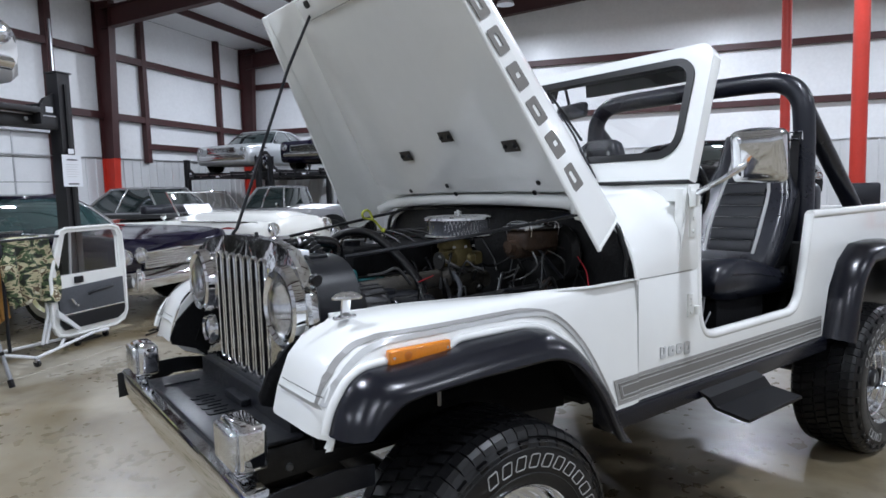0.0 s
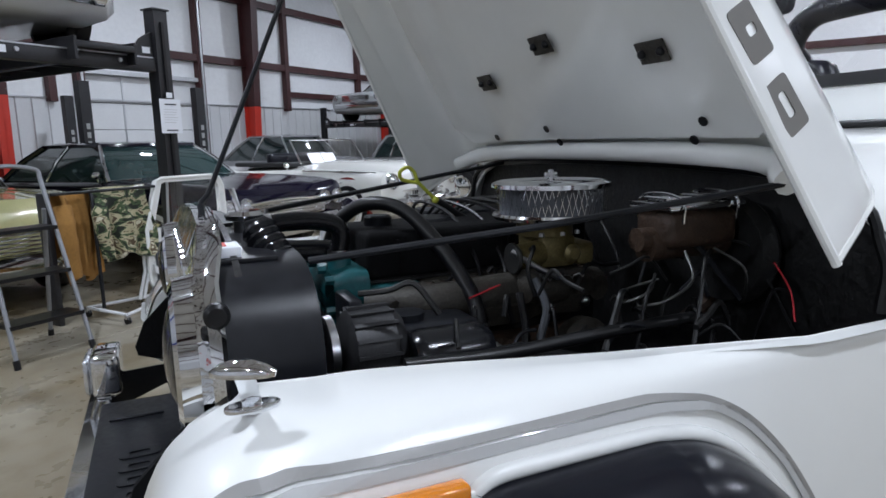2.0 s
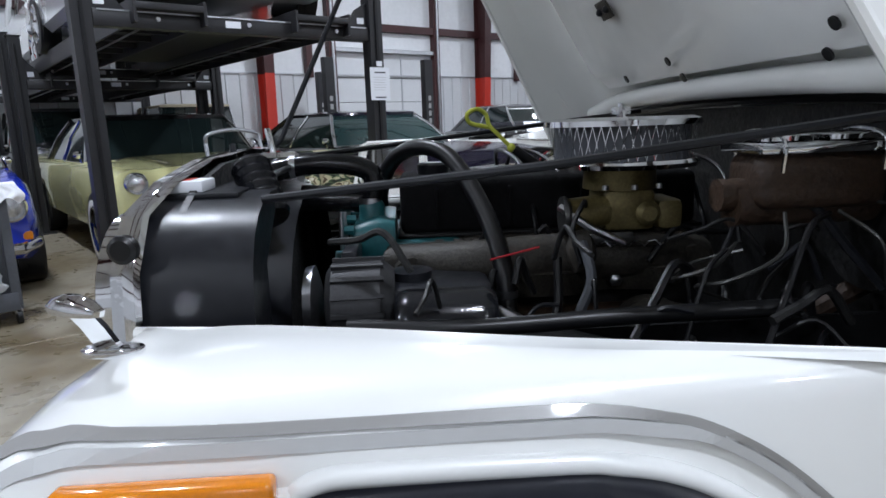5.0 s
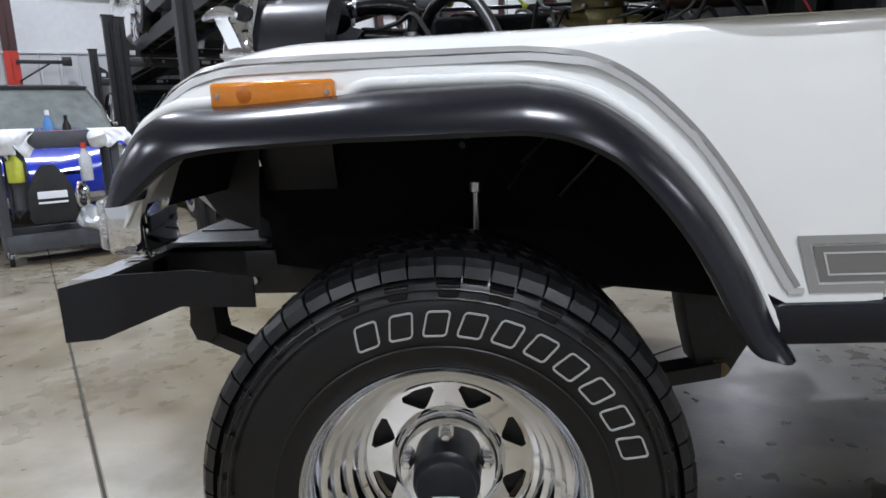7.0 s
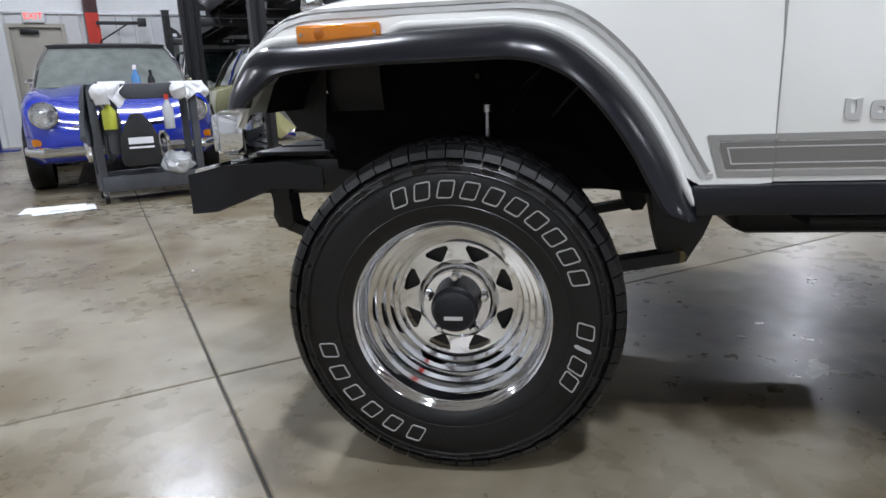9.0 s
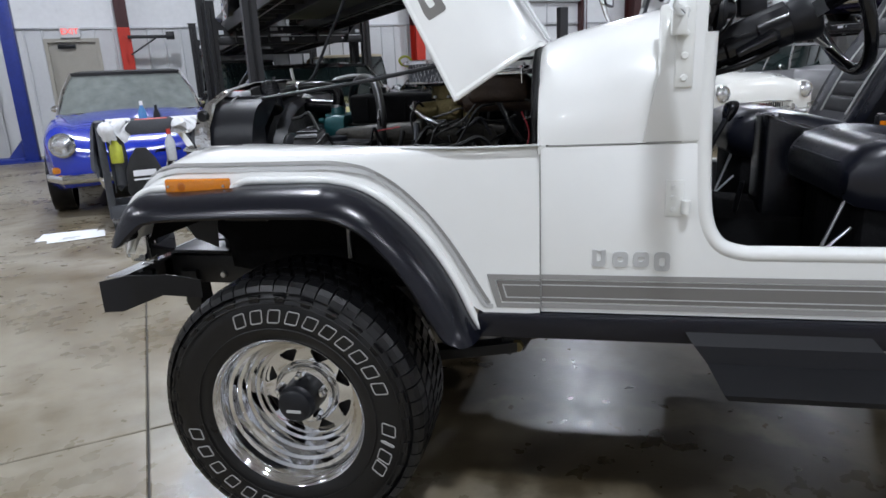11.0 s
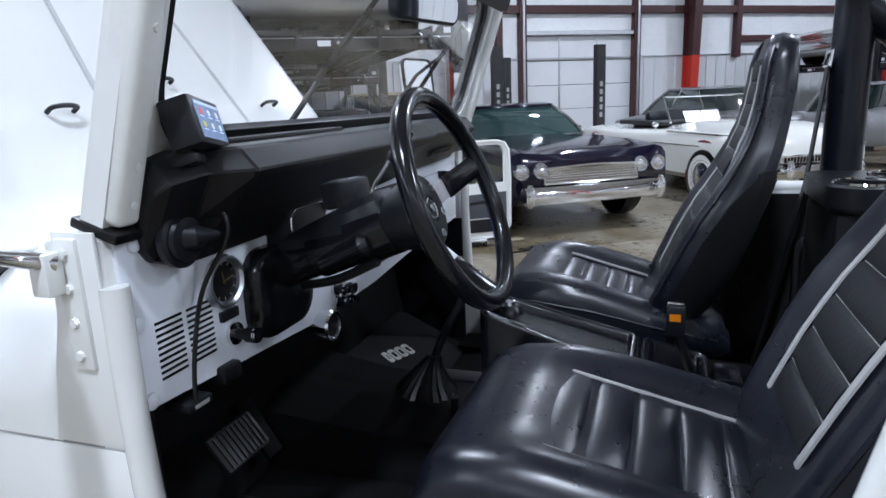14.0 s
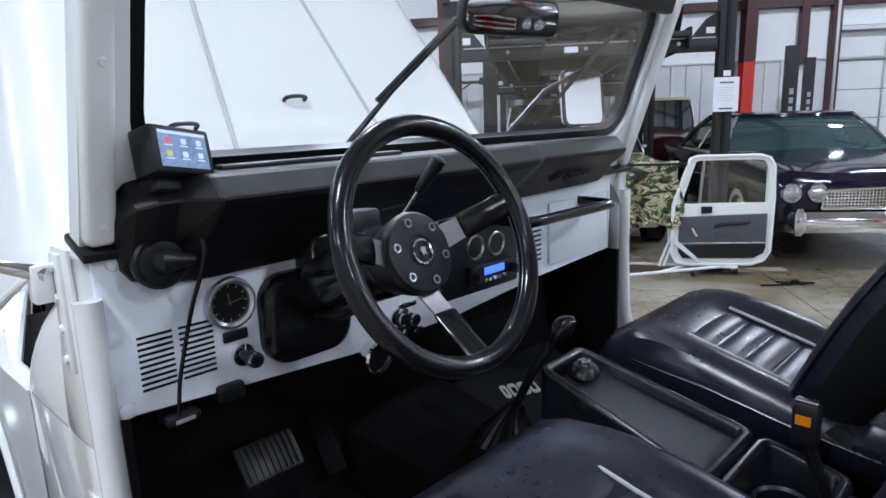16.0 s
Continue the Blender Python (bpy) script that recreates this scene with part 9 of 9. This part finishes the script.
part("strut", tube([(0.38, 0.06, 0.075), (0.38, 0.06, 0.25)], 0.014, 8), DOOR_WHITE, rk)
part("shelf_bracket", prism([(-0.16, 0.30), (0.04, 0.14), (0.06, 0.16), (-0.16, 0.36)], -0.02, 0.01, "y"), DOOR_WHITE, rk)
part("hanger_post", tube([(-0.62, 0.0, 0.10), (-0.62, 0.0, 0.95), (-0.62, 0.02, 1.0)], 0.014, 8), SATIN, rk)
part("hanger_rail", tube([(-0.92, 0.0, 1.0), (-0.06, 0.03, 1.0)], 0.012, 8), SATIN, rk)
dr = thing("vehicle_door", "removed white vehicle door with black vinyl panel on a rack", "vehicle door", at_uv(2.20, 3.90))
DM = at_uv(2.20, 3.90, 0.10 - 0.215 * 1.215) @ Matrix.Diagonal((1.30, 1.0, 1.215, 1))
OUT = [(0.0, 0.30), (0.03, 0.235), (0.10, 0.215), (0.52, 0.215), (0.60, 0.245), (0.635, 0.31), (0.64, 0.70), (0.63, 0.93), (0.60, 0.985), (0.54, 1.005), (0.14, 1.005), (0.10, 0.99), (0.0, 0.66)]
HOLE = [(0.05, 0.665), (0.60, 0.665), (0.598, 0.91), (0.575, 0.965), (0.53, 0.975), (0.155, 0.975), (0.135, 0.965)]
part("shell", prism(OUT, 0.0, 0.05, "y", holes=[HOLE]), WHITE, dr, "white painted door shell", smooth=False, m=DM)
part("edge", tube([(x, 0.0, z) for x, z in OUT] + [(OUT[0][0], 0.0, OUT[0][1])], 0.013, 8), WHITE, dr, m=DM)
part("vent_bar", tube([(0.17, 0.02, 0.665), (0.19, 0.02, 0.975)], 0.010, 8), STEEL, dr, m=DM)
part("inner_panel", prism([(0.04, 0.31), (0.07, 0.265), (0.53, 0.265), (0.59, 0.30), (0.605, 0.34), (0.605, 0.59), (0.04, 0.57)], -0.018, 0.0, "y", 0.005), GREY_PLASTIC, dr, "dark vinyl inner panel", m=DM)
part("lower_panel", prism([(0.04, 0.31), (0.07, 0.265), (0.53, 0.265), (0.59, 0.30), (0.603, 0.34), (0.603, 0.375), (0.04, 0.36)], -0.022, -0.018, "y"), SATIN, dr, m=DM)
part("trim_strip", box(0.05, 0.60, -0.026, -0.018, 0.372, 0.384, 0.002), CHROME, dr, m=DM)
part("latch_plate", box(0.18, 0.25, -0.02, 0.0, 0.595, 0.645, 0.005), SATIN, dr, "black latch", m=DM)
part("arm_rest", tube([(0.27, -0.03, 0.50), (0.30, -0.05, 0.515), (0.46, -0.05, 0.53), (0.49, -0.03, 0.53)], 0.012, 8), SATIN, dr, m=DM)
part("window_crank", tube([(0.12, -0.02, 0.49), (0.12, -0.05, 0.49), (0.145, -0.055, 0.44), (0.145, -0.08, 0.44)], 0.009, 8), CHROME, dr, "chrome window crank", m=DM)
pane = part("window_pane", prism([(0.18, 0.67), (0.60, 0.67), (0.597, 0.91), (0.575, 0.962), (0.53, 0.972), (0.20, 0.972)], 0.02, 0.024, "y"), GLASS, dr, "door glass", smooth=False, m=DM)
pane.visible_shadow = False


def cloth(name, label, m, material, w, h, seed, fold=0.05, ragged=0.05):
    """A garment hung over a rail, with folds."""
    rnd = random.Random(seed)
    ob = thing(name, label, "jacket", m, "jackets")
    ph = [rnd.uniform(0, 6.28) for _ in range(6)]
    secs = []
    NX, NZ = 26, 18
    for side in (-1, 1):
        for i in range(NZ + 1) if side < 0 else range(NZ - 3):
            f = i / NZ if side < 0 else i / NZ
            row = []
            for j in range(NX + 1):
                q = j / NX
                a = math.sin(q * 11 + ph[0] + 2 * f) * 0.6 + math.sin(q * 23 + ph[1] - 3 * f) * 0.3 + math.sin(f * 7 + ph[2] + q * 4) * 0.3
                width = w * (1 - 0.12 * f + 0.06 * math.sin(f * 6 + ph[3]))
                x = (q - 0.5) * width + 0.03 * math.sin(f * 5 + ph[4])
                z = -f * h * (1 + ragged * math.sin(q * 9 + ph[5])) if f else 0.0
                y = side * (0.03 + 0.06 * f ** 0.5 + fold * a * (0.3 + 0.7 * f))
                row.append((x, y, z))
            if side < 0:
                secs.insert(0, row)
            else:
                secs.append(row)
    part("garment", loft(secs, False), material, ob, "folded cloth")
    sl = [(-w * 0.42, -0.08, -0.10), (-w * 0.48, -0.13, -h * 0.45), (-w * 0.40, -0.12, -h * 0.95)]
    part("sleeve", tube(curve(sl, 5), [0.06, 0.062, 0.058, 0.064, 0.06, 0.056, 0.06, 0.055, 0.05, 0.052, 0.048], 12), material, ob, "hanging sleeve")
    return ob


cloth("jacket", "green camouflage jacket hung over the rack rail", at_uv(2.02, 3.97, 1.02, 0), CAMO, 0.50, 0.56, 3)
cloth("jacket", "brown duck-cloth work jacket hung over the rack rail", at_uv(1.68, 4.02, 1.0, 8), BROWN_CLOTH, 0.34, 0.66, 8, 0.06)
hp = thing("black_panel", "narrow black panel leaning on the rack", "panel", at_uv(1.49, 4.06))
part("panel", box(-0.02, 0.02, -0.06, 0.06, 0.0, 1.0, 0.006), LIFT_BLACK, hp)
# step ladder
ld = thing("step_ladder", "grey aluminium step ladder with black treads", "step ladder", Matrix.Identity(4))
fa, fb_, ba, bb_ = Vector((-1.273, 3.111, 0)), Vector((-0.889, 3.392, 0)), Vector((-1.613, 3.588, 0)), Vector((-1.196, 3.884, 0))
ta, tb = (fa + ba) / 2 * 0.5 + fa * 0.0 + (fa + ba) / 4, (fb_ + bb_) / 2
ta = (fa * 0.45 + ba * 0.55) + Vector((0.03, 0.02, 1.13))
tb = (fb_ * 0.45 + bb_ * 0.55) + Vector((-0.05, -0.03, 1.13))
for a, b in ((fa, ta), (fb_, tb), (ba, ta - Vector((0, 0, 0.2))), (bb_, tb - Vector((0, 0, 0.2)))):
    st_ = part("rail", tube([a + Vector((0, 0, 0.02)), b], 0.014, 8), ALU, ld, "grey tube rail")
    part("rubber_foot", tube([a, a + (b - a) * 0.05], 0.02, 8), SEAL, st_)
part("top_hoop", tube(curve([ta, ta + Vector((0.02, 0.0, 0.06)), (ta + tb) / 2 + Vector((0, 0, 0.09)), tb + Vector((-0.02, 0, 0.06)), tb], 5), 0.014, 8), ALU, ld)
for f, deep in ((0.22, 0.16), (0.47, 0.15), (0.72, 0.15)):
    p, q = fa + (ta - fa) * f, fb_ + (tb - fb_) * f
    d = (q - p).normalized()
    n = Vector((-d.y, d.x, 0))
    part("tread", loft([[p - n * 0.03 + Vector((0, 0, -0.012)), q - n * 0.03 + Vector((0, 0, -0.012)), q + n * deep + Vector((0, 0, -0.012)), p + n * deep + Vector((0, 0, -0.012))], [p - n * 0.03 + Vector((0, 0, 0.012)), q - n * 0.03 + Vector((0, 0, 0.012)), q + n * deep + Vector((0, 0, 0.012)), p + n * deep + Vector((0, 0, 0.012))]]), SEAL, ld, "black ribbed tread")
# detailing cart in front of the blue coupe
ct = thing("utility_cart", "grey plastic utility cart loaded with cleaning things", "utility cart", at_uv(-0.76, 4.16, 0, 4))
for z in (0.16, 0.87):
    tr = part("tray", box(-0.38, 0.38, -0.22, 0.22, z - 0.05, z - 0.03, 0.008), GREY_PLASTIC, ct, "grey moulded tray")
    for a in ((-0.38, 0.38, -0.235, -0.205), (-0.38, 0.38, 0.205, 0.235), (-0.40, -0.37, -0.22, 0.22), (0.37, 0.40, -0.22, 0.22)):
        part("tray_wall", box(*a, z - 0.06, z + 0.06, 0.006), GREY_PLASTIC, tr)
for x in (-0.37, 0.37):
    for y in (-0.2, 0.2):
        part("leg", box(x - 0.03, x + 0.03, y - 0.03, y + 0.03, 0.12, 0.89, 0.01), GREY_PLASTIC, ct)
        cs = part("caster", spin([(-0.015, 0.05), (0.015, 0.05)], (x, y, 0.052), "x", 16), SEAL, ct, "black caster")
        part("fork", box(x - 0.022, x + 0.022, y - 0.02, y + 0.02, 0.07, 0.12, 0.004), STEEL, cs)
CT = WHERE[ct]


def bottle(name, label, x, y, z, r, h, material, cap):
    b = thing(name, label, "bottle", CT @ pose(x, y, z + 0.07), "bottles on the cart")
    part("bottle", spin([(0, r * 0.95), (0.01, r), (h * 0.62, r), (h * 0.78, r * 0.45), (h * 0.85, r * 0.38), (h * 0.85, 0)], (0, 0, 0), "z", 18), material, b)
    part("cap", spin([(h * 0.85, r * 0.45), (h, r * 0.4), (h, 0)], (0, 0, 0), "z", 14), cap, b)
    return b


bottle("spray_bottle", "blue bottle of car cleaner on the cart", 0.0, 0.05, 0.772, 0.035, 0.24, SPRAY_BLUE, PAPER)
bottle("spray_bottle", "cloudy spray bottle hung on the cart", 0.16, -0.275, 0.50, 0.042, 0.27, CLEAR_PLASTIC, RED_BOX)
bottle("spray_bottle", "yellow-labelled bottle hung on the cart", -0.27, -0.28, 0.52, 0.05, 0.22, TAPE, PAPER)
bottle("spray_bottle", "small dark bottle on the cart", 0.12, 0.08, 0.772, 0.03, 0.20, SATIN, SATIN)
rb = thing("card_box", "red and white printed cardboard box on the cart", "box", CT @ pose(0.06, -0.10, 0.842))
part("box", box(-0.14, 0.12, -0.05, 0.05, 0, 0.09, 0.003), RED_BOX, rb, smooth=False)
part("print_bar", box(-0.10, 0.08, -0.0515, -0.0505, 0.03, 0.055), PAPER, rb, smooth=False)
bag = thing("cloth_bag", "black cloth bag with pale printed bars on the cart", "bag", CT @ pose(-0.08, -0.30, 0.30))
part("bag", loft([[(x * k, y * t, z) for x, y in circ(0, 0, 1, 16)] for z, k, t in ((0.0, 0.13, 0.05), (0.04, 0.15, 0.06), (0.22, 0.14, 0.055), (0.32, 0.10, 0.05), (0.40, 0.04, 0.04))]), BLACK_CLOTH, bag)
part("print_bar", box(-0.09, 0.09, -0.063, -0.058, 0.17, 0.22, 0.002), PAPER, bag, smooth=False)
part("print_bar", box(-0.09, 0.09, -0.065, -0.060, 0.135, 0.15, 0.002), PAPER, bag, smooth=False)
tw = cloth("towel", "grey-black towel draped over the cart's end", CT @ pose(-0.36, -0.02, 0.93, 0, 0, 85), GREY_PLASTIC, 0.42, 0.56, 12, 0.06, 0.12)
tagged(tw, category="towel", group="towels")
tw = cloth("towel", "white towel draped over the cart's rim", CT @ pose(-0.25, -0.2, 0.95, 0, 0, 10), TOWEL, 0.20, 0.17, 14, 0.03, 0.2)
tagged(tw, category="towel", group="towels")
tw = cloth("towel", "white towel draped over the cart's rim", CT @ pose(0.36, -0.2, 0.94, 0, 0, 0), TOWEL, 0.24, 0.12, 17, 0.03, 0.2)
tagged(tw, category="towel", group="towels")
pb = thing("plastic_bag", "crumpled clear plastic bag on the cart's lower tray", "plastic bag", CT @ pose(0.2, -0.2, 0.22))
bm = ball((0, 0, 0.06), 0.13, sy=0.7, sz=0.7, seg=24)
for v in bm.verts:
    v.co *= 1 + 0.35 * noise.noise(v.co * 17)
part("bag", bm, CLEAR_PLASTIC, pb, smooth=False)
for u, v, a, w, d in ((-1.50, 3.98, -6, 0.43, 0.30), (-1.42, 3.86, 4, 0.43, 0.28)):
    ps = thing("paper_sheet", "white printed paper sheet lying on the floor", "paper sheet", at_uv(u, v, 0.003 if a < 0 else 0.005, a), "paper sheets on the floor")
    part("sheet", box(-w / 2, w / 2, -d / 2, d / 2, 0, 0.001), PAPER, ps, smooth=False)
    part("print_bar", box(-0.10, 0.03, -0.03, 0.01, 0.0012, 0.0018), SILVER_STRIPE, ps, smooth=False)
    part("print_bar", box(-0.13, 0.0, -0.07, -0.055, 0.0012, 0.0018), SILVER_STRIPE, ps, smooth=False)
# tools lying on the floor beyond the vehicle
for u, v, a, L_ in ((3.05, 3.55, 8, 0.42), (3.15, 3.62, -4, 0.30)):
    wl = thing("wiper_blade", "black wiper blade lying on the concrete floor", "wiper blade", at_uv(u, v, 0.0, a), "wiper blades on the floor")
    part("blade", box(-L_ / 2, L_ / 2, -0.008, 0.008, 0.0, 0.014, 0.003), SEAL, wl)
    part("clip", box(-0.03, 0.03, -0.015, 0.015, 0.002, 0.03, 0.004), SEAL, wl)
cbd = thing("cardboard_strip", "flat tan cardboard strip lying under the door", "cardboard", at_uv(2.95, 4.1, 0.0, 5))
part("strip", box(-0.3, 0.3, -0.06, 0.06, 0.0, 0.006), TAN_CLOTH, cbd, smooth=False)
# office table and chairs by the red columns
tbl = thing("round_table", "small round white table by the red columns", "table", at_uv(6.2, -2.95))
part("top", spin([(0.86, 0.28), (0.89, 0.30), (0.90, 0.29), (0.90, 0)], (0, 0, 0), "z", 28), DOOR_WHITE, tbl)
part("pedestal", cyl((0, 0, 0.02), (0, 0, 0.87), 0.03, 12), STEEL, tbl)
part("foot", spin([(0, 0.22), (0.02, 0.2), (0.03, 0.03)], (0, 0, 0), "z", 24), STEEL, tbl)
chr_ = thing("stool", "black padded stool beside the round table", "stool", at_uv(6.9, -3.6), "stools")
part("seat", box(-0.22, 0.22, -0.22, 0.22, 0.62, 0.74, 0.04), LEATHER, chr_)
part("backrest", box(0.16, 0.22, -0.2, 0.2, 0.82, 1.25, 0.03), LEATHER, chr_)
for x in (-0.18, 0.18):
    for y in (-0.18, 0.18):
        part("leg", cyl((x, y, 0), (x * 0.8, y * 0.8, 0.64), 0.014, 8), SATIN, chr_)
part("back_post", cyl((0.19, 0.0, 0.68), (0.19, 0.0, 0.9), 0.016, 8), SATIN, chr_)
copy_thing(chr_, at_uv(5.6, -3.8, 0, 130))

# ---- floor slabs ----
US = [HALL_U0] + [u for u in [-0.89 + 3.9 * k for k in range(-3, 6)] if HALL_U0 < u < HALL_U1] + [HALL_U1]
VS = [HALL_V0] + [v for v in [0.10 + 3.34 * k for k in range(-4, 5)] if HALL_V0 < v < HALL_V1] + [HALL_V1]
for u0, u1 in zip(US, US[1:]):
    for v0, v1 in zip(VS, VS[1:]):
        g = 0.004
        bm = bmesh.new()
        c = [(u0 + g, v0 + g), (u1 - g, v0 + g), (u1 - g, v1 - g), (u0 + g, v1 - g)]
        e = 0.004
        ci = [(u0 + g + e, v0 + g + e), (u1 - g - e, v0 + g + e), (u1 - g - e, v1 - g - e), (u0 + g + e, v1 - g - e)]
        loft([[(a, b, -0.05) for a, b in c], [(a, b, -0.003) for a, b in c], [(a, b, 0.0) for a, b in ci]], True, True, bm)
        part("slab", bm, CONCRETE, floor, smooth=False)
